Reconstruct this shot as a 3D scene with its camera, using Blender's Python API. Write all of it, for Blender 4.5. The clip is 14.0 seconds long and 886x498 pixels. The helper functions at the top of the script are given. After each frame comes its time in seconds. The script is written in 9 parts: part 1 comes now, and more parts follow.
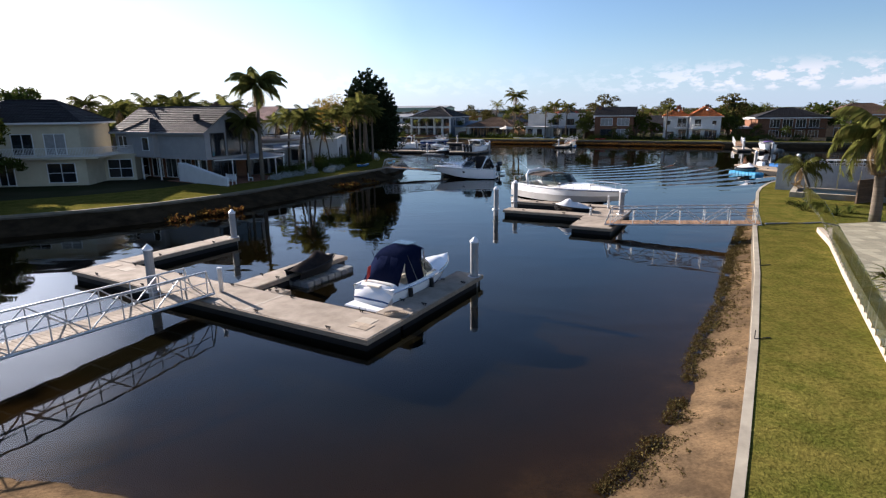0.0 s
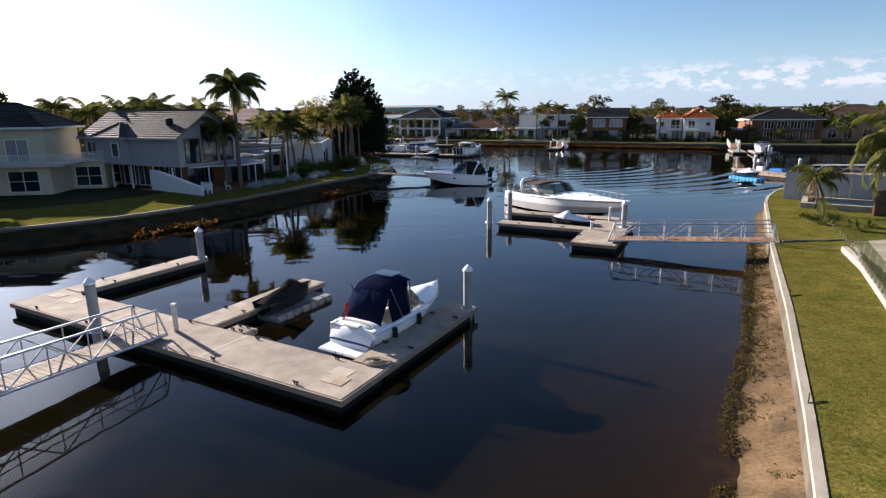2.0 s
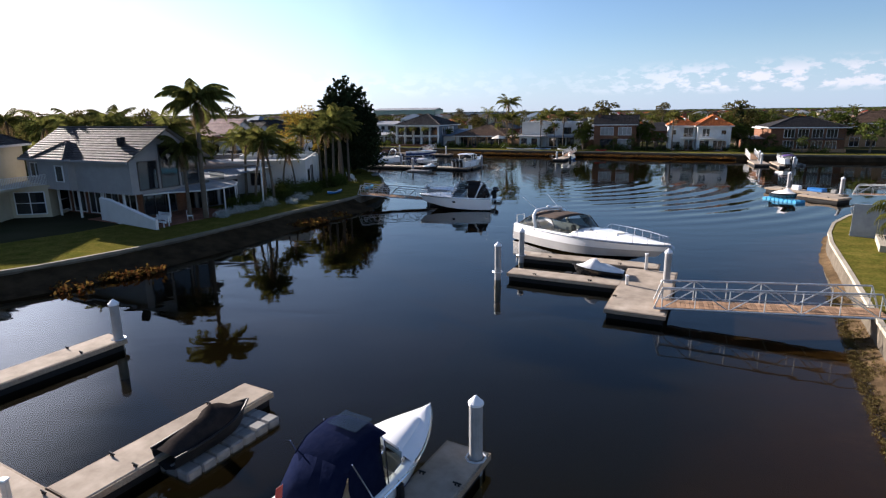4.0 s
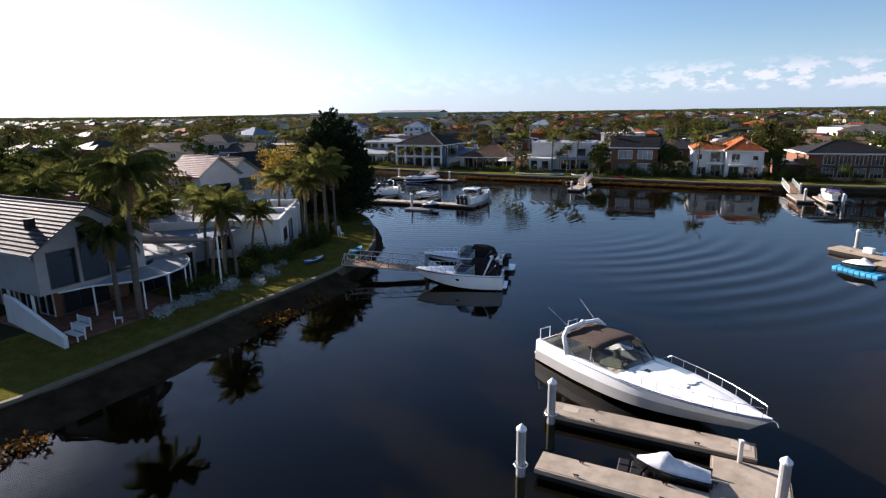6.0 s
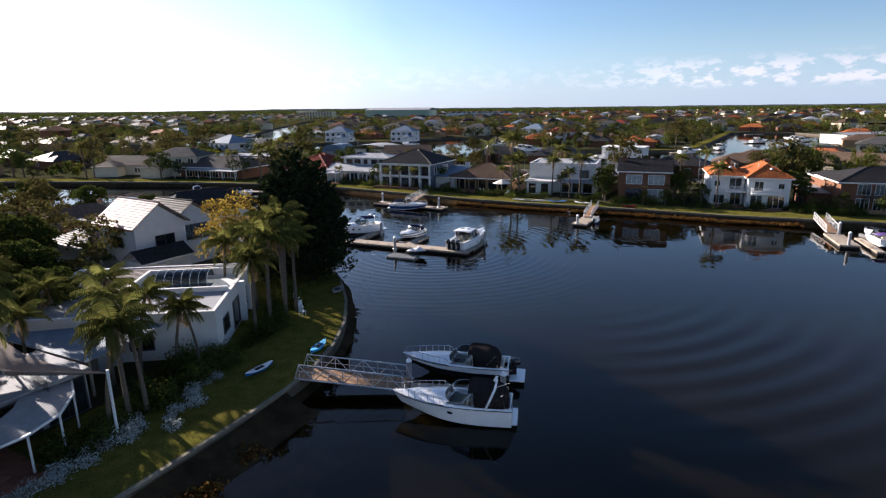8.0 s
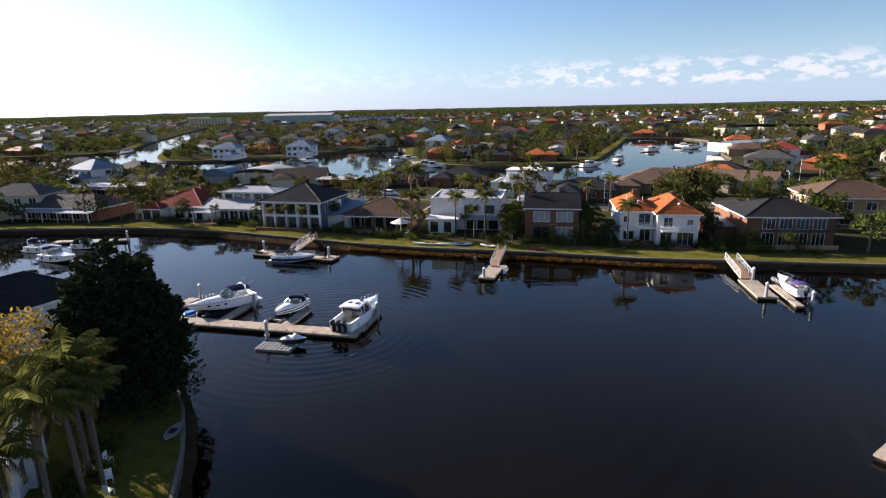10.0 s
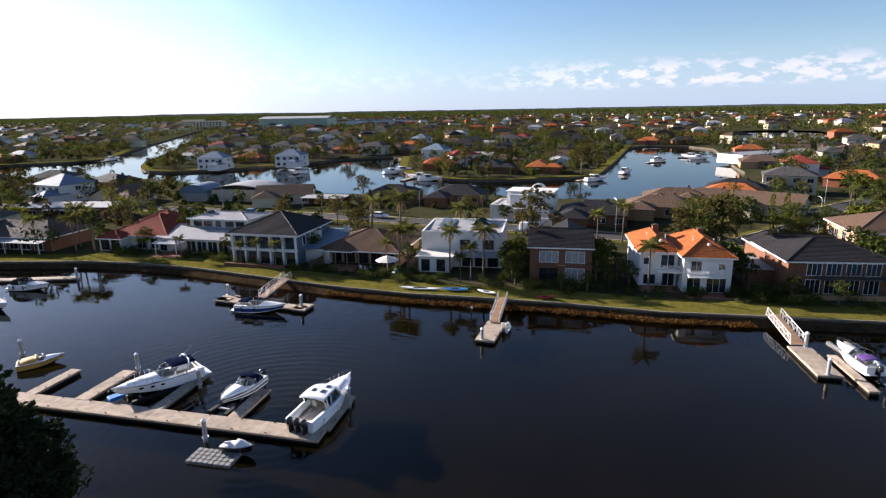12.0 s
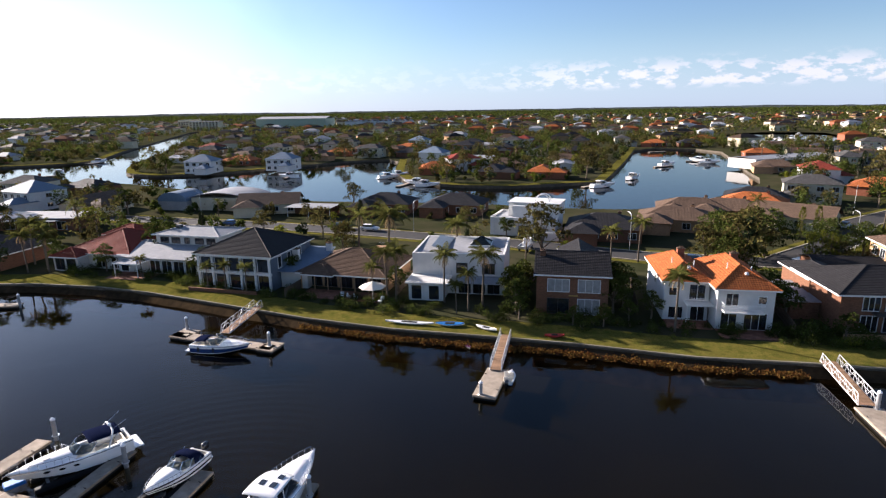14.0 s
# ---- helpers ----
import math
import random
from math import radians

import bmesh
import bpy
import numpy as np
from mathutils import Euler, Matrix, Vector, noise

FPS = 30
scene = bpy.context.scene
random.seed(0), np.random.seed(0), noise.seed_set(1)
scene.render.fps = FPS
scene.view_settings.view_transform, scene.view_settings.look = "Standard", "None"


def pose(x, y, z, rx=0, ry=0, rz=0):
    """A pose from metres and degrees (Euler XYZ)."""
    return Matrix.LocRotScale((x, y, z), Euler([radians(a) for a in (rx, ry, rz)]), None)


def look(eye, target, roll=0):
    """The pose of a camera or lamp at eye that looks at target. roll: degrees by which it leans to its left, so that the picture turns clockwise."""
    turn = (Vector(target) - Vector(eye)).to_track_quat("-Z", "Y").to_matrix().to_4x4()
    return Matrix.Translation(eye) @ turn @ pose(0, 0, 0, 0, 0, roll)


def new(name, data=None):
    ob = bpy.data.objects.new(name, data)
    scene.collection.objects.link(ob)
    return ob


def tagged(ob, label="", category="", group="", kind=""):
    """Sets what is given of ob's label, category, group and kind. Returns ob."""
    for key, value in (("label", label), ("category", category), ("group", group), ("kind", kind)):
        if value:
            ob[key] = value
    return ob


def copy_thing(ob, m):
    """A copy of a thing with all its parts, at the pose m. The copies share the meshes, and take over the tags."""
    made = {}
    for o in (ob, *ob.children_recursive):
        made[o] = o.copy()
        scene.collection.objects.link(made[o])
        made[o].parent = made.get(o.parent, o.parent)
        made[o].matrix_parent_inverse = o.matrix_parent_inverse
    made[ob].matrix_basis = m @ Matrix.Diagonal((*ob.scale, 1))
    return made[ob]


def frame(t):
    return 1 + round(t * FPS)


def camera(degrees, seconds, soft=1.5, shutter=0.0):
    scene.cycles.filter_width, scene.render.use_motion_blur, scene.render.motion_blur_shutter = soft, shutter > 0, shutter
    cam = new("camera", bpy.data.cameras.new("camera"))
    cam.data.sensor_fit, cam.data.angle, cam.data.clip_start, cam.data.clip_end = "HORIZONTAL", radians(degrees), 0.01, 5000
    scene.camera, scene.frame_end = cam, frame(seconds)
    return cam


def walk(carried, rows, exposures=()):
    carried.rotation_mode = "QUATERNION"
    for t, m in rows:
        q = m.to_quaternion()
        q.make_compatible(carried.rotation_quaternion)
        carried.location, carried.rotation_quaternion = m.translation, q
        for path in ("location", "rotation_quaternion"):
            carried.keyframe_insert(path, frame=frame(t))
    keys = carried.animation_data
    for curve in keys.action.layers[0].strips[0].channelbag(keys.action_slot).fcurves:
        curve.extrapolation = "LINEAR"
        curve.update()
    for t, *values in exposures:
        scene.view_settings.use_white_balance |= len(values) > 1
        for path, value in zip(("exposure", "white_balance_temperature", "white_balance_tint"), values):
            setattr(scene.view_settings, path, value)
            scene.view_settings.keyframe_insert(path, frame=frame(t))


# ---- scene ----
cam = camera(76.4, 14.0, soft=1.25)
PATH = [
    (0, (1.159, -33.235, 8.084), (0.992, -31.298, 7.611), -0.6),
    (0.5, (1.139, -33.099, 8.123), (0.981, -31.163, 7.649), -0.5),
    (1, (1.054, -32.511, 8.166), (0.91, -30.573, 7.692), -0.5),
    (1.5, (1.006, -31.423, 8.157), (0.871, -29.484, 7.684), -0.6),
    (2, (0.924, -29.883, 8.533), (0.792, -27.945, 8.058), -0.6),
    (4.3, (0.491, -19.695, 10.268), (0.361, -17.754, 9.802), -0.7),
    (4.5, (0.498, -18.52, 10.666), (0.364, -16.579, 10.203), -0.6),
    (5, (0.434, -15.461, 11.835), (0.293, -13.52, 11.372), -0.6),
    (5.5, (0.283, -12.424, 13.277), (0.135, -10.485, 12.81), -0.9),
    (6, (0.074, -9.103, 14.548), (-0.072, -7.165, 14.077), -0.8),
    (6.5, (-0.025, -5.525, 15.683), (-0.171, -3.588, 15.209), -0.8),
    (7, (-0.17, -1.919, 16.671), (-0.316, 0.019, 16.197), -0.8),
    (7.5, (-0.447, 1.595, 17.75), (-0.593, 3.533, 17.275), -0.8),
    (8, (-0.748, 5.119, 19.056), (-0.856, 7.055, 18.569), -0.6),
    (8.5, (-0.812, 8.614, 20.267), (-0.678, 10.549, 19.779), -0.7),
    (8.7, (-0.674, 10.028, 20.779), (-0.46, 11.954, 20.286), -0.7),
    (10.8, (3.137, 24.745, 26.39), (3.334, 26.675, 25.906), -1.4),
    (11, (3.104, 26.362, 26.669), (3.312, 28.292, 26.186), -1.1),
    (11.5, (3.798, 29.903, 27.532), (4.008, 31.832, 27.046), -1.0),
    (12, (4.775, 33.2, 27.907), (4.983, 35.129, 27.422), -1.0),
    (12.5, (5.389, 36.535, 28.156), (5.604, 38.464, 27.672), -1.0),
    (13, (6.402, 39.61, 28.389), (6.61, 41.539, 27.903), -1.0),
    (13.5, (6.843, 42.666, 28.316), (7.053, 44.597, 27.837), -1.0),
    (14, (7.119, 45.509, 28.535), (7.327, 47.439, 28.05), -0.9),
]
walk(cam, [(t, look(eye, target, roll)) for t, eye, target, roll in PATH], [(0.0, 1.1, 5880, 17), (7.5, 1.12, 5900, 18), (14.0, 1.2, 5950, 19)])



# ---- light ----
SUN_AZ, SUN_EL = radians(51), radians(18.0)          # left of straight ahead, above the horizon
sun_from = Vector((-math.sin(SUN_AZ) * math.cos(SUN_EL), math.cos(SUN_AZ) * math.cos(SUN_EL), math.sin(SUN_EL)))
sun = new("sun", bpy.data.lights.new("sun", "SUN"))
sun.data.energy, sun.data.angle, sun.data.color = 8.0, radians(0.6), (1.0, 0.87, 0.70)
sun.matrix_world = look(sun_from * 200, (0, 0, 0))


def build_world():
    world = bpy.data.worlds.new("sky")
    scene.world = world
    world.use_nodes = True
    nt = world.node_tree
    nt.nodes.clear()
    N, Lk = nt.nodes.new, nt.links.new
    out, bg, sky = N("ShaderNodeOutputWorld"), N("ShaderNodeBackground"), N("ShaderNodeTexSky")
    sky.sky_type, sky.sun_disc = "NISHITA", False
    sky.sun_elevation, sky.sun_rotation = SUN_EL, -SUN_AZ
    sky.air_density, sky.dust_density, sky.ozone_density = 1.0, 0.25, 3.0
    bg.inputs["Strength"].default_value = 0.065
    co, sep = N("ShaderNodeTexCoord"), N("ShaderNodeSeparateXYZ")
    Lk(co.outputs["Generated"], sep.inputs[0])
    # clouds: low cumulus in a band over the horizon, thin high cirrus above
    def cloud(scale, lo, hi, e0, e1, e2, e3, detail, amount):
        mp, nz = N("ShaderNodeMapping"), N("ShaderNodeTexNoise")
        mp.inputs["Scale"].default_value = scale
        nz.inputs["Scale"].default_value, nz.inputs["Detail"].default_value, nz.inputs["Roughness"].default_value = 1.0, detail, 0.58
        Lk(co.outputs["Generated"], mp.inputs[0]); Lk(mp.outputs[0], nz.inputs["Vector"])
        m = N("ShaderNodeMapRange"); m.interpolation_type = "SMOOTHSTEP"
        m.inputs["From Min"].default_value, m.inputs["From Max"].default_value = lo, hi
        Lk(nz.outputs["Fac"], m.inputs["Value"])
        a, b = N("ShaderNodeMapRange"), N("ShaderNodeMapRange")
        for r, f0, f1, t0, t1 in ((a, e0, e1, 0, 1), (b, e2, e3, 1, 0)):
            r.interpolation_type = "SMOOTHSTEP"
            r.inputs["From Min"].default_value, r.inputs["From Max"].default_value = f0, f1
            r.inputs["To Min"].default_value, r.inputs["To Max"].default_value = t0, t1
            Lk(sep.outputs["Z"], r.inputs["Value"])
        x, y, z = (N("ShaderNodeMath") for _ in range(3))
        for q in (x, y, z):
            q.operation = "MULTIPLY"
        Lk(a.outputs[0], x.inputs[0]); Lk(b.outputs[0], x.inputs[1])
        Lk(x.outputs[0], y.inputs[0]); Lk(m.outputs[0], y.inputs[1])
        Lk(y.outputs[0], z.inputs[0]); z.inputs[1].default_value = amount
        return z.outputs[0]
    low = cloud((34, 34, 74), 0.46, 0.58, 0.022, 0.036, 0.050, 0.080, 10, 0.90)
    east = N("ShaderNodeMapRange"); east.interpolation_type = "SMOOTHSTEP"      # the cumulus stands thickest away from the sun
    east.inputs["From Min"].default_value, east.inputs["From Max"].default_value = 0.12, 0.42
    east.inputs["To Min"].default_value, east.inputs["To Max"].default_value = 0.15, 1.15
    Lk(sep.outputs["X"], east.inputs["Value"])
    lw = N("ShaderNodeMath"); lw.operation, lw.use_clamp = "MULTIPLY", True
    Lk(low, lw.inputs[0]); Lk(east.outputs[0], lw.inputs[1])
    low = lw.outputs[0]
    high = cloud((1.2, 3.0, 9), 0.40, 0.75, 0.22, 0.5, 0.95, 1.2, 5, 0.34)
    # bright veil of thin cloud round the sun
    dot = N("ShaderNodeVectorMath"); dot.operation = "DOT_PRODUCT"
    Lk(co.outputs["Generated"], dot.inputs[0]); dot.inputs[1].default_value = sun_from
    veil = N("ShaderNodeMapRange"); veil.interpolation_type = "SMOOTHSTEP"
    veil.inputs["From Min"].default_value, veil.inputs["From Max"].default_value = 0.50, 0.97
    veil.inputs["To Max"].default_value = 1.0
    Lk(dot.outputs["Value"], veil.inputs["Value"])
    wisp = N("ShaderNodeTexNoise"); wisp.inputs["Scale"].default_value, wisp.inputs["Detail"].default_value = 3.0, 5
    Lk(co.outputs["Generated"], wisp.inputs["Vector"])
    wm = N("ShaderNodeMapRange"); wm.inputs["From Min"].default_value, wm.inputs["From Max"].default_value = 0.2, 0.6
    Lk(wisp.outputs["Fac"], wm.inputs["Value"])
    vh = N("ShaderNodeMapRange"); vh.interpolation_type = "SMOOTHSTEP"      # the veil thins out higher up
    vh.inputs["From Min"].default_value, vh.inputs["From Max"].default_value = 0.22, 0.62
    vh.inputs["To Min"].default_value, vh.inputs["To Max"].default_value = 1.0, 0.3
    Lk(sep.outputs["Z"], vh.inputs["Value"])
    vz = N("ShaderNodeMath"); vz.operation = "MULTIPLY"; Lk(veil.outputs[0], vz.inputs[0]); Lk(vh.outputs[0], vz.inputs[1])
    vm = N("ShaderNodeMath"); vm.operation = "MULTIPLY"; Lk(vz.outputs[0], vm.inputs[0]); Lk(wm.outputs[0], vm.inputs[1])
    gray = N("ShaderNodeRGBToBW"); Lk(sky.outputs[0], gray.inputs[0])
    bright = N("ShaderNodeMath"); bright.operation = "MULTIPLY_ADD"
    Lk(gray.outputs[0], bright.inputs[0]); bright.inputs[1].default_value, bright.inputs[2].default_value = 1.15, 1.2
    mix1, mix2 = N("ShaderNodeMix"), N("ShaderNodeMix")
    mix1.data_type = mix2.data_type = "RGBA"
    Lk(high, mix1.inputs["Factor"]); Lk(bright.outputs[0], mix1.inputs["B"])
    Lk(low, mix2.inputs["Factor"]); Lk(mix1.outputs["Result"], mix2.inputs["A"]); Lk(bright.outputs[0], mix2.inputs["B"])
    core = N("ShaderNodeMapRange"); core.interpolation_type = "SMOOTHERSTEP"
    core.inputs["From Min"].default_value, core.inputs["From Max"].default_value = 0.955, 0.999
    core.inputs["To Max"].default_value = 16.0
    Lk(dot.outputs["Value"], core.inputs["Value"])
    hz = N("ShaderNodeMapRange"); hz.interpolation_type = "SMOOTHSTEP"      # pale haze over the horizon
    hz.inputs["From Min"].default_value, hz.inputs["From Max"].default_value = 0.0, 0.13
    hz.inputs["To Min"].default_value, hz.inputs["To Max"].default_value = 0.62, 0.0
    Lk(sep.outputs["Z"], hz.inputs["Value"])
    mix0 = N("ShaderNodeMix"); mix0.data_type = "RGBA"
    Lk(hz.outputs[0], mix0.inputs["Factor"]); Lk(sky.outputs[0], mix0.inputs["A"]); mix0.inputs["B"].default_value = (3.9, 5.2, 6.8, 1)
    Lk(mix0.outputs["Result"], mix1.inputs["A"])
    mix3 = N("ShaderNodeMix"); mix3.data_type, mix3.blend_type = "RGBA", "ADD"
    mix3.inputs["Factor"].default_value = 1.0
    tot = N("ShaderNodeMath"); tot.operation = "MULTIPLY_ADD"
    Lk(vm.outputs[0], tot.inputs[0]); tot.inputs[1].default_value = 1.9
    Lk(core.outputs[0], tot.inputs[2])
    Lk(mix2.outputs["Result"], mix3.inputs["A"]); Lk(tot.outputs[0], mix3.inputs["B"])
    Lk(mix3.outputs["Result"], bg.inputs["Color"]); Lk(bg.outputs[0], out.inputs[0])


build_world()

# ---- materials ----
def rgb(c):
    return (*c, 1.0)


def stuff(name, c1, c2=None, scale=3.0, rough=0.6, metal=0.0, bump=0.0, bscale=None, stain=0.25, rand=0.0, island=0.0,
          pattern="", coat=0.0, spec=0.5, uv=False, through_light=0.0, stretch=(1, 1, 1), fine=0.0, fscale=14.0, deep=()):
    """A surface: two colours mixed by fine grain, larger stains, relief, and a pattern laid in metres (roof, brick, plank, corrugated, slab)."""
    m = bpy.data.materials.new(name)
    m.use_nodes = True
    nt = m.node_tree
    N, Lk = nt.nodes.new, nt.links.new
    b = nt.nodes["Principled BSDF"]
    b.inputs["Roughness"].default_value, b.inputs["Metallic"].default_value = rough, metal
    b.inputs["Coat Weight"].default_value = coat
    b.inputs["Specular IOR Level"].default_value = spec
    c2 = c2 or tuple(v * 0.75 for v in c1)
    co = N("ShaderNodeTexCoord")
    vec = co.outputs["UV" if (uv or pattern) else "Object"]
    if stretch != (1, 1, 1):
        mp = N("ShaderNodeMapping"); mp.inputs["Scale"].default_value = stretch
        Lk(vec, mp.inputs[0]); vec = mp.outputs[0]
    def noise_node(s, detail, rough_=0.6):
        n = N("ShaderNodeTexNoise")
        n.inputs["Scale"].default_value, n.inputs["Detail"].default_value, n.inputs["Roughness"].default_value = s, detail, rough_
        Lk(vec, n.inputs["Vector"])
        return n.outputs["Fac"]
    def mixc(fac, a, c, mode="MIX"):
        x = N("ShaderNodeMix"); x.data_type, x.blend_type = "RGBA", mode
        for v, k in ((fac, "Factor"), (a, "A"), (c, "B")):
            if isinstance(v, bpy.types.NodeSocket):
                Lk(v, x.inputs[k])
            elif k == "Factor":
                x.inputs[k].default_value = v
            else:
                x.inputs[k].default_value = rgb(v)
        return x.outputs["Result"]
    def remap(v, lo, hi, a=0.0, c=1.0):
        r = N("ShaderNodeMapRange")
        for k, q in (("From Min", lo), ("From Max", hi), ("To Min", a), ("To Max", c)):
            r.inputs[k].default_value = q
        Lk(v, r.inputs["Value"])
        return r.outputs[0]
    grain = noise_node(scale, 6)
    col = mixc(remap(grain, 0.3, 0.7), c1, c2)
    if fine:
        col = mixc(1.0, col, remap(noise_node(fscale, 4, 0.7), 0.3, 0.7, 1 - fine, 1 + fine), "MULTIPLY")
    height = noise_node(bscale or scale * 4, 5) if bump else None
    if pattern in ("brick", "slab", "plank", "roof", "shingle"):
        t = N("ShaderNodeTexBrick")
        Lk(vec, t.inputs["Vector"])
        w, h, mo, off = {"brick": (0.24, 0.086, 0.011, 0.5), "slab": (0.6, 0.6, 0.008, 0.0), "plank": (2.4, 0.14, 0.006, 0.5),
                         "roof": (0.30, 0.33, 0.035, 0.0), "shingle": (0.30, 0.25, 0.012, 0.5)}[pattern]
        t.inputs["Scale"].default_value = 1.0
        t.inputs["Brick Width"].default_value, t.inputs["Row Height"].default_value = w, h
        t.inputs["Mortar Size"].default_value, t.inputs["Mortar Smooth"].default_value = mo, 0.3
        t.inputs["Bias"].default_value = 0.0
        t.offset = off
        t.inputs["Color1"].default_value = t.inputs["Color2"].default_value = (1, 1, 1, 1)
        t.inputs["Color1"].default_value = (0.72, 0.72, 0.72, 1)
        t.inputs["Color2"].default_value = (1.15, 1.15, 1.15, 1)
        t.inputs["Mortar"].default_value = (0.8, 0.8, 0.8, 1) if pattern == "brick" else (0.42, 0.42, 0.42, 1)
        col = mixc(1.0, col, t.outputs["Color"], "MULTIPLY")
        inv = remap(t.outputs["Fac"], 0, 1, 1, 0)
        if height is None:
            height, bump = inv, 0.3
        else:
            ad = N("ShaderNodeMath"); ad.operation = "MULTIPLY_ADD"
            Lk(inv, ad.inputs[0]); ad.inputs[1].default_value = 0.8
            Lk(height, ad.inputs[2]); height = ad.outputs[0]
    if pattern in ("roof", "corrugated"):
        wv = N("ShaderNodeTexWave")
        wv.bands_direction = "X"
        wv.inputs["Scale"].default_value = 0.314 / (0.3 if pattern == "roof" else 0.2)
        Lk(vec, wv.inputs["Vector"])
        ad = N("ShaderNodeMath"); ad.operation = "MULTIPLY_ADD"
        Lk(wv.outputs["Fac"], ad.inputs[0]); ad.inputs[1].default_value = 0.9
        if height is None:
            ad.inputs[2].default_value, bump = 0.0, 0.4
        else:
            Lk(height, ad.inputs[2])
        height = ad.outputs[0]
    if stain:
        col = mixc(remap(noise_node(scale * 0.13 + 0.05, 3), 0.35, 0.7, 0.0, stain), col, tuple(v * 0.45 for v in c2))
    for z0, z1, tone in deep:      # colour darkens as the bed falls, for light lost in the water
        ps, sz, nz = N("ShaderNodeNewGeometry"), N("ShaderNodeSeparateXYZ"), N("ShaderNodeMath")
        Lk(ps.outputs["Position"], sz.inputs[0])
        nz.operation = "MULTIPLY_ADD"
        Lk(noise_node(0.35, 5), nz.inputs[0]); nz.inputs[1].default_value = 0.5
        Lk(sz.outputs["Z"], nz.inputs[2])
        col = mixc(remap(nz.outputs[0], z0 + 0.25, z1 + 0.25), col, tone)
    if rand:
        oi = N("ShaderNodeObjectInfo")
        col = mixc(1.0, col, remap(oi.outputs["Random"], 0, 1, 1 - rand, 1 + rand), "MULTIPLY")
    if island:
        ge = N("ShaderNodeNewGeometry")
        hv = N("ShaderNodeHueSaturation"); Lk(col, hv.inputs["Color"])
        Lk(remap(ge.outputs["Random Per Island"], 0, 1, 1 - island, 1 + island), hv.inputs["Value"])
        Lk(remap(ge.outputs["Random Per Island"], 0, 1, 0.5 - island * 0.06, 0.5 + island * 0.05), hv.inputs["Hue"])
        col = hv.outputs[0]
    Lk(col, b.inputs["Base Color"])
    if height is not None:
        bp = N("ShaderNodeBump")
        bp.inputs["Strength"].default_value, bp.inputs["Distance"].default_value = min(1.0, bump), 0.03
        Lk(height, bp.inputs["Height"]); Lk(bp.outputs[0], b.inputs["Normal"])
    if through_light:
        tr, ms = N("ShaderNodeBsdfTranslucent"), N("ShaderNodeMixShader")
        Lk(col, tr.inputs["Color"]); ms.inputs[0].default_value = through_light
        Lk(b.outputs[0], ms.inputs[1]); Lk(tr.outputs[0], ms.inputs[2])
        Lk(ms.outputs[0], nt.nodes["Material Output"].inputs[0])
    return m


def clear(name, tint=(0.8, 0.85, 0.85), rough=0.02, through_=0.6):
    """Glass: a clear part and a gloss that grows towards the rim by Schlick's rule."""
    m = bpy.data.materials.new(name)
    m.use_nodes = True
    nt = m.node_tree
    nt.nodes.clear()
    N, Lk = nt.nodes.new, nt.links.new
    out, tr, gl, lw, mx = N("ShaderNodeOutputMaterial"), N("ShaderNodeBsdfTransparent"), N("ShaderNodeBsdfGlossy"), N("ShaderNodeLayerWeight"), N("ShaderNodeMixShader")
    tr.inputs[0].default_value = rgb(tuple(v * through_ for v in tint))
    gl.inputs["Roughness"].default_value = rough
    lw.inputs["Blend"].default_value = 0.5
    p5, f0 = N("ShaderNodeMath"), N("ShaderNodeMath")
    p5.operation, f0.operation = "POWER", "MULTIPLY_ADD"
    p5.inputs[1].default_value, f0.inputs[1].default_value, f0.inputs[2].default_value = 5.0, 0.96, 0.04
    Lk(lw.outputs["Facing"], p5.inputs[0]); Lk(p5.outputs[0], f0.inputs[0])
    Lk(f0.outputs[0], mx.inputs[0]); Lk(tr.outputs[0], mx.inputs[1]); Lk(gl.outputs[0], mx.inputs[2]); Lk(mx.outputs[0], out.inputs[0])
    return m


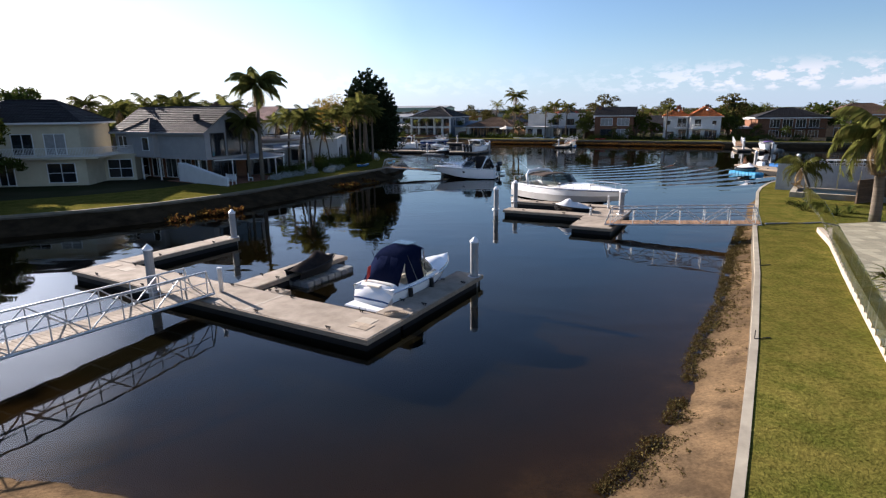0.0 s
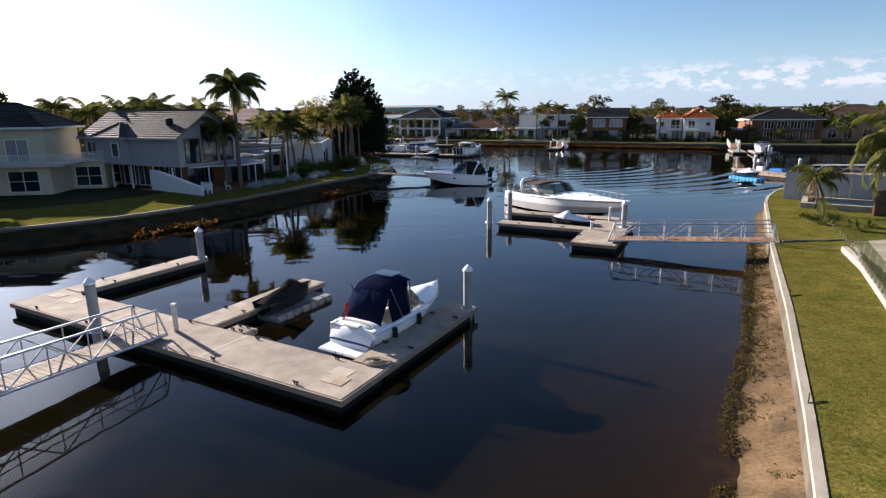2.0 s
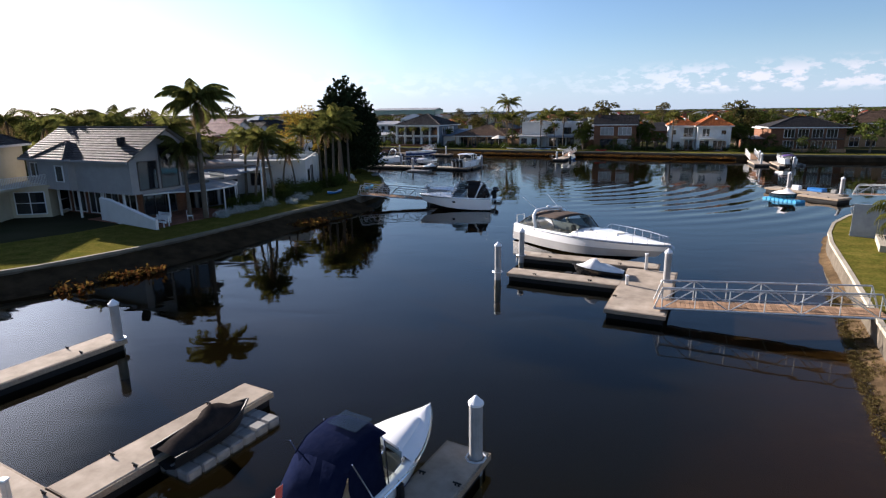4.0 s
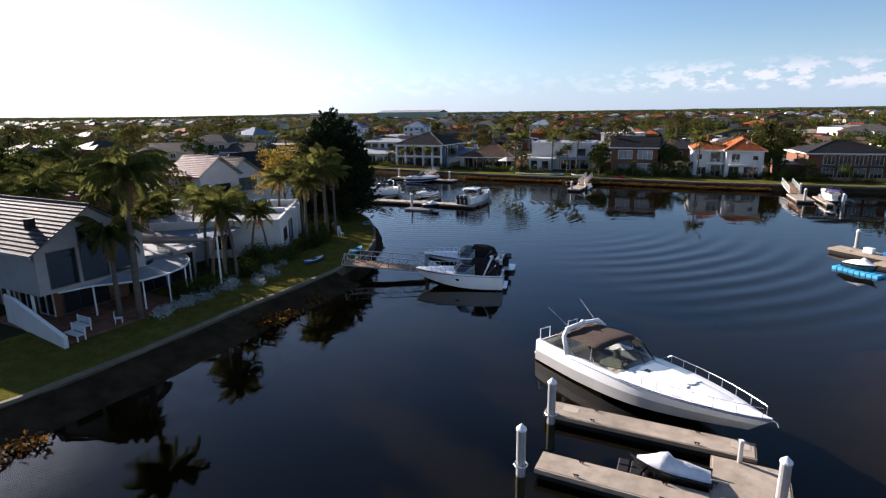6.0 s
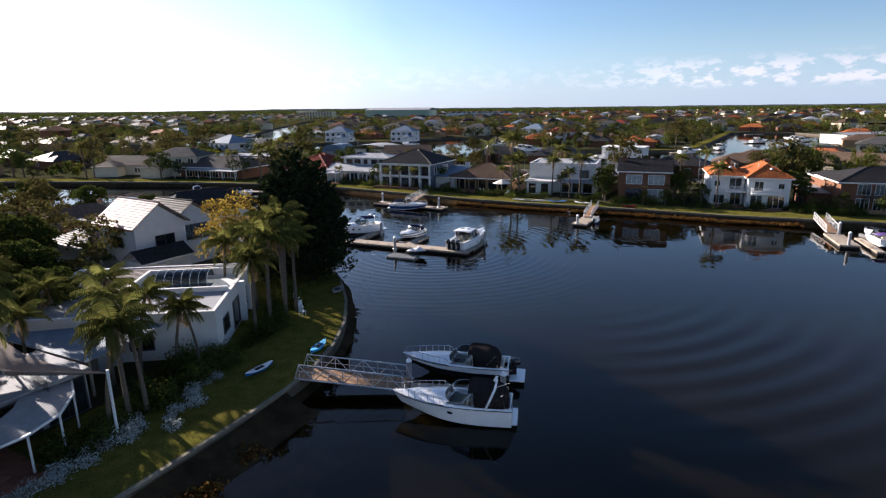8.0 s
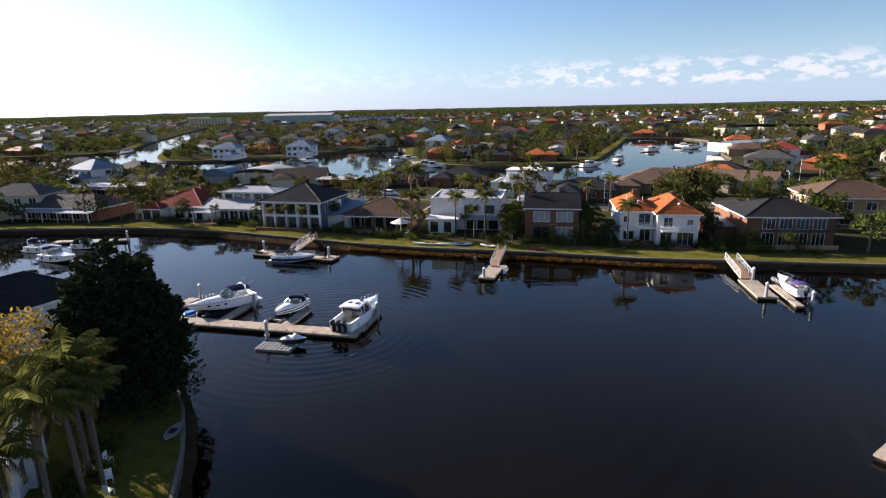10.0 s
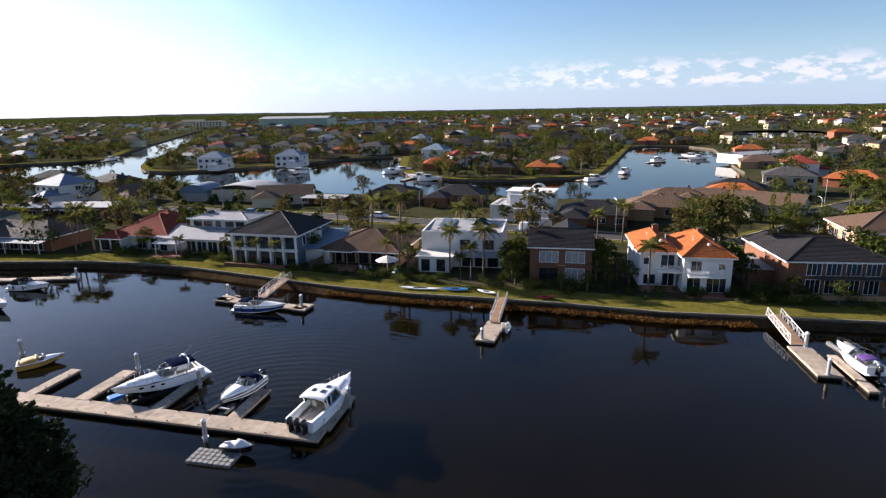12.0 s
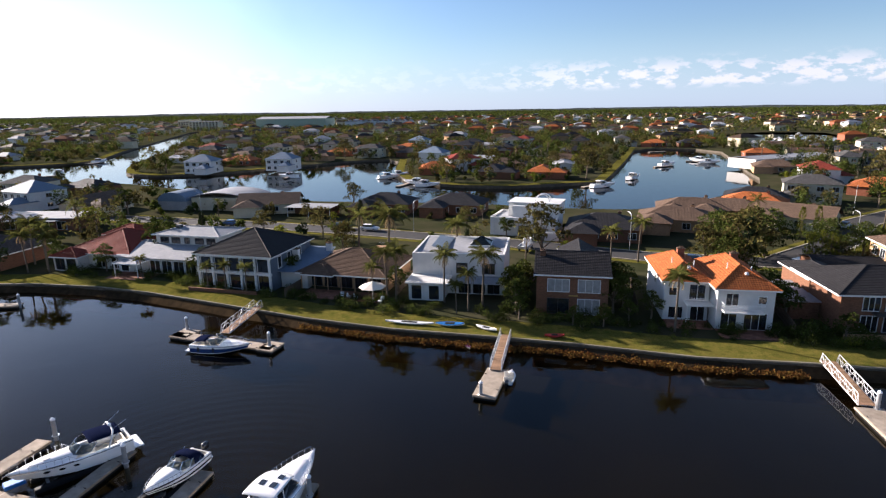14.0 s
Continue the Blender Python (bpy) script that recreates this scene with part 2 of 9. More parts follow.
def water_material():
    m = bpy.data.materials.new("canal_water")
    m.use_nodes = True
    nt = m.node_tree
    nt.nodes.clear()
    N, Lk = nt.nodes.new, nt.links.new
    out, tr, gl, fr, mx = N("ShaderNodeOutputMaterial"), N("ShaderNodeBsdfTransparent"), N("ShaderNodeBsdfGlossy"), N("ShaderNodeLayerWeight"), N("ShaderNodeMixShader")
    tr.inputs[0].default_value = (0.46, 0.41, 0.29, 1)
    gl.inputs["Roughness"].default_value = 0.025
    fr.inputs["Blend"].default_value = 0.5
    p5, f0 = N("ShaderNodeMath"), N("ShaderNodeMath")      # Schlick's gloss of water
    p5.operation, f0.operation = "POWER", "MULTIPLY_ADD"
    p5.inputs[1].default_value, f0.inputs[1].default_value, f0.inputs[2].default_value = 5.0, 0.98, 0.02
    Lk(fr.outputs["Facing"], p5.inputs[0]); Lk(p5.outputs[0], f0.inputs[0])
    geo = N("ShaderNodeNewGeometry")
    def ripple(scale, detail, dist, rot=0.0, stretch=(1, 1, 1)):
        mp, n = N("ShaderNodeMapping"), N("ShaderNodeTexNoise")
        mp.inputs["Scale"].default_value, mp.inputs["Rotation"].default_value = stretch, (0, 0, rot)
        n.inputs["Scale"].default_value, n.inputs["Detail"].default_value, n.inputs["Distortion"].default_value = scale, detail, dist
        Lk(geo.outputs["Position"], mp.inputs[0]); Lk(mp.outputs[0], n.inputs["Vector"])
        return n.outputs["Fac"]
    big, small = ripple(0.30, 2, 0.6, 0.5, (0.6, 1.5, 1)), ripple(1.5, 2, 0.3, -0.3, (0.7, 1.4, 1))
    # calm and ruffled patches
    patch = N("ShaderNodeMapRange")
    patch.inputs["From Min"].default_value, patch.inputs["From Max"].default_value = 0.42, 0.62
    patch.inputs["To Min"].default_value, patch.inputs["To Max"].default_value = 0.12, 0.75
    Lk(ripple(0.02, 2, 0.4), patch.inputs["Value"])
    sm = N("ShaderNodeMath"); sm.operation = "MULTIPLY"
    Lk(small, sm.inputs[0]); Lk(patch.outputs[0], sm.inputs[1])
    ad = N("ShaderNodeMath"); ad.operation = "MULTIPLY_ADD"
    Lk(sm.outputs[0], ad.inputs[0]); ad.inputs[1].default_value = 0.008
    Lk(big, ad.inputs[2])
    # wake rings running out from the moored boats
    wv = N("ShaderNodeTexWave"); wv.wave_type, wv.rings_direction = "RINGS", "Z"
    wv.inputs["Scale"].default_value, wv.inputs["Distortion"].default_value = 0.26, 1.2
    wv.inputs["Detail"].default_value, wv.inputs["Detail Scale"].default_value = 1.0, 0.25
    mp = N("ShaderNodeMapping"); mp.inputs["Location"].default_value = (6, -81, 0)
    Lk(geo.outputs["Position"], mp.inputs[0]); Lk(mp.outputs[0], wv.inputs["Vector"])
    near = N("ShaderNodeVectorMath"); near.operation = "LENGTH"; Lk(mp.outputs[0], near.inputs[0])
    fade = N("ShaderNodeMapRange"); fade.inputs["From Min"].default_value, fade.inputs["From Max"].default_value = 10, 32
    fade.inputs["To Min"].default_value, fade.inputs["To Max"].default_value = 0.75, 0.0
    Lk(near.outputs["Value"], fade.inputs["Value"])
    ad2 = N("ShaderNodeMath"); ad2.operation = "MULTIPLY_ADD"
    Lk(wv.outputs["Fac"], ad2.inputs[0]); Lk(fade.outputs[0], ad2.inputs[1]); Lk(ad.outputs[0], ad2.inputs[2])
    # long low waves spreading over the middle of the basin
    w2 = N("ShaderNodeTexWave"); w2.wave_type, w2.rings_direction = "RINGS", "Z"
    w2.inputs["Scale"].default_value, w2.inputs["Distortion"].default_value = 0.115, 2.2
    w2.inputs["Detail"].default_value, w2.inputs["Detail Scale"].default_value = 2.0, 0.35
    mq = N("ShaderNodeMapping"); mq.inputs["Location"].default_value = (-7, -70, 0)
    Lk(geo.outputs["Position"], mq.inputs[0]); Lk(mq.outputs[0], w2.inputs["Vector"])
    far = N("ShaderNodeVectorMath"); far.operation = "DISTANCE"
    Lk(geo.outputs["Position"], far.inputs[0]); far.inputs[1].default_value = (27, 44, 0)
    fd2 = N("ShaderNodeMapRange"); fd2.interpolation_type = "SMOOTHSTEP"
    fd2.inputs["From Min"].default_value, fd2.inputs["From Max"].default_value = 6, 22
    fd2.inputs["To Min"].default_value, fd2.inputs["To Max"].default_value = 2.6, 0.0
    Lk(far.outputs["Value"], fd2.inputs["Value"])
    ad3 = N("ShaderNodeMath"); ad3.operation = "MULTIPLY_ADD"
    Lk(w2.outputs["Fac"], ad3.inputs[0]); Lk(fd2.outputs[0], ad3.inputs[1]); Lk(ad2.outputs[0], ad3.inputs[2])
    bp = N("ShaderNodeBump"); bp.inputs["Strength"].default_value, bp.inputs["Distance"].default_value = 0.20, 0.10
    Lk(ad3.outputs[0], bp.inputs["Height"])
    Lk(bp.outputs[0], gl.inputs["Normal"]); Lk(bp.outputs[0], fr.inputs["Normal"])
    Lk(f0.outputs[0], mx.inputs[0]); Lk(tr.outputs[0], mx.inputs[1]); Lk(gl.outputs[0], mx.inputs[2]); Lk(mx.outputs[0], out.inputs[0])
    return m


WATER = water_material()
GRASS = stuff("lawn_grass", (0.062, 0.071, 0.012), (0.145, 0.120, 0.028), 1.0, 0.95, bump=1.0, bscale=16, stain=0.5, spec=0.0, fine=0.55, fscale=9.0)
SUBURB = stuff("garden_ground", (0.0248, 0.0331, 0.0124), (0.0621, 0.0552, 0.0331), 0.12, 0.95, bump=0.5, stain=0.4, spec=0.0)
MUD = stuff("bank_mud", (0.0621, 0.0428, 0.0235), (0.0248, 0.0179, 0.011), 0.9, 0.95, bump=1.0, bscale=5, stain=0.5, spec=0.0)
BED = stuff("canal_silt", (0.029, 0.027, 0.018), (0.019, 0.018, 0.013), 0.06, 0.95, stain=0.3, spec=0.0)
# deep tones darken the sand by height, standing in for light the water absorbs
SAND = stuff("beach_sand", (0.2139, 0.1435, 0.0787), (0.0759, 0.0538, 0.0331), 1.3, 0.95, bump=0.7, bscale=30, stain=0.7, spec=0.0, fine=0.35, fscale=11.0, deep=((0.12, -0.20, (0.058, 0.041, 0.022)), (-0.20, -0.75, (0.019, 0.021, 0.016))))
WEED = stuff("sea_weed", (0.0552, 0.0464, 0.0177), (0.1214, 0.0883, 0.0331), 5, 0.95, bump=0.5, stain=0.3, island=0.5, spec=0.0)
MARSH = stuff("samphire", (0.1449, 0.0635, 0.0166), (0.0828, 0.0524, 0.0166), 4, 0.95, stain=0.2, island=0.45, through_light=0.25, spec=0.0)
CONCRETE = stuff("concrete", (0.4637, 0.4085, 0.3312), (0.3643, 0.3202, 0.2539), 2.2, 0.85, bump=0.35, bscale=30, stain=0.35, spec=0.08)
WALLCONC = stuff("seawall_concrete", (0.4416, 0.3974, 0.3091), (0.276, 0.2429, 0.1877), 1.2, 0.9, bump=0.5, stain=0.5, spec=0.08)
DARKCAP = stuff("dark_concrete_cap", (0.2346, 0.207, 0.1587), (0.1518, 0.138, 0.1035), 1.2, 0.9, bump=0.5, stain=0.5, spec=0.08)
DARKWALL = stuff("seawall_wet_face", (0.1325, 0.1104, 0.0828), (0.0607, 0.053, 0.0397), 1.6, 0.8, bump=0.7, stain=0.5, spec=0.08)
DECKC = stuff("pontoon_deck", (0.414, 0.3519, 0.2829), (0.2622, 0.218, 0.1684), 1.6, 0.9, bump=0.25, bscale=40, stain=0.45, spec=0.08)
TIMBER = stuff("weathered_timber", (0.4002, 0.3243, 0.2415), (0.2346, 0.1794, 0.127), 3, 0.85, bump=0.5, stain=0.3, stretch=(1, 8, 8), rand=0.15, spec=0.08)
PLANK = stuff("gangway_plank", (0.3312, 0.2098, 0.127), (0.2318, 0.1435, 0.0883), 6, 0.8, bump=0.4, stain=0.2, rand=0.25, spec=0.08)
BLACK = stuff("black_plastic", (0.010, 0.010, 0.011), (0.016, 0.016, 0.016), 6, 0.6, stain=0.1, spec=0.2)
PILE = stuff("pile_sleeve", (0.3312, 0.3312, 0.3312), (0.2208, 0.2208, 0.2208), 2, 0.6, bump=0.2, stain=0.4)
CAPW = stuff("pile_cap_white", (0.7885, 0.799, 0.82), (0.6833, 0.6938, 0.7149), 6, 0.45, stain=0.1)
GALV = stuff("galvanised_steel", (0.5741, 0.5851, 0.5962), (0.4195, 0.4306, 0.4416), 8, 0.42, metal=0.6, stain=0.2)
CHROME = stuff("stainless_steel", (0.75, 0.75, 0.76), (0.65, 0.65, 0.66), 10, 0.18, metal=1.0, stain=0.0)
GEL = stuff("white_gelcoat", (0.82, 0.82, 0.8095), (0.7569, 0.7569, 0.7464), 1.2, 0.22, stain=0.08, coat=0.5)
# white gelcoat greyed: shade under the hull's shoulder put into the colour
GELSHADE = stuff("shaded_gelcoat", (0.46, 0.45, 0.43), (0.36, 0.35, 0.33), 0.9, 0.4, stain=0.3, coat=0.2)
CREAMVINYL = stuff("cream_vinyl", (0.7507, 0.6845, 0.5741), (0.6624, 0.6072, 0.5078), 3, 0.6, stain=0.1)
NAVY = stuff("navy_canvas", (0.006, 0.009, 0.026), (0.010, 0.013, 0.032), 6, 0.95, bump=0.5, bscale=5, stain=0.1, spec=0.0)
BLACKCANVAS = stuff("black_canvas", (0.0166, 0.0152, 0.0152), (0.0304, 0.0262, 0.0248), 5, 0.95, bump=0.5, bscale=5, stain=0.15, spec=0.0)
BROWNCANVAS = stuff("brown_canvas", (0.0828, 0.0607, 0.0497), (0.0552, 0.042, 0.0331), 5, 0.9, bump=0.5, bscale=5, stain=0.15, spec=0.08)
BLUEHULL = stuff("dark_blue_gelcoat", (0.0193, 0.0552, 0.1794), (0.0166, 0.0414, 0.138), 2, 0.2, stain=0.05, coat=0.5)
BLACKHULL = stuff("black_gelcoat", (0.012, 0.012, 0.014), (0.02, 0.02, 0.02), 2, 0.25, stain=0.05, coat=0.5)
SILVER = stuff("silver_cloth", (0.7529, 0.7529, 0.7529), (0.6072, 0.6072, 0.6072), 4, 0.6, bump=0.5, bscale=6, stain=0.2, spec=0.08)
BLUEPL = stuff("blue_plastic", (0.01, 0.14, 0.42), (0.008, 0.11, 0.34), 5, 0.45, stain=0.1)
CYANPL = stuff("light_blue_plastic", (0.0552, 0.3533, 0.6072), (0.0442, 0.287, 0.5078), 5, 0.45, stain=0.1)
YELLOW = stuff("yellow_cover", (0.4637, 0.2981, 0.0662), (0.3533, 0.2208, 0.0552), 4, 0.8, stain=0.2)
RED = stuff("red_plastic", (0.4, 0.024, 0.016), (0.32, 0.02, 0.016), 4, 0.5, stain=0.1)
GREYPL = stuff("grey_float_plastic", (0.24, 0.24, 0.232), (0.18, 0.18, 0.175), 4, 0.7, bump=0.2, stain=0.3, spec=0.08)
GLASS = clear("tinted_glass", (0.42, 0.48, 0.48), through_=0.5)
CLEARP = clear("clear_panel", (0.85, 0.87, 0.85), through_=0.85)
FENCEGL = clear("fence_glass", (0.92, 0.98, 0.95), through_=0.96)
WINDOW = stuff("window_glass", (0.018, 0.022, 0.027), (0.012, 0.014, 0.018), 1, 0.06, stain=0, spec=0.9)
CURTAIN = stuff("curtained_glass", (0.3312, 0.3312, 0.3202), (0.2208, 0.2208, 0.2208), 2, 0.12, stain=0.2, spec=0.9)
FRAMEW = stuff("white_frame", (0.6955, 0.6955, 0.6762), (0.5989, 0.5989, 0.5796), 4, 0.5, stain=0.1)
FRAMED = stuff("dark_frame", (0.0552, 0.0497, 0.0442), (0.0386, 0.0331, 0.0331), 4, 0.5, stain=0.1)
WHITE = stuff("white_render", (0.6348, 0.6279, 0.6072), (0.552, 0.5451, 0.5244), 0.9, 0.85, bump=0.25, bscale=20, stain=0.12, spec=0.08)
OFFWHITE = stuff("off_white_render", (0.5603, 0.541, 0.5023), (0.483, 0.4637, 0.425), 0.8, 0.85, bump=0.25, bscale=20, stain=0.15, spec=0.08)
CREAM = stuff("cream_render", (0.5603, 0.5023, 0.3671), (0.483, 0.425, 0.3091), 0.8, 0.85, bump=0.3, bscale=18, stain=0.15, spec=0.08)
GREYWALL = stuff("grey_weatherboard", (0.345, 0.334, 0.3243), (0.2898, 0.2815, 0.276), 1.2, 0.8, stain=0.15, spec=0.08)
TANBRICK = stuff("tan_brick", (0.4416, 0.276, 0.1546), (0.3312, 0.1987, 0.1104), 5, 0.9, pattern="brick", bump=0.3, stain=0.15, spec=0.08)
BROWNBRICK = stuff("brown_brick", (0.2208, 0.1104, 0.0662), (0.1435, 0.0718, 0.0442), 5, 0.9, pattern="brick", bump=0.3, stain=0.15, spec=0.08)
REDBRICK = stuff("red_brick", (0.3533, 0.1325, 0.0773), (0.2429, 0.0938, 0.0552), 5, 0.9, pattern="brick", bump=0.3, stain=0.15, spec=0.08)
ROOFGREY = stuff("grey_roof_tile", (0.150, 0.130, 0.121), (0.080, 0.071, 0.066), 3, 0.7, pattern="roof", bump=0.6, stain=0.3, spec=0.03)
ROOFDARK = stuff("charcoal_roof_tile", (0.0524, 0.0511, 0.0524), (0.0331, 0.0317, 0.0331), 3, 0.6, pattern="roof", bump=0.5, stain=0.3, spec=0.03)
ROOFBROWN = stuff("brown_roof_tile", (0.1877, 0.127, 0.0883), (0.1214, 0.0828, 0.0607), 3, 0.7, pattern="roof", bump=0.5, stain=0.3, spec=0.03)
ROOFORANGE = stuff("orange_roof_tile", (0.52, 0.17, 0.056), (0.39, 0.118, 0.042), 3, 0.65, pattern="roof", bump=0.5, stain=0.2, spec=0.03)
ROOFRED = stuff("red_roof_tile", (0.3091, 0.0662, 0.0442), (0.2208, 0.0497, 0.0331), 3, 0.6, pattern="roof", bump=0.5, stain=0.25, spec=0.03)
ROOFPINK = stuff("pale_red_roof_tile", (0.4692, 0.3036, 0.2622), (0.3312, 0.1932, 0.1656), 3, 0.5, pattern="roof", bump=0.5, stain=0.25, spec=0.03)
SLATE = stuff("matt_grey_roof_tile", (0.13, 0.125, 0.12), (0.08, 0.077, 0.075), 3, 0.9, pattern="roof", bump=0.5, stain=0.3, spec=0.02)
PALETILE = stuff("pale_terrace_tile", (0.44, 0.39, 0.36), (0.35, 0.30, 0.27), 3, 0.8, pattern="roof", bump=0.5, stain=0.2, spec=0.03)
METALROOF = stuff("pale_metal_roof", (0.3105, 0.3174, 0.3312), (0.2346, 0.2415, 0.2553), 2, 0.75, spec=0.08, pattern="corrugated", stain=0.25)
METALDARK = stuff("blue_grey_metal_roof", (0.1587, 0.207, 0.2691), (0.1242, 0.1656, 0.2139), 2, 0.7, spec=0.1, pattern="corrugated", stain=0.15)
GREENSHED = stuff("pale_green_cladding", (0.3312, 0.3974, 0.2981), (0.276, 0.3312, 0.2539), 1, 0.6, pattern="corrugated", stain=0.1)
ASPHALT = stuff("asphalt", (0.0607, 0.0585, 0.0574), (0.0442, 0.0442, 0.0442), 2, 0.9, bump=0.4, bscale=40, stain=0.3, spec=0.08)
PAVING = stuff("terracotta_paving", (0.287, 0.1325, 0.0828), (0.2098, 0.0994, 0.0662), 2, 0.85, pattern="slab", stain=0.3, spec=0.08)
PALEPAVE = stuff("pale_paving", (0.4637, 0.3754, 0.276), (0.3754, 0.3091, 0.2318), 2, 0.85, pattern="slab", stain=0.2, spec=0.08)
FENCEWOOD = stuff("paling_fence", (0.1546, 0.1104, 0.0773), (0.1049, 0.0773, 0.0552), 3, 0.9, pattern="plank", stain=0.3, spec=0.08)
BARK = stuff("bark", (0.1766, 0.138, 0.0994), (0.0994, 0.0773, 0.0552), 3, 0.95, bump=0.8, stain=0.3, stretch=(1, 1, 0.25), spec=0.08)
PALMBARK = stuff("palm_bark", (0.15, 0.125, 0.095), (0.085, 0.068, 0.052), 2, 0.95, bump=0.8, stain=0.3, stretch=(0.3, 0.3, 4), spec=0.08)
FROND = stuff("palm_frond", (0.066, 0.078, 0.018), (0.115, 0.108, 0.030), 2, 0.55, stain=0.2, island=0.3, rand=0.25, through_light=0.42, spec=0.0)
DRYFROND = stuff("dry_palm_frond", (0.265, 0.1877, 0.0938), (0.1877, 0.127, 0.0662), 2, 0.8, stain=0.2, island=0.3, through_light=0.25, spec=0.08)
LEAF = stuff("green_foliage", (0.0359, 0.0497, 0.011), (0.0662, 0.0759, 0.0179), 1.5, 0.7, stain=0.2, island=0.45, rand=0.35, through_light=0.24, spec=0.0)
OLIVE = stuff("olive_foliage", (0.0607, 0.0552, 0.0179), (0.0994, 0.0828, 0.0276), 1.5, 0.7, stain=0.2, island=0.4, rand=0.3, through_light=0.26, spec=0.0)
GOLDLEAF = stuff("golden_foliage", (0.276, 0.1725, 0.0276), (0.1794, 0.138, 0.0276), 1.5, 0.65, stain=0.1, island=0.4, through_light=0.35, spec=0.0)
YELLOWLEAF = stuff("yellow_green_foliage", (0.1449, 0.1449, 0.0179), (0.0966, 0.1104, 0.0166), 1.5, 0.65, stain=0.1, island=0.35, rand=0.2, through_light=0.3, spec=0.0)
DARKLEAF = stuff("dark_conifer_foliage", (0.0221, 0.0331, 0.0152), (0.0386, 0.0497, 0.0221), 1.5, 0.7, stain=0.2, island=0.4, rand=0.2, through_light=0.1, spec=0.0)
SILVERLEAF = stuff("silver_foliage", (0.3974, 0.4195, 0.3974), (0.287, 0.3202, 0.2981), 2, 0.8, stain=0.1, island=0.35, through_light=0.2, spec=0.08)




# ---- building blocks ----
def part(name, bm, material, parent=None, label="", uv=True, smooth=False):
    """Links a bmesh as one mesh object under a thing or a part."""
    if uv:
        layer = bm.loops.layers.uv.verify()
        for f in bm.faces:
            f.normal_update()
            n = f.normal
            if abs(n.z) > 0.985:
                t, w = Vector((1, 0, 0)), Vector((0, 1, 0))
            else:
                t = Vector((-n.y, n.x, 0)).normalized()
                w = n.cross(t)
            for lp in f.loops:
                lp[layer].uv = (lp.vert.co.dot(t), lp.vert.co.dot(w))
    me = bpy.data.meshes.new(name)
    bm.to_mesh(me)
    bm.free()
    return mesh_part(name, me, material, parent, label, smooth)


def mesh_part(name, me, material, parent=None, label="", smooth=False):
    me.materials.append(material)
    if smooth:
        me.polygons.foreach_set("use_smooth", [True] * len(me.polygons))
    ob = new(name, me)
    if parent:
        ob.parent = parent
    if label:
        tagged(ob, label)
    return ob


def soup(name, verts, faces, material, parent=None, label="", smooth=False):
    me = bpy.data.meshes.new(name)
    me.from_pydata([tuple(v) for v in verts], [], faces)
    return mesh_part(name, me, material, parent, label, smooth)


def thing(name, x, y, z=0.0, rz=0.0, label="", category="", group="", kind=""):
    ob = new(name)
    ob.empty_display_size = 0.3
    ob.matrix_basis = pose(x, y, z, 0, 0, rz)
    return tagged(ob, label, category, group, kind)


def box(bm, x, y, z, w, d, h, rz=0.0, bevel=0.0):
    """A box whose base centre is at x, y, z."""
    m = pose(x, y, z + h / 2, 0, 0, rz) @ Matrix.Diagonal((w, d, h, 1))
    made = bmesh.ops.create_cube(bm, size=1, matrix=m)
    if bevel:
        edges = list({e for v in made["verts"] for e in v.link_edges})
        bmesh.ops.bevel(bm, geom=edges, offset=bevel, segments=1, affect="EDGES")
    return bm


def boxes(*rows, bevel=0.0):
    bm = bmesh.new()
    for r in rows:
        box(bm, *r, bevel=bevel)
    return bm


def prism(pts, z0, z1):
    bm = bmesh.new()
    lo, hi = [bm.verts.new((x, y, z0)) for x, y in pts], [bm.verts.new((x, y, z1)) for x, y in pts]
    n = len(pts)
    bm.faces.new(hi); bm.faces.new(lo[::-1])
    for i in range(n):
        bm.faces.new((lo[i], lo[(i + 1) % n], hi[(i + 1) % n], hi[i]))
    bmesh.ops.recalc_face_normals(bm, faces=bm.faces)
    return bm


def tube(bm, pts, r=0.03, sides=6, r2=None):
    """A round bar along points, tapering to r2."""
    pts = [Vector(p) for p in pts]
    rings = []
    for i, p in enumerate(pts):
        a = (pts[min(i + 1, len(pts) - 1)] - pts[max(i - 1, 0)]).normalized()
        u = a.orthogonal().normalized() if abs(a.z) > 0.95 else a.cross(Vector((0, 0, 1))).normalized()
        v = a.cross(u)
        rr = r + ((r2 if r2 is not None else r) - r) * i / max(1, len(pts) - 1)
        rings.append([bm.verts.new(p + rr * (math.cos(k * math.tau / sides) * u + math.sin(k * math.tau / sides) * v)) for k in range(sides)])
    for a, b in zip(rings, rings[1:]):
        if (a[0].co - b[0].co).length > min((a[0].co - b[k].co).length for k in range(sides)) + 1e-6:
            k0 = min(range(sides), key=lambda k: (a[0].co - b[k].co).length)
            b = b[k0:] + b[:k0]
        for k in range(sides):
            bm.faces.new((a[k], a[(k + 1) % sides], b[(k + 1) % sides], b[k]))
    bm.faces.new(rings[0][::-1]); bm.faces.new(rings[-1])
    return bm


def tubes(*lines, r=0.03, sides=6):
    bm = bmesh.new()
    for pts in lines:
        tube(bm, pts, r, sides)
    bmesh.ops.recalc_face_normals(bm, faces=bm.faces)
    return bm


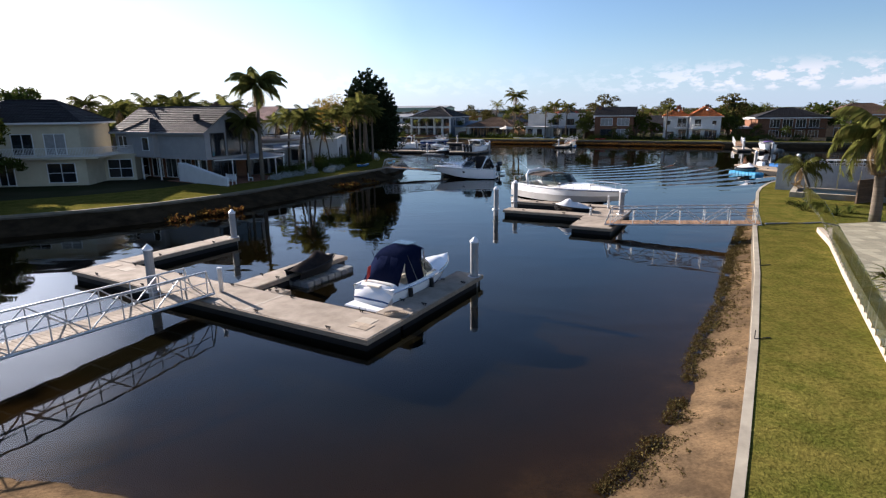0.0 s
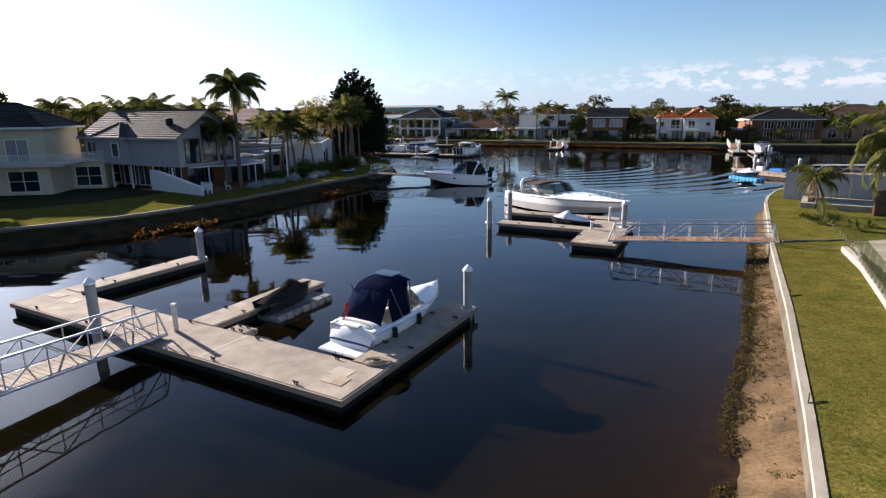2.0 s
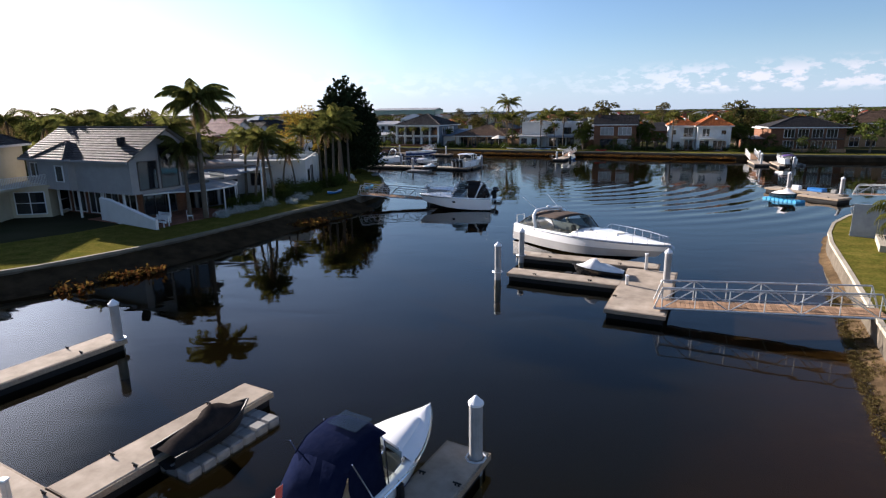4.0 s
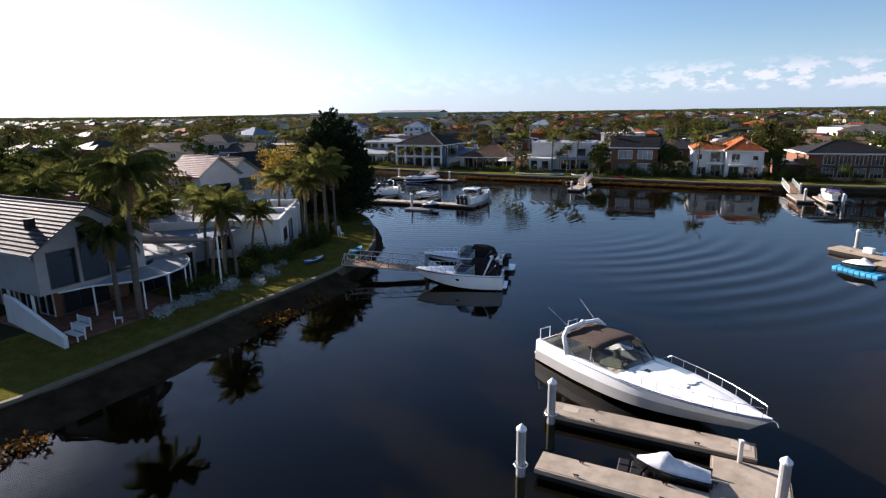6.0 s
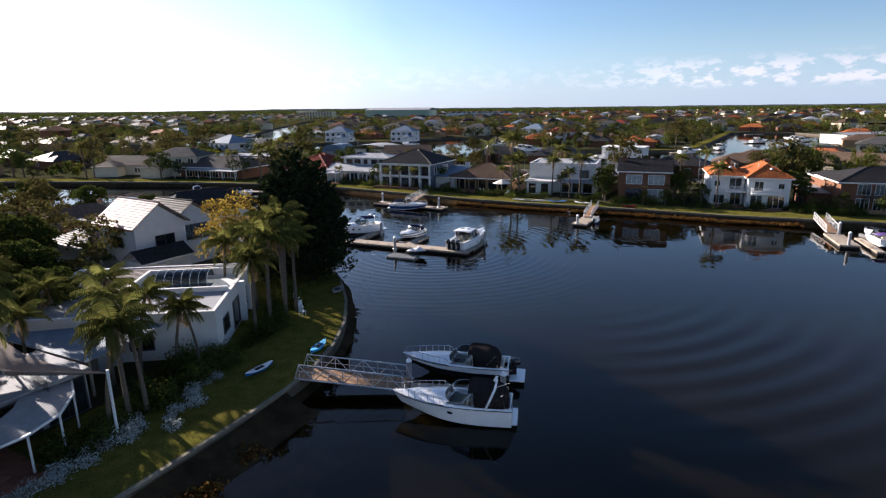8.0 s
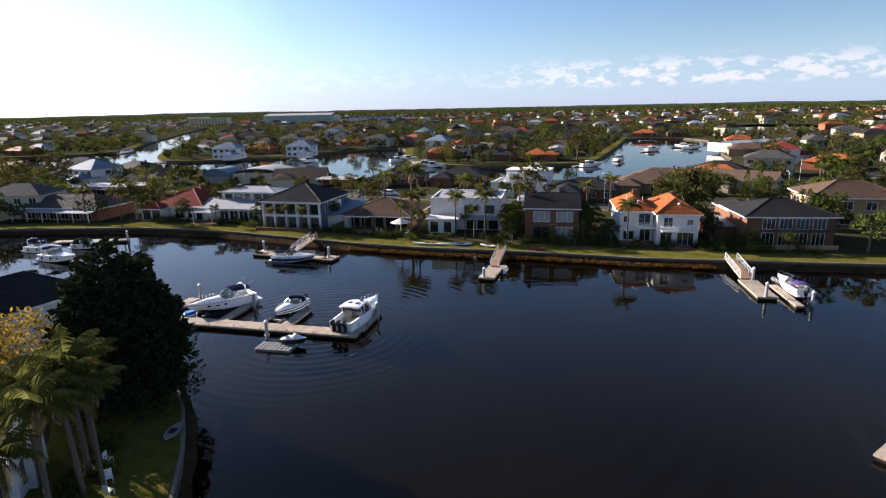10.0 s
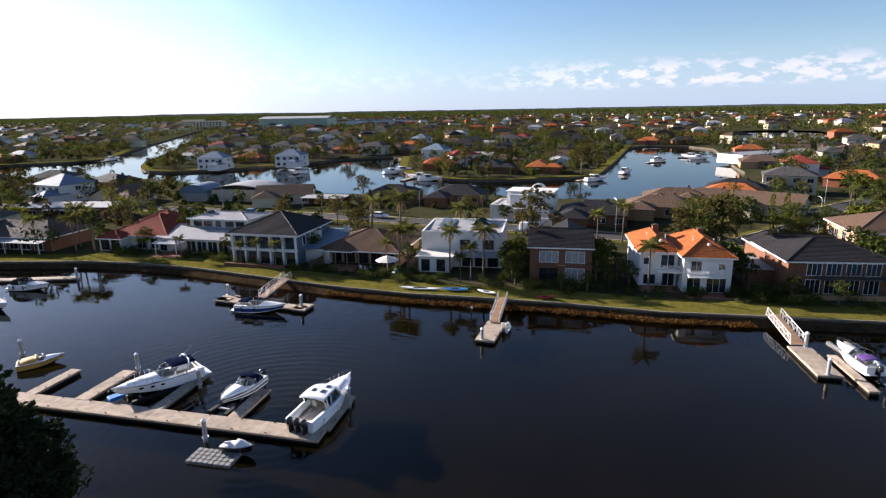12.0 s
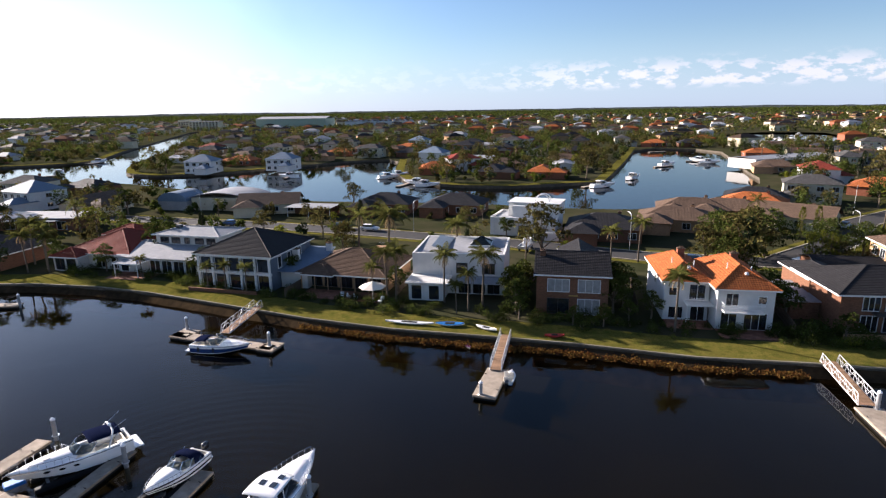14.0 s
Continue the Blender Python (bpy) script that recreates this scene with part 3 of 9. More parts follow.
def loft(rings, closed=False, caps=False):
    """Skin between rows of points."""
    bm = bmesh.new()
    rows = [[bm.verts.new(p) for p in ring] for ring in rings]
    n = len(rows[0])
    for a, b in zip(rows, rows[1:]):
        for k in range(n if closed else n - 1):
            q = (a[k], a[(k + 1) % n], b[(k + 1) % n], b[k])
            bm.faces.new(q)
    if caps:
        bm.faces.new(rows[0]); bm.faces.new(rows[-1])
    bmesh.ops.remove_doubles(bm, verts=bm.verts, dist=0.0005)
    bmesh.ops.recalc_face_normals(bm, faces=bm.faces)
    return bm


def thicken(bm, d):
    bmesh.ops.solidify(bm, geom=list(bm.faces), thickness=d)
    return bm

# ---- the canal estate: water, land, sea walls ----
BASIN = [(6.6, -22.0), (9.1, -16.7), (12.75, -8.6), (17.5, 2.6), (20.6, 9.4), (23.9, 16.8), (25.6, 20.0), (28.0, 23.6), (31.0, 26.8), (34.5, 29.6), (42, 33.5), (56, 37), (90, 40), (190, 42),
         (190, 66), (120, 78), (90, 86), (68, 92.3), (58, 95.2), (53, 96.9), (41.5, 100.2), (29.2, 105.8), (22, 108.6), (7.6, 113.8), (-4, 119.4), (-19.5, 128.6), (-30, 134.6), (-40, 139.2),
         (-51.3, 142.6), (-61.5, 144.0), (-74, 146), (-100, 148), (-170, 150), (-170, 108), (-100, 100), (-60, 92), (-40, 86), (-28, 79.5), (-21.3, 74.0), (-18.2, 69.6), (-15.0, 62.6), (-13.0, 56.2),
         (-11.9, 50.5), (-11.7, 45.8), (-12.2, 41.5), (-13.1, 38.3), (-15.1, 33.3), (-17.7, 27.4), (-20.1, 20.6), (-22.9, 14.6), (-26.2, 9.8), (-29.8, 6.4), (-35.6, 2.8), (-44, -2), (-44, -21), (-30, -25.5), (-20, -23.6), (-12, -23.8), (-5, -26), (1.0, -28.8), (3.6, -28.2)]
CANAL_TWO = [(-330, 302), (-162, 302), (-105, 292), (-62, 258), (-20, 224), (11, 215), (35, 208), (59, 194), (81, 188.5), (121, 213), (146, 236), (162, 272), (183, 310), (217, 381), (178, 412), (130, 320),
             (90, 247.5), (72, 246), (53, 243), (33, 251), (17, 269), (13, 302), (18, 368), (-4, 367), (-28, 350), (-48, 332), (-70, 317), (-94, 313), (-112, 326), (-123, 353), (-132, 388), (-143, 455),
             (-160, 538), (-190, 656), (-245, 905), (-262, 915), (-215, 666), (-186, 507), (-165, 420), (-168, 394), (-205, 380), (-330, 366)]
CANAL_THREE = [(285, 445), (300, 520), (365, 575), (425, 548), (400, 500), (352, 424), (322, 436)]
GROUND_Z = 1.1


def inside(x, y, poly):
    hit, j = False, len(poly) - 1
    for i, (xi, yi) in enumerate(poly):
        xj, yj = poly[j]
        if (yi > y) != (yj > y) and x < (xj - xi) * (y - yi) / (yj - yi) + xi:
            hit = not hit
        j = i
    return hit


def edge_distance(x, y, poly):
    best = 1e9
    for (ax, ay), (bx, by) in zip(poly, poly[1:] + poly[:1]):
        dx, dy = bx - ax, by - ay
        t = max(0.0, min(1.0, ((x - ax) * dx + (y - ay) * dy) / (dx * dx + dy * dy)))
        best = min(best, math.hypot(x - ax - t * dx, y - ay - t * dy))
    return best


def in_water(x, y, margin=0.0):
    return any(inside(x, y, p) or (margin and edge_distance(x, y, p) < margin) for p in (BASIN, CANAL_TWO, CANAL_THREE))


def smooth_line(poly, rounds=1):
    for _ in range(rounds):
        outp = []
        for (ax, ay), (bx, by) in zip(poly, poly[1:] + poly[:1]):
            outp += [(ax * 0.75 + bx * 0.25, ay * 0.75 + by * 0.25), (ax * 0.25 + bx * 0.75, ay * 0.25 + by * 0.75)]
        poly = outp
    return poly


def build_land():
    bm = bmesh.new()
    R = 4200
    rings = [[(R * math.cos(k * math.tau / 48), 60 + R * math.sin(k * math.tau / 48)) for k in range(48)]]
    # the open sea beyond the suburb on one side
    rings[0] = [(x, y) for x, y in rings[0]]
    for p in (BASIN, CANAL_TWO, CANAL_THREE):
        rings.append(smooth_line(p))
    edges = []
    for ring in rings:
        vs = [bm.verts.new((x, y, GROUND_Z)) for x, y in ring]
        edges += [bm.edges.new((a, b)) for a, b in zip(vs, vs[1:] + vs[:1])]
    bmesh.ops.triangle_fill(bm, edges=edges, use_beauty=True, normal=(0, 0, 1))
    for f in bm.faces:
        f.normal_update()
        if f.normal.z < 0:
            f.normal_flip()
    tagged(part("ground", bm, SUBURB, uv=False), "garden suburb ground with worn grass and soil", "ground", kind="structure")
    # bed of the canals
    bm = bmesh.new()
    bmesh.ops.create_grid(bm, x_segments=2, y_segments=2, size=4600, matrix=Matrix.Translation((0, 60, -1.35)))
    tagged(part("canal_bed", bm, BED, uv=False), "dark muddy canal bed under the water", "ground", kind="structure")
    bm = bmesh.new()
    bmesh.ops.create_grid(bm, x_segments=2, y_segments=2, size=4600, matrix=Matrix.Translation((0, 60, 0)))
    tagged(part("water", bm, WATER, uv=False), "calm dark canal water reflecting the sky", "water", kind="structure")


def offset_line(line, d, closed=True):
    """The line moved sideways by d (to its right), corners mitred."""
    outp, n = [], len(line)
    for i, (x, y) in enumerate(line):
        a = line[(i - 1) % n] if closed or i else line[i]
        b = line[(i + 1) % n] if closed or i < n - 1 else line[i]
        dx, dy = b[0] - a[0], b[1] - a[1]
        q = math.hypot(dx, dy) or 1
        outp.append((x + d * dy / q, y - d * dx / q))
    return outp


def strip(line, rows, closed=True):
    """A band along a line: rows of (sideways, height)."""
    rings = [[(x, y, z) for x, y in offset_line(line, d, closed)] for d, z in rows]
    if closed:
        rings = [r + r[:1] for r in rings]
    bm = bmesh.new()
    vs = [[bm.verts.new(p) for p in r] for r in rings]
    for a, b in zip(vs, vs[1:]):
        for k in range(len(a) - 1):
            bm.faces.new((a[k], a[k + 1], b[k + 1], b[k]))
    bmesh.ops.recalc_face_normals(bm, faces=bm.faces)
    return bm


def seawall(name, poly, cap_width, label):
    line = smooth_line(poly)
    wall = tagged(part(name, strip(line, [(0.0, 1.06), (-0.06, 1.0), (-0.10, 0.3), (-0.16, -2.0)]), DARKWALL, uv=False), label, "sea wall", kind="structure")
    return wall


def turf(name, line, widths, label, z=GROUND_Z + 0.03, seed=1, material=None):
    """A lawn between a bank line and its offset, gently uneven."""
    rnd = random.Random(seed)
    n = 8
    bm = bmesh.new()
    rows = []
    for k in range(n + 1):
        pts = []
        for i, (x, y) in enumerate(offset_line(line, widths * k / n, False)):
            pts.append(bm.verts.new((x, y, z + (0.0 if k == 0 else 0.05 * noise.noise((x * 0.15, y * 0.15, seed)) + 0.02 * k / n))))
        rows.append(pts)
    for a, b in zip(rows, rows[1:]):
        for k in range(len(a) - 1):
            bm.faces.new((a[k], a[k + 1], b[k + 1], b[k]))
    bmesh.ops.recalc_face_normals(bm, faces=bm.faces)
    for f in bm.faces:
        if f.normal.z < 0:
            f.normal_flip()
    return tagged(part(name, bm, material or GRASS, uv=False, smooth=True), label, "lawn", kind="structure")


def sub(line, step=2.0):
    outp = []
    for (ax, ay), (bx, by) in zip(line, line[1:]):
        n = max(1, int(math.hypot(bx - ax, by - ay) / step))
        outp += [(ax + (bx - ax) * k / n, ay + (by - ay) * k / n) for k in range(n)]
    return outp + [line[-1]]


build_land()
basin_wall = seawall("sea_wall_basin", BASIN, 0.26, "stained concrete sea wall with pale cap round the basin")
seawall("sea_wall_canal", CANAL_TWO, 0.35, "low concrete sea wall along the second canal")
RIGHT_BANK = [(3.6, -28.2), (6.6, -22.0), (9.1, -16.7), (12.75, -8.6), (17.5, 2.6), (20.6, 9.4), (23.9, 16.8), (25.6, 20.0), (28.0, 23.6), (31.0, 26.8), (34.5, 29.6), (42, 33.5), (56, 37)]
LEFT_BANK = [(-60, 92), (-40, 86), (-28, 79.5), (-21.3, 74.0), (-18.2, 69.6), (-15.0, 62.6), (-13.0, 56.2), (-11.9, 50.5), (-11.7, 45.8), (-12.2, 41.5), (-13.1, 38.3), (-15.1, 33.3), (-17.7, 27.4), (-20.1, 20.6), (-22.9, 14.6), (-26.2, 9.8), (-29.8, 6.4), (-35.6, 2.8), (-44, -2)]
FAR_BANK = [(120, 78), (90, 86), (68, 92.3), (58, 95.2), (53, 96.9), (41.5, 100.2), (29.2, 105.8), (22, 108.6), (7.6, 113.8), (-4, 119.4), (-19.5, 128.6), (-30, 134.6), (-40, 139.2), (-51.3, 142.6), (-61.5, 144.0), (-74, 146), (-100, 148), (-170, 150)]
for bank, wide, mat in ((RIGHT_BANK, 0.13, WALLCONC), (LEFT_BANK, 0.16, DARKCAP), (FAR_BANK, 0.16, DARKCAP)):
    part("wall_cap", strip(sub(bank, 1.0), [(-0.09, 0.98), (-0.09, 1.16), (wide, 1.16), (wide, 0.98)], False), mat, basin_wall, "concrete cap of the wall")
turf("lawn_right", offset_line(sub(RIGHT_BANK), 0.12, False), 14, "mown lawn with yellowed patches beside the sea wall", z=GROUND_Z + 0.04)
turf("lawn_left", offset_line(sub(LEFT_BANK), 0.2, False), 9, "shaded mown lawn along the sea wall", seed=2, z=GROUND_Z + 0.04)
turf("lawn_far", offset_line(sub(FAR_BANK), 0.2, False), 5.2, "narrow mown lawn in front of the houses", seed=3, z=GROUND_Z + 0.04)
for bank, w, s in (([(33, 251), (17, 269), (13, 302), (18, 368)], 4, 4), ([(178, 412), (130, 320), (90, 247.5), (72, 246), (53, 243), (33, 251)], 4, 5), ([(-48, 332), (-70, 317), (-94, 313), (-112, 326), (-123, 353), (-132, 388)], 5, 6), ([(-186, 507), (-165, 420), (-168, 394), (-205, 380), (-330, 366)], 5, 7)):
    turf("lawn_canal", offset_line(sub(bank, 6), 0.4, False), w, "mown lawn along the second canal", seed=s)


SHORE = [(-60, -24.5), (-30, -24.4), (-20, -22.9), (-12, -22.6), (-7.9, -23.1), (-3, -24.4), (1.2, -24.6), (3.9, -22.4), (5.3, -20.7), (6.3, -19.1), (7.5, -17.1), (8.1, -15.4), (9.4, -12.9), (11.2, -9.6), (13.1, -5.3), (16.3, 1.6), (19.6, 8.6), (23.2, 16.6), (27.4, 23.6), (34, 29.8)]


def shore_distance(x, y):
    """Metres from the waterline: positive over the water, negative on the sand."""
    best = np.full(np.shape(x), 1e9)
    sign = np.ones(np.shape(x))
    for (ax, ay), (bx, by) in zip(SHORE, SHORE[1:]):
        dx, dy = bx - ax, by - ay
        t = np.clip(((x - ax) * dx + (y - ay) * dy) / (dx * dx + dy * dy), 0, 1)
        d = np.hypot(x - ax - t * dx, y - ay - t * dy)
        side = np.where(dx * (y - ay) - dy * (x - ax) > 0, 1.0, -1.0)
        sign = np.where(d < best, side, sign)
        best = np.minimum(best, d)
    return best * sign


def beach():
    """The sand between the waterline and the wall at the near end, running on under the water, its colour darkened with
    depth.
    """
    step = 0.4
    xs, ys = np.arange(-46, 30.1, step), np.arange(-31, 26.1, step)
    X, Y = np.meshgrid(xs, ys)
    D = shore_distance(X, Y)
    rough = np.array([[noise.noise((x * 0.8, y * 0.8, 3)) + 0.5 * noise.noise((x * 2.3, y * 2.3, 9)) for x in xs] for y in ys])
    slow = np.array([[noise.noise((x * 0.16, y * 0.16, 5)) for x in xs] for y in ys])
    dd = D + 0.35 * rough + 1.2 * slow * np.clip(D / 4, 0, 1)
    Z = np.interp(dd, [-8, -3.2, -1.6, -0.8, 0, 0.8, 2.5, 5, 9, 14, 22], [0.95, 0.8, 0.48, 0.26, 0.0, -0.10, -0.30, -0.58, -0.95, -1.25, -1.6]) + 0.03 * rough
    inside_basin = np.array([[inside(x, y, BASIN) or edge_distance(x, y, BASIN) < 0.7 for x in xs] for y in ys])
    n = len(xs)
    faces = []
    for r in range(len(ys) - 1):
        for c in range(n - 1):
            if inside_basin[r:r + 2, c:c + 2].all() and D[r, c] < 21:
                faces.append((r * n + c, r * n + c + 1, (r + 1) * n + c + 1, (r + 1) * n + c))
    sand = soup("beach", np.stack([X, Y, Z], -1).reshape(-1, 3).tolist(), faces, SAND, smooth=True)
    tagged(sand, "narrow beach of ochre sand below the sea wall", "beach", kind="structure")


beach()


def tufts(name, centres, size, per, material, label, category, seed, flat=0.35, tall=1.0):
    """Ragged clumps of many small blades and leaves."""
    rng = np.random.default_rng(seed)
    c = np.array(centres, float)
    n = len(c) * per
    base = np.repeat(c, per, axis=0)
    off = rng.normal(0, 1, (n, 3)) * np.array([1, 1, flat]) * size * 0.5
    off[:, 2] = np.abs(off[:, 2])
    p = base + off
    a = rng.normal(0, 1, (n, 3)); a /= np.linalg.norm(a, axis=1)[:, None]
    b = np.cross(a, rng.normal(0, 1, (n, 3))); b /= np.linalg.norm(b, axis=1)[:, None]
    s = (size * 0.22 * rng.uniform(0.5, 1.2, n))[:, None]
    v = np.stack([p - a * s, p + b * s * 0.5, p + a * s * np.array([1, 1, tall]), p - b * s * 0.5], 1).reshape(-1, 3)
    f = [(4 * k, 4 * k + 1, 4 * k + 2, 4 * k + 3) for k in range(n)]
    return tagged(soup(name, v.tolist(), f, material), label, category, kind="stuff")


def line_points(line, n, side, spread, z, seed):
    rng, outp = random.Random(seed), []
    lens = [math.hypot(b[0] - a[0], b[1] - a[1]) for a, b in zip(line, line[1:])]
    for _ in range(n):
        k = rng.choices(range(len(lens)), lens)[0]
        t = rng.random()
        a, b = line[k], line[k + 1]
        d = side + rng.gauss(0, spread)
        outp.append((a[0] + t * (b[0] - a[0]) + d * (b[1] - a[1]) / lens[k], a[1] + t * (b[1] - a[1]) - d * (b[0] - a[0]) / lens[k], z))
    return outp


weed = []
for x, y, _ in line_points(SHORE[6:17], 9000, -0.62, 0.62, 0.0, 5):
    d = float(shore_distance(np.array([x]), np.array([y]))[0])
    if -2.4 < d < 0.45 and noise.noise((x * 0.9, y * 0.9, 5)) > -0.05 - 0.35 * (y > -13) + 0.25 * max(0.0, -d - 0.9) * (y < -13):
        weed.append((x, y, max(0.0, -0.33 * d) + 0.02))
tufts("seaweed", weed, 0.13, 14, WEED, "dark dry seaweed washed along the waterline", "seaweed", 5, flat=0.10)
tufts("samphire", line_points([(-4, 119.0), (7.6, 113.4), (22, 108.1), (29.2, 105.3), (41.5, 99.7), (52, 96.4)], 300, 0.75, 0.30, 0.25, 6), 0.66, 34, MARSH, "rust-coloured marsh plants at the foot of the wall", "plants", 6, flat=0.45)
for line, n, side, seed in (([(-16.0, 26.6), (-14.3, 29.8)], 34, 0.0, 7), ([(-13.9, 32.0), (-13.5, 33.0)], 9, 0.0, 8), ([(-22.3, 14.0), (-25.6, 9.0)], 14, -2.0, 9)):
    tufts("samphire", line_points(line, n, side, 0.35, 0.1, seed), 0.75, 34, MARSH, "rust-coloured marsh plants at the foot of the wall", "plants", seed, flat=0.4)


def bank_shelf():
    """A muddy shelf sloping into the water along the other walls."""
    for line, w, prof in ((LEFT_BANK[2:11], 0.6, ((0.05, 0.28), (0.8, 0.12), (1.6, -0.05), (3.0, -0.45), (5.0, -1.1), (7.5, -1.95))), (LEFT_BANK[10:], 1.0, ((0.0, 0.86), (0.9, 0.50), (1.8, 0.22), (2.6, 0.02), (3.6, -0.3), (5.5, -1.1), (7.5, -1.95))), (FAR_BANK, 0.8, ((0.05, 0.78), (0.8, 0.45), (1.6, 0.06), (3.0, -0.45), (5.0, -1.1), (7.5, -1.95)))):
        ln = sub(line, 1.5)
        bm = bmesh.new()
        rows = []
        for d, z in prof:
            rows.append([bm.verts.new((x, y, z + 0.12 * noise.noise((x * 0.4, y * 0.4, 7)))) for x, y in offset_line(ln, -d * w, False)])
        for a, b in zip(rows, rows[1:]):
            for k in range(len(a) - 1):
                bm.faces.new((a[k], a[k + 1], b[k + 1], b[k]))
        bmesh.ops.recalc_face_normals(bm, faces=bm.faces)
        for f in bm.faces:
            if f.normal.z < 0:
                f.normal_flip()
        tagged(part("bank_shelf", bm, MUD, uv=False, smooth=True), "brown mud shelf sloping into the canal", "bank", kind="structure")


bank_shelf()


def road(line, width, label):
    ln = sub(line, 4)
    bm = strip(ln, [(-width / 2, GROUND_Z + 0.06), (width / 2, GROUND_Z + 0.06)], False)
    for f in bm.faces:
        if f.normal.z < 0:
            f.normal_flip()
    r = tagged(part("road", bm, ASPHALT, uv=False), label, "road", kind="structure")
    for s in (-1, 1):
        part("kerb", strip(ln, [(s * (width / 2), GROUND_Z), (s * (width / 2), GROUND_Z + 0.17), (s * (width / 2 + 0.3), GROUND_Z + 0.17), (s * (width / 2 + 0.3), GROUND_Z)], False), WALLCONC, r)


STREET = [(-150, 228), (-70, 206), (-22, 186), (6, 172), (34, 156.5), (56, 142), (76, 134), (98, 146), (118, 163), (150, 178), (240, 200)]
road(STREET, 6.5, "grey asphalt street between the house rows")
turf("verge", offset_line(sub(STREET, 4), -5.2, False), 1.8, "grass verge beside the street", seed=9)
turf("verge", offset_line(sub(STREET, 4), 3.5, False), 1.8, "grass verge beside the street", seed=10)

# ---- pontoons, piles and gangways ----
def pontoon(x, y, rz, slabs, label, posts=()):
    """A floating jetty of slabs (centre x, centre y, width, depth, turn), local."""
    th = thing("pontoon", x, y, 0, rz, label, "jetty")
    for cx, cy, w, d, a in slabs:
        part("deck", boxes((cx, cy, 0.34, w, d, 0.16, a), bevel=0.02), DECKC, th)
        bm = bmesh.new()
        for sx, sy, ww, dd in ((0, d / 2 + 0.03, w + 0.12, 0.06), (0, -d / 2 - 0.03, w + 0.12, 0.06), (w / 2 + 0.03, 0, 0.06, d), (-w / 2 - 0.03, 0, 0.06, d)):
            p = pose(cx, cy, 0, 0, 0, a) @ Vector((sx, sy, 0))
            box(bm, p.x, p.y, 0.29, ww, dd, 0.19, a)
        part("edge_beam", bm, TIMBER, th, "weathered timber edge beam")
        part("float", boxes((cx, cy, -0.35, w - 0.12, d - 0.12, 0.685, a)), BLACK, th, "black float under the deck")
        m_ = pose(cx, cy, 0, 0, 0, a)
        if max(w, d) > 8:
            cuts = int(max(w, d) / 5.5)
            for k in range(1, cuts):
                u = (k / cuts - 0.5) * max(w, d)
                p = m_ @ Vector((u, 0, 0) if w > d else (0, u, 0))
                part("deck_joint", boxes((p.x, p.y, 0.497, 0.14 if w > d else w - 0.04, d - 0.04 if w > d else 0.14, 0.008, a)), CONCRETE, th, "pale joint between deck panels")
            for f in (-0.38, 0.44):
                p = m_ @ Vector((f * w, 0.15 * d, 0) if w > d else (0.15 * w, f * d, 0))
                part("hatch_plate", boxes((p.x, p.y, 0.498, 0.75, 0.55, 0.012, a), bevel=0.004), CONCRETE, th, "pale hatch plate in the deck")
        n = max(2, int(max(w, d) / 3.2))
        for k in range(n):
            t = (k + 0.5) / n - 0.5
            for s in (-1, 1):
                lx, ly = (t * w, s * (d / 2 - 0.12)) if w > d else (s * (w / 2 - 0.12), t * d)
                p = pose(cx, cy, 0, 0, 0, a) @ Vector((lx, ly, 0))
                bm = tubes([p + Vector((-0.12, 0, 0.58)), p + Vector((0.12, 0, 0.58))], [p + Vector((0.05, 0, 0.49)), p + Vector((0.05, 0, 0.58))], [p + Vector((-0.05, 0, 0.49)), p + Vector((-0.05, 0, 0.58))], r=0.025, sides=5)
                part("cleat", bm, BLACK, th)
    return th


def pile(x, y, top=2.5, r=0.19, label="grey sleeved mooring pile with a white conical cap"):
    th = thing("mooring_pile", x, y, 0, 0, label, "pile", "mooring piles")
    part("shaft", tubes([(0, 0, -1.95), (0, 0, top - 0.26)], r=r, sides=14), PILE, th, smooth=False)
    bm = bmesh.new()
    tube(bm, [(0, 0, top - 0.27), (0, 0, top - 0.2)], r + 0.025, 14)
    tube(bm, [(0, 0, top - 0.2), (0, 0, top)], r + 0.025, 14, 0.02)
    part("cap", bm, CAPW, th, "white conical cap")
    bm = tubes(*[[(math.cos(a) * (r + 0.09), math.sin(a) * (r + 0.09), 0.5), (math.cos(a + 0.8) * (r + 0.09), math.sin(a + 0.8) * (r + 0.09), 0.5)] for a in np.arange(0, math.tau, 0.785)], r=0.035, sides=5)
    part("pile_collar", bm, GALV, th, "steel collar ring")
    return th


def bollard(x, y, h=1.05, z=0.5, label="short white metal service post on the jetty"):
    th = thing("service_post", x, y, z, 0, label, "post")
    part("shaft", boxes((0, 0, 0, 0.15, 0.15, h), bevel=0.02), GALV, th)
    part("cap", boxes((0, 0, h, 0.19, 0.19, 0.06), bevel=0.02), CAPW, th)


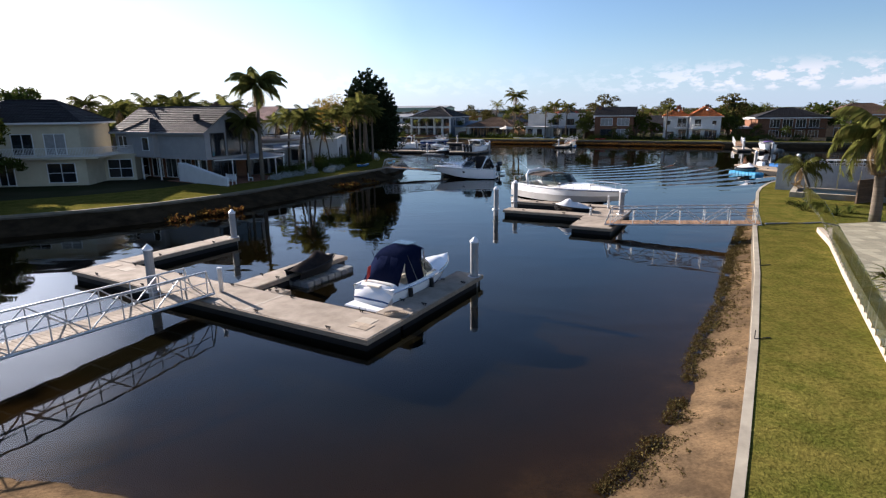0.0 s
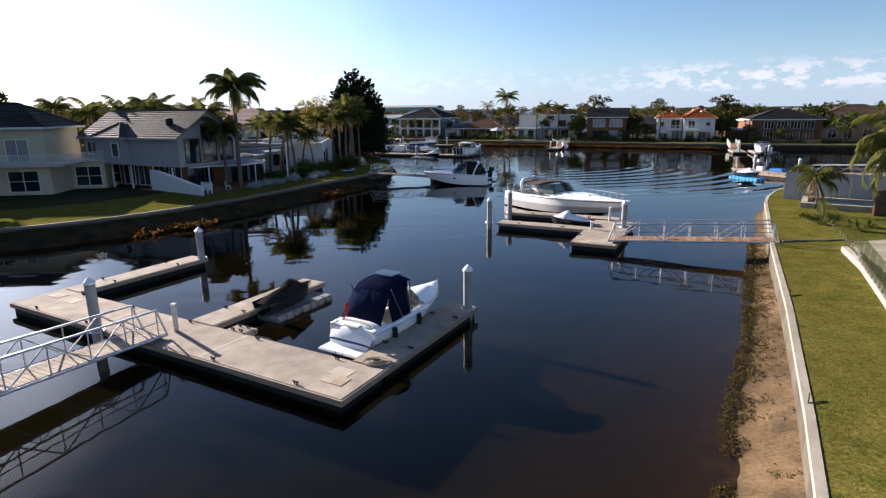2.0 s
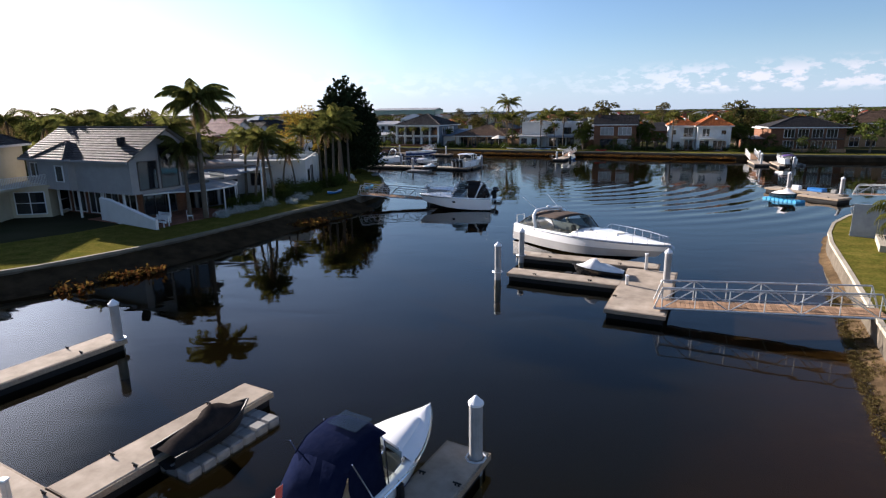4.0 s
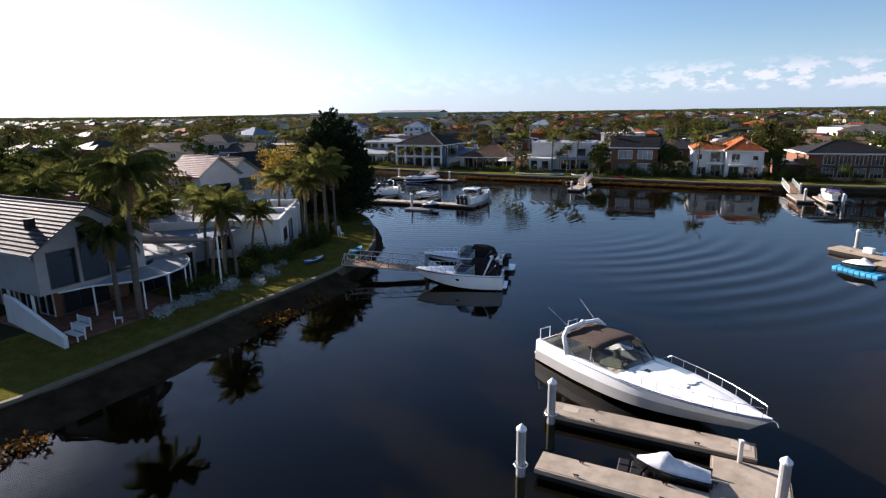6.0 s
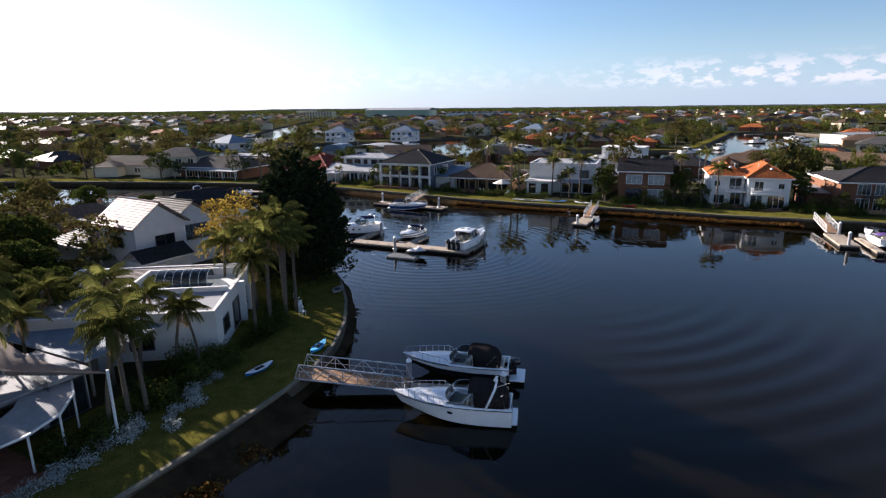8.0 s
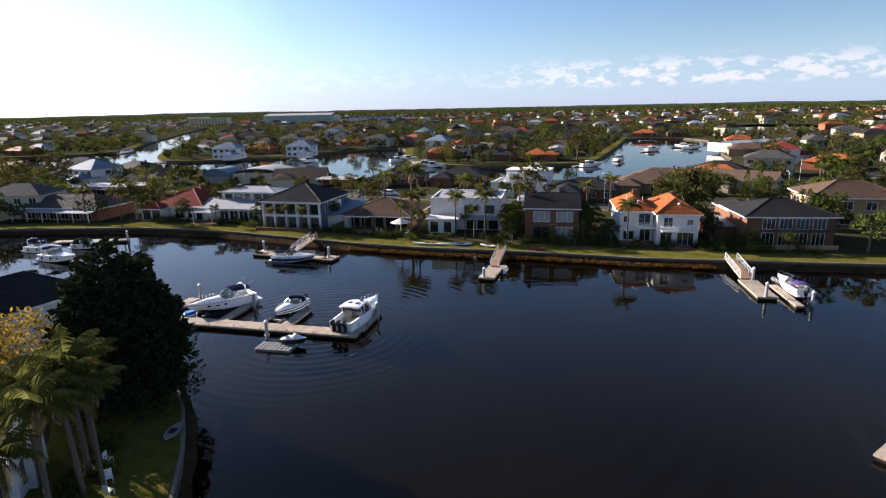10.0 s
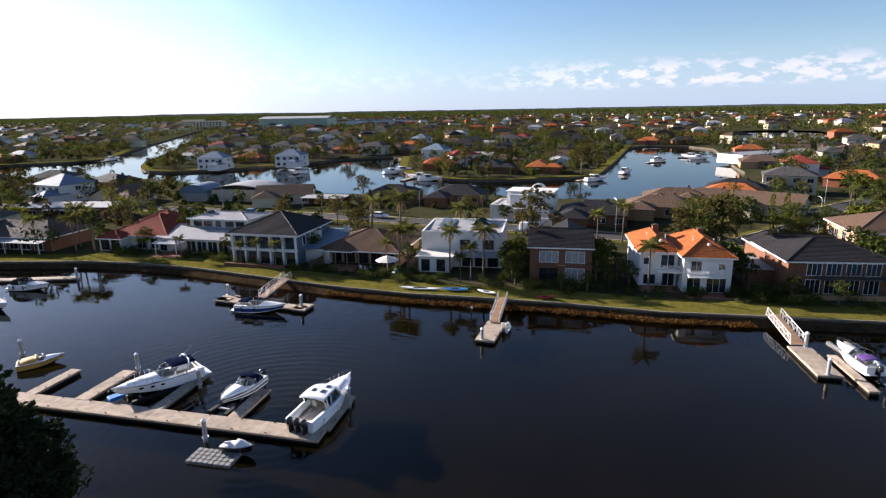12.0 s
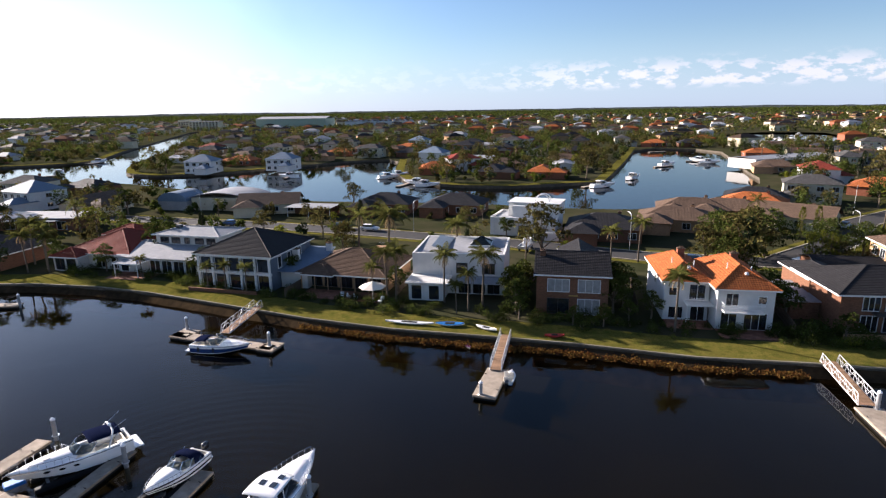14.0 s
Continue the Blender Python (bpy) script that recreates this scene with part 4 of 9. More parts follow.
def gangway(x0, y0, z0, x1, y1, z1, width=1.3, height=1.05, bays=8, rail=None, label="galvanised truss gangway with a plank deck", tread=None):
    """A truss bridge from the jetty (0) up to the bank (1)."""
    L = math.hypot(x1 - x0, y1 - y0)
    th = thing("gangway", x0, y0, 0, math.degrees(math.atan2(y1 - y0, x1 - x0)), label, "gangway")
    m = rail or GALV
    zz = lambda u: z0 + (z1 - z0) * u / L  # noqa: E731
    for s in (-1, 1):
        y = s * width / 2
        part("bottom_chord", tubes([(0, y, zz(0)), (L, y, zz(L))], r=0.05, sides=6), m, th)
        part("top_rail", tubes([(0.35, y, zz(0) + height), (L - 0.35, y, zz(L) + height)], r=0.04, sides=6), m, th)
        part("mid_rail", tubes([(0.2, y, zz(0) + height * 0.55), (L - 0.2, y, zz(L) + height * 0.55)], r=0.022, sides=5), m, th)
        for u, v in ((0, 0.35), (L, L - 0.35)):
            part("end_brace", tubes([(u, y, zz(u)), (v, y, zz(v) + height)], r=0.035, sides=6), m, th)
        for k in range(bays + 1):
            u = 0.35 + (L - 0.7) * k / bays
            part("post", tubes([(u, y, zz(u)), (u, y, zz(u) + height)], r=0.026, sides=5), m, th)
            if k < bays:
                v = 0.35 + (L - 0.7) * (k + 1) / bays
                a, b = (u, v) if k % 2 == 0 else (v, u)
                part("diagonal", tubes([(a, y, zz(a) + 0.02), (b, y, zz(b) + height)], r=0.028, sides=5), m, th)
    n = int(L / 0.2)
    me = None
    ang = math.degrees(math.atan2(z1 - z0, L))
    for k in range(n):
        u = (k + 0.5) * L / n
        if me is None:
            ob = part("plank", boxes((0, 0, 0, L / n - 0.015, width - 0.08, 0.035)), tread or PLANK, th)
            me = ob.data
        else:
            ob = new("plank", me); ob.parent = th
        ob.matrix_basis = pose(u, 0, zz(u) + 0.03, 0, -ang, 0)
    for k in range(0, n, 8):
        u = (k + 0.5) * L / n
        part("cross_beam", tubes([(u, -width / 2, zz(u) - 0.03), (u, width / 2, zz(u) - 0.03)], r=0.035, sides=5), m, th)
    return th


U = -25.2
# jetty by the cruiser with the navy canopy: local x runs along the main walk, y up the fingers
pontoon(-3.05, -15.4, U, [(-9.25, 1.1, 18.5, 2.2, 0), (-0.65, 5.62, 1.3, 6.7, 0), (-8.8, 5.52, 1.3, 6.5, 0), (-17.95, 5.8, 1.25, 7.05, 0), (-6.9, 2.5, 0.9, 0.6, 0)], "T-shaped concrete pontoon jetty with three fingers")
for px, py, top in ((-13.7, -10.6, 2.65), (-15.05, 0.45, 2.3), (0.42, -7.5, 2.4)):
    pile(px, py, top)
bollard(-10.6, -10.5)
gangway(-11.2, -10.9, 0.62, -16.0, -23.2, 1.2, bays=10, tread=DECKC, label="galvanised truss gangway rising to the bank")
# jetty of the big sports cruiser
pontoon(6.6, 5.0, -22, [(1.35, 4.0, 2.7, 8.0, 0), (-3.2, 4.7, 6.4, 1.2, 0), (-2.85, 9.1, 8.9, 1.2, 0)], "concrete pontoon jetty with two timber-edged fingers")
for px, py, top in ((1.6, 11.4, 2.35), (3.3, 15.5, 2.35), (10.95, 9.6, 2.4)):
    pile(px, py, top)
bollard(10.5, 12.0, 0.95)
bollard(8.6, 8.9, 0.5, label="low white power outlet post on the jetty")
gangway(9.0, 5.35, 0.62, 17.9, 2.75, 1.15, bays=6, label="galvanised truss gangway with a brown plank deck")
# jetty between the two moored cruisers
pontoon(-4.9, 40.1, -3, [(3.2, 0, 6.6, 1.2, 0)], "narrow concrete pontoon between two moored cruisers")
pile(-5.25, 41.3, 2.1); pile(1.25, 39.4, 2.1)
gangway(-5.1, 40.15, 0.62, -12.9, 40.6, 1.15, width=1.7, bays=7, label="galvanised truss gangway with a plank deck")
# long jetty with three fingers
pontoon(-1.6, 77.0, -19.5, [(-20.0, 0.9, 40, 1.9, 0), (-0.3, 4.8, 1.2, 6.0, 0), (-9.3, 4.6, 1.2, 5.6, 0), (-17.6, 5.2, 1.2, 6.8, 0), (-26.3, 5.0, 1.5, 6.6, 0), (-32.5, 4.6, 1.2, 5.6, 0)], "long concrete pontoon jetty with boat fingers")
for px, py, top in ((-11.4, 78.9, 2.3), (0.8, 83.0, 2.3), (-14.9, 89.2, 2.3), (-23.0, 94.3, 2.3), (-38.6, 100.5, 2.3)):
    pile(px, py, top)
pile(-48.4, 133.4, 2.3)
pontoon(-47, 103, -60, [(0, 0, 12, 1.3, 0)], "concrete pontoon finger with boats alongside")
pontoon(-55.5, 134.0, -3, [(0, 0, 14, 1.5, 0)], "concrete pontoon jetty close to the far bank")
# jetty with the blue and white boat
pontoon(-20.6, 117.8, -25, [(7.6, -0.1, 15.2, 1.6, 0), (1.3, 0.5, 2.6, 2.6, 0), (14.6, 0.2, 2.2, 2.6, 0)], "concrete pontoon jetty lying along the bank")
pile(-19.4, 119.2, 2.3); pile(-7.4, 112.0, 2.4)
gangway(-13.9, 116.6, 0.6, -11.2, 125.2, 1.15, bays=8, width=1.2, label="galvanised truss gangway up to the lawn")
# small pier
pontoon(16.4, 95.8, -24.5, [(0, 3.3, 2.3, 6.4, 0)], "short concrete pontoon at the end of a gangway")
pile(16.2, 96.4, 2.0)
gangway(18.7, 101.2, 0.6, 21.7, 109.4, 1.15, bays=8, width=1.25, label="galvanised truss gangway up to the lawn")
# white gangway pier
pontoon(49.6, 82.0, 74, [(3.4, -0.45, 7.4, 2.4, 0), (0.9, -3.0, 8.4, 0.9, 0)], "sunlit concrete pontoon with bird-stained deck")
pile(52.6, 88.5, 2.4); pile(49.9, 81.9, 2.4); pile(53.9, 78.9, 2.0)
gangway(52.0, 88.9, 0.6, 54.7, 97.1, 1.15, bays=9, width=1.6, rail=FRAMEW, label="white painted truss gangway up to the bank")
# jetty with the jet ski on the side canal
pontoon(38.4, 46.8, -62, [(0, 0, 8.5, 2.0, 0), (3.6, -2.2, 4.4, 2.2, 0)], "concrete pontoon jetty with stored gear on deck")
pile(38.3, 50.2, 2.4); pile(41.0, 44.3, 2.4)
gangway(41.6, 43.2, 0.6, 50.5, 36.0, 1.15, bays=8, rail=FRAMEW, label="white painted truss gangway up to the bank")

# ---- boats ----
def hull_shape(L, B, H, rise=0.17, fine=2.7):
    def half(s):
        return B / 2 * (1 - max(0.0, (s - 0.42) / 0.58) ** fine) * (0.92 + 0.08 * min(1, s / 0.3))
    def sheer(s):
        return H * (1 + rise * s * s)
    def along(s, z):
        return L * (0.86 * s + 0.14 * s ** 3 * max(0.0, min(1.15, z / sheer(s))))
    return half, sheer, along


def boat(x, y, rz, L, B, H, label, z=0.0, hull=None, stripe=None, top="canopy", canvas=None, arch=False, cuddy=0.5, front=0.60, back=0.02, mid=0.36, canopy_h=1.25,
         platform=0.9, engines=0, engine_mat=None, rails=True, portholes=2, radar=False, fender=True, cockpit=True, windscreen=0.62, bottom=None, scuppers=True, rake=0.0, canopy_w=0.84, rise=0.17, chine=0.90, category="motor boat"):
    """A motor boat: local x from stern to bow. front: where the windscreen meets the foredeck; mid: where the canopy's fore edge stands; back: its aft edge."""
    th = thing("motor_boat", x, y, z, rz, label, category, "moored boats")
    half, sheer, along = hull_shape(L, B, H, rise)
    hull, canvas = hull or GEL, canvas or NAVY
    S = [k / 18 for k in range(19)]
    chine_z = lambda s: 0.10 + 0.55 * H * s ** 3.2  # noqa: E731
    chine_b = lambda s: half(s) * (chine - 0.35 * s ** 3)  # noqa: E731
    keel_z = lambda s: -0.35 + (H * 1.0 + 0.35) * max(0.0, (s - 0.72) / 0.28) ** 2.2  # noqa: E731
    def sec(s, f):
        """Topside point: f from the chine (0) to the sheer (1)."""
        z_ = chine_z(s) + (sheer(s) - chine_z(s)) * f
        b_ = chine_b(s) + (half(s) - chine_b(s)) * f ** (0.75 if chine < 1 else 2.4)
        return along(s, z_), b_, z_
    for side in (1, -1):
        part("hull_side", loft([[(sec(s, f)[0], side * sec(s, f)[1], sec(s, f)[2]) for f in (0.0, 0.12, 0.3, 0.5, 0.7, 0.86, 1.0)] for s in S]), hull, th, smooth=True)
        part("hull_bottom", loft([[(along(s, keel_z(s)), 0, keel_z(s)), (sec(s, 0)[0], side * sec(s, 0)[1], sec(s, 0)[2] + 0.003)] for s in S]), bottom or BLACKHULL, th, smooth=True)
        if stripe:
            lo, hi, sm = stripe
            part("stripe", loft([[(sec(s, f)[0], side * (sec(s, f)[1] + 0.012), sec(s, f)[2]) for f in (lo, (lo + hi) / 2, hi)] for s in S]), sm, th, smooth=True)
        # rubbing strake
        part("rub_rail", tubes([(sec(s, 1)[0], side * (sec(s, 1)[1] + 0.01), sec(s, 1)[2] - 0.03) for s in S], r=0.035, sides=5), CHROME if H > 0.9 else BLACK, th)
        for k in range(portholes):
            s = 0.56 + 0.11 * k
            px, pb, pz = sec(s, 0.62)
            bm = bmesh.new()
            bmesh.ops.create_circle(bm, cap_ends=True, segments=12, radius=1, matrix=pose(px, side * (pb + 0.02), pz, 90 - side * 14, 0, -side * 14) @ Matrix.Diagonal((0.028 * L, 0.014 * L, 1, 1)))
            part("porthole", bm, WINDOW, th, "dark oval porthole")
    part("transom", loft([[sec(0, f)[0:1] + (b * sec(0, f)[1],) + sec(0, f)[2:] for b in (-1, -0.5, 0, 0.5, 1)] for f in (0, 0.5, 1.0)]), hull, th, smooth=True)
    # deck: foredeck with camber and side decks round an open cockpit
    w_in = 0.78
    fore = [s for s in [front - 0.02 + (1 - front + 0.02) * k / 10 for k in range(11)]]
    part("foredeck", loft([[(along(s, sheer(s)), q * half(s), sheer(s) + 0.05 + (0.10 + 0.10 * min(1, (1 - s) * 3)) * (1 - q * q)) for q in (-1, -0.92, -0.75, -0.4, 0, 0.4, 0.75, 0.92, 1)] for s in fore]), GEL, th, smooth=True)
    for side in (1, -1):
        part("side_deck", loft([[(along(s, sheer(s)), side * q * half(s), sheer(s) + dz) for q, dz in ((1.0, 0.0), (0.99, 0.05), (w_in, 0.07), (w_in - 0.01, -0.35 * H))] for s in [front * k / 8 for k in range(9)]]), GEL, th, smooth=True)
    if cockpit:
        zf = 0.42 * H
        part("cockpit_floor", loft([[(along(s, zf), q * half(s) * w_in, zf) for q in (-1, 1)] for s in (0.04, 0.2, 0.4, front)]), CREAMVINYL, th)
        part("bulkhead", loft([[(along(front, zf), q * half(front) * w_in, z_) for q in (-1, 0, 1)] for z_ in (zf, sheer(front) + 0.12)]), GEL, th)
        sx = along(0.10, zf)
        part("stern_seat", boxes((sx, 0, zf, 0.06 * L, half(0.1) * 1.4, 0.42), (sx - 0.03 * L, 0, zf, 0.08, half(0.1) * 1.4, 0.75), bevel=0.04), CREAMVINYL, th)
        for yy in (-0.22, 0.22):
            part("helm_seat", boxes((along(front - 0.16, zf), yy * B, zf + 0.3, 0.5, 0.5, 0.18), (along(front - 0.19, zf), yy * B, zf + 0.45, 0.12, 0.5, 0.5), (along(front - 0.16, zf), yy * B, zf, 0.16, 0.16, 0.32), bevel=0.03), CREAMVINYL, th)
        part("coaming", boxes((along(0.015, sheer(0)), 0, 0.35 * H, 0.10, half(0) * 1.9, sheer(0) - 0.33 * H + 0.05), bevel=0.03), GEL, th)
    # cabin trunk on the foredeck
    c0, c1 = front - 0.03, 0.90
    trunk = []
    for k in range(11):
        t = k / 10
        s = c0 + (c1 - c0) * t
        hgt = (0.11 + 0.24 * cuddy * math.sin(math.pi * min(1, 0.55 + 0.45 * t)) ** 0.8) * (1 if t < 0.999 else 0.2)
        bw = half(s) * 0.70 * (1 - 0.2 * t)
        trunk.append([(along(s, sheer(s)) - 0.02, bw * q, sheer(s) + 0.08 + hgt * (1 - abs(q) ** 3.5) + 0.02) for q in (-1, -0.92, -0.7, -0.35, 0, 0.35, 0.7, 0.92, 1)])
    part("cabin_trunk", loft(trunk), GEL, th, smooth=True)
    hx = along(0.74, sheer(0.74))
    bm = bmesh.new()
    bmesh.ops.create_cone(bm, cap_ends=True, segments=16, radius1=0.03 * L, radius2=0.026 * L, depth=0.05, matrix=pose(hx, 0, sheer(0.74) + 0.12 + 0.27 * cuddy))
    part("deck_hatch", bm, CREAMVINYL, th, "round cream deck hatch")
    # windscreen: a raked wrap of glass in a frame
    zb = sheer(front) + 0.20 + 0.1 * cuddy
    if windscreen:
        wl, wh = 0.16 * L, windscreen
        base, head = [], []
        for k in range(13):
            a = -math.pi / 2 + math.pi * k / 12
            bx = along(front, zb) - wl * 0.9 + wl * (1.0 * max(0.0, math.cos(a)) ** 0.7)
            by = half(front - 0.08) * 0.86 * math.sin(a)
            base.append((bx, by, zb - 0.10 * (1 - math.cos(a))))
            head.append((bx - wh * 0.95, by * 0.88, zb + wh - 0.12 * (1 - math.cos(a))))
        part("windscreen", loft([base, head]), GLASS, th, "tinted wraparound windscreen", smooth=True)
        part("windscreen_frame", tubes(base, head, *[[base[k], head[k]] for k in (0, 3, 6, 9, 12)], r=0.022, sides=5), BLACK if L > 10 else CHROME, th)
    # canopy
    zt = sheer(0.3) + canopy_h
    if top in ("canopy", "bimini"):
        lo_z = sheer(0.1) + 0.06
        rows = []
        s_list = [back, back + 0.04 + rake, back + 0.12 + rake, (back + 0.12 + rake + mid) / 2, mid, mid + 0.05]
        zs = [lo_z + 0.1, zt - 0.30, zt - 0.06, zt, zt + 0.02, zt - 0.03] if top == "canopy" else [zt - 0.10, zt - 0.06, zt - 0.03, zt, zt + 0.02, zt - 0.03]
        for s, zz in zip(s_list, zs):
            b = half(s) * canopy_w
            rows.append([(along(s, 0) + 0.0, b * q, zz - 0.16 * abs(q) ** 3 + 0.02 * math.sin(9 * q + 7 * s)) for q in (-1, -0.95, -0.7, -0.35, 0, 0.35, 0.7, 0.95, 1)])
        part("canopy_top", thicken(loft(rows), 0.02), canvas, th, smooth=True)
        if top == "canopy":
            for side in (1, -1):
                cur = []
                for s, zz in zip(s_list[1:-1], zs[1:-1]):
                    b = half(s) * canopy_w
                    cur.append([(along(s, 0), side * b, zz - 0.15), (along(s, 0) - 0.02, side * (b + 0.03 + 0.03 * math.sin(20 * s)), (zz + lo_z) / 2), (along(s, 0) - 0.06, side * half(s) * 0.9, lo_z)])
                part("canopy_side", thicken(loft(cur), 0.015), canvas, th, smooth=True)
                b = half(mid) * canopy_w
                e0, e1 = head[0 if side < 0 else 12], base[0 if side < 0 else 12]
                part("clear_curtain", loft([[(along(mid, 0), side * b, zs[4] - 0.17), e0], [(along(mid, 0) - 0.05, side * half(mid) * 0.9, lo_z), e1]]), CLEARP, th)
            a_, c_ = s_list[1], zs[1]
            part("canopy_back", thicken(loft([[(along(a_, 0) - 0.02, half(a_) * canopy_w * q, c_ - 0.16 * abs(q) ** 3 - 0.02) for q in (-1, -0.5, 0, 0.5, 1)], [(along(back, 0) - 0.03, half(back) * 0.86 * q, lo_z + 0.04) for q in (-1, -0.5, 0, 0.5, 1)]]), 0.015), canvas, th, smooth=True)
        poles = []
        for s in (s_list[1], mid):
            b = half(s) * 0.85
            poles += [[(along(s, 0), side * b, zt - 0.17), (along((s + mid) / 2, 0), side * half(s) * 0.92, lo_z)] for side in (1, -1)]
        part("canopy_frame", tubes(*poles, r=0.018, sides=5), CHROME, th)
    if top == "hardtop":
        s0, s1 = mid - 0.16, front + 0.02
        rows = []
        for k in range(7):
            t = k / 6
            s = s0 + (s1 - s0) * t
            zz = zt + 0.12 * math.sin(math.pi * t) - (0.10 if k == 6 else 0)
            rows.append([(along(s, 0), half(0.4) * 0.82 * q * (1 - 0.25 * t ** 3), zz - 0.10 * abs(q) ** 3) for q in (-1, -0.9, -0.5, 0, 0.5, 0.9, 1)])
        part("hardtop", thicken(loft(rows), 0.09), GEL, th, smooth=True)
        part("roof_hatch", boxes((along(0.42, 0), -0.45, zt + 0.10, 0.55, 0.45, 0.04), (along(0.42, 0), 0.45, zt + 0.10, 0.55, 0.45, 0.04), (along(0.54, 0), -0.45, zt + 0.07, 0.5, 0.45, 0.04), bevel=0.01), WINDOW, th, "dark roof hatches")
        lo_z = sheer(0.3) + 0.04
        for side in (1, -1):
            b = half(0.4) * 0.82
            g = [[(along(mid - 0.06, 0), side * b, lo_z), (along(mid, 0), side * b, lo_z), (along(front + 0.05, 0), side * b * 0.92, lo_z + 0.25)],
                 [(along(mid - 0.10, 0), side * b, zt - 0.1), (along(mid, 0), side * b * 0.97, zt - 0.1), (along(front - 0.04, 0), side * b * 0.8, zt - 0.1)]]
            part("side_window", loft(g), WINDOW, th, "dark cabin side window")
            for k in range(3):
                part("roof_pillar", tubes([g[0][k], g[1][k]], r=0.05, sides=6), GEL, th)
        b = half(0.4) * 0.80
        part("front_window", loft([[(along(front + 0.05, 0), q * b * 0.92, lo_z + 0.25) for q in (-1, 0, 1)], [(along(front - 0.04, 0), q * b * 0.8, zt - 0.1) for q in (-1, 0, 1)]]), WINDOW, th, "dark raked front window")
        part("cabin_back", loft([[(along(mid - 0.07, 0), q * b, zt - 0.08) for q in (-1, 0, 1)], [(along(mid - 0.05, 0), q * b, zt - 0.75) for q in (-1, 0, 1)]]), WINDOW, th, "dark window band over the cockpit")
    if arch:
        s = max(back + 0.03, mid - 0.20)
        b = half(s) * 0.95
        bm = bmesh.new()
        pts = [(along(s, 0) + 0.55, -b, sheer(s)), (along(s, 0) + 0.15, -b * 0.93, zt - 0.25), (along(s, 0), -b * 0.72, zt + 0.08), (along(s, 0) - 0.05, 0, zt + 0.14), (along(s, 0), b * 0.72, zt + 0.08), (along(s, 0) + 0.15, b * 0.93, zt - 0.25), (along(s, 0) + 0.55, b, sheer(s))]
        tube(bm, pts, 0.13 if L > 9 else 0.08, 8)
        part("radar_arch", bm, GEL, th, "white moulded radar arch", smooth=True)
        for q in (-1, 1):
            part("antenna", tubes([(along(s, 0), q * b * 0.6, zt + 0.1), (along(s, 0) - 1.5 * min(1, L / 12), q * b * 0.75, zt + 0.95 * min(1, L / 12))], r=0.012, sides=4), FRAMEW, th)
        bm = bmesh.new()
        bmesh.ops.create_uvsphere(bm, u_segments=10, v_segments=6, radius=0.16, matrix=pose(along(s, 0), 0, zt + 0.26) @ Matrix.Diagonal((1, 1, 0.7, 1)))
        part("radar_dome", bm, GEL, th, smooth=True)
    if rails:
        for side in (1, -1):
            ss = [front - 0.02 + (1.0 - front + 0.0) * k / 8 for k in range(9)]
            pts = [(along(s, sheer(s)) + (0.15 if s > 0.98 else 0), side * max(0.02, half(s) * 0.94), sheer(s) + (0.10 if k == 0 else 0.52 if L > 6 else 0.32)) for k, s in enumerate(ss)]
            part("bow_rail", tubes(pts, r=0.014, sides=5), CHROME, th)
            for s, p in list(zip(ss, pts))[1:]:
                part("stanchion", tubes([(along(s, sheer(s)), side * half(s) * 0.94, sheer(s) + 0.03), p], r=0.015, sides=4), CHROME, th)
        part("anchor", tubes([(along(1, sheer(1)) - 0.25, 0, sheer(1) + 0.08), (along(1, sheer(1)) + 0.2, 0, sheer(1) + 0.02), (along(1, sheer(1)) + 0.28, 0, sheer(1) - 0.15)], r=0.035, sides=5), CHROME, th)
    if platform:
        part("swim_platform", boxes((-platform / 2, 0, 0.22, platform, half(0) * 1.75, 0.12), bevel=0.05), GEL, th, "white swim platform")
        part("boarding_ladder", tubes([(-platform, -0.25, 0.36), (-platform - 0.06, -0.25, -0.2)], [(-platform, 0.05, 0.36), (-platform - 0.06, 0.05, -0.2)], [(-platform - 0.03, -0.25, 0.1), (-platform - 0.03, 0.05, 0.1)], r=0.018, sides=5), CHROME, th)
    for k in range(engines):
        yy = (k - (engines - 1) / 2) * 0.72
        eng = part("outboard", boxes((-0.42, yy, sheer(0) - 0.15, 0.66, 0.44, 0.62), bevel=0.12), engine_mat or BLACKHULL, th, "black outboard engine", smooth=True)
        part("leg", boxes((-0.36, yy, -0.35, 0.26, 0.14, sheer(0) + 0.3)), BLACK, eng)
        part("bracket", boxes((-0.12, yy, 0.3, 0.3, 0.26, sheer(0) - 0.3)), BLACK, eng)
    if fender:
        for s in (0.2, 0.5):
            px, pb, pz = sec(s, 0.55)
            bm = bmesh.new()
            tube(bm, [(px, -pb - 0.1, pz - 0.25), (px, -pb - 0.12, pz - 0.15), (px, -pb - 0.12, pz + 0.2), (px, -pb - 0.1, pz + 0.3)], 0.10, 8)
            tube(bm, [(px, -pb - 0.1, pz + 0.3), (px, -half(s), sheer(s) + 0.05)], 0.012, 4)
            part("fender", bm, BLACK if L < 9 else FRAMEW, th)
    return th


def bearing(ax, ay, bx, by):
    return math.degrees(math.atan2(by - ay, bx - ax))


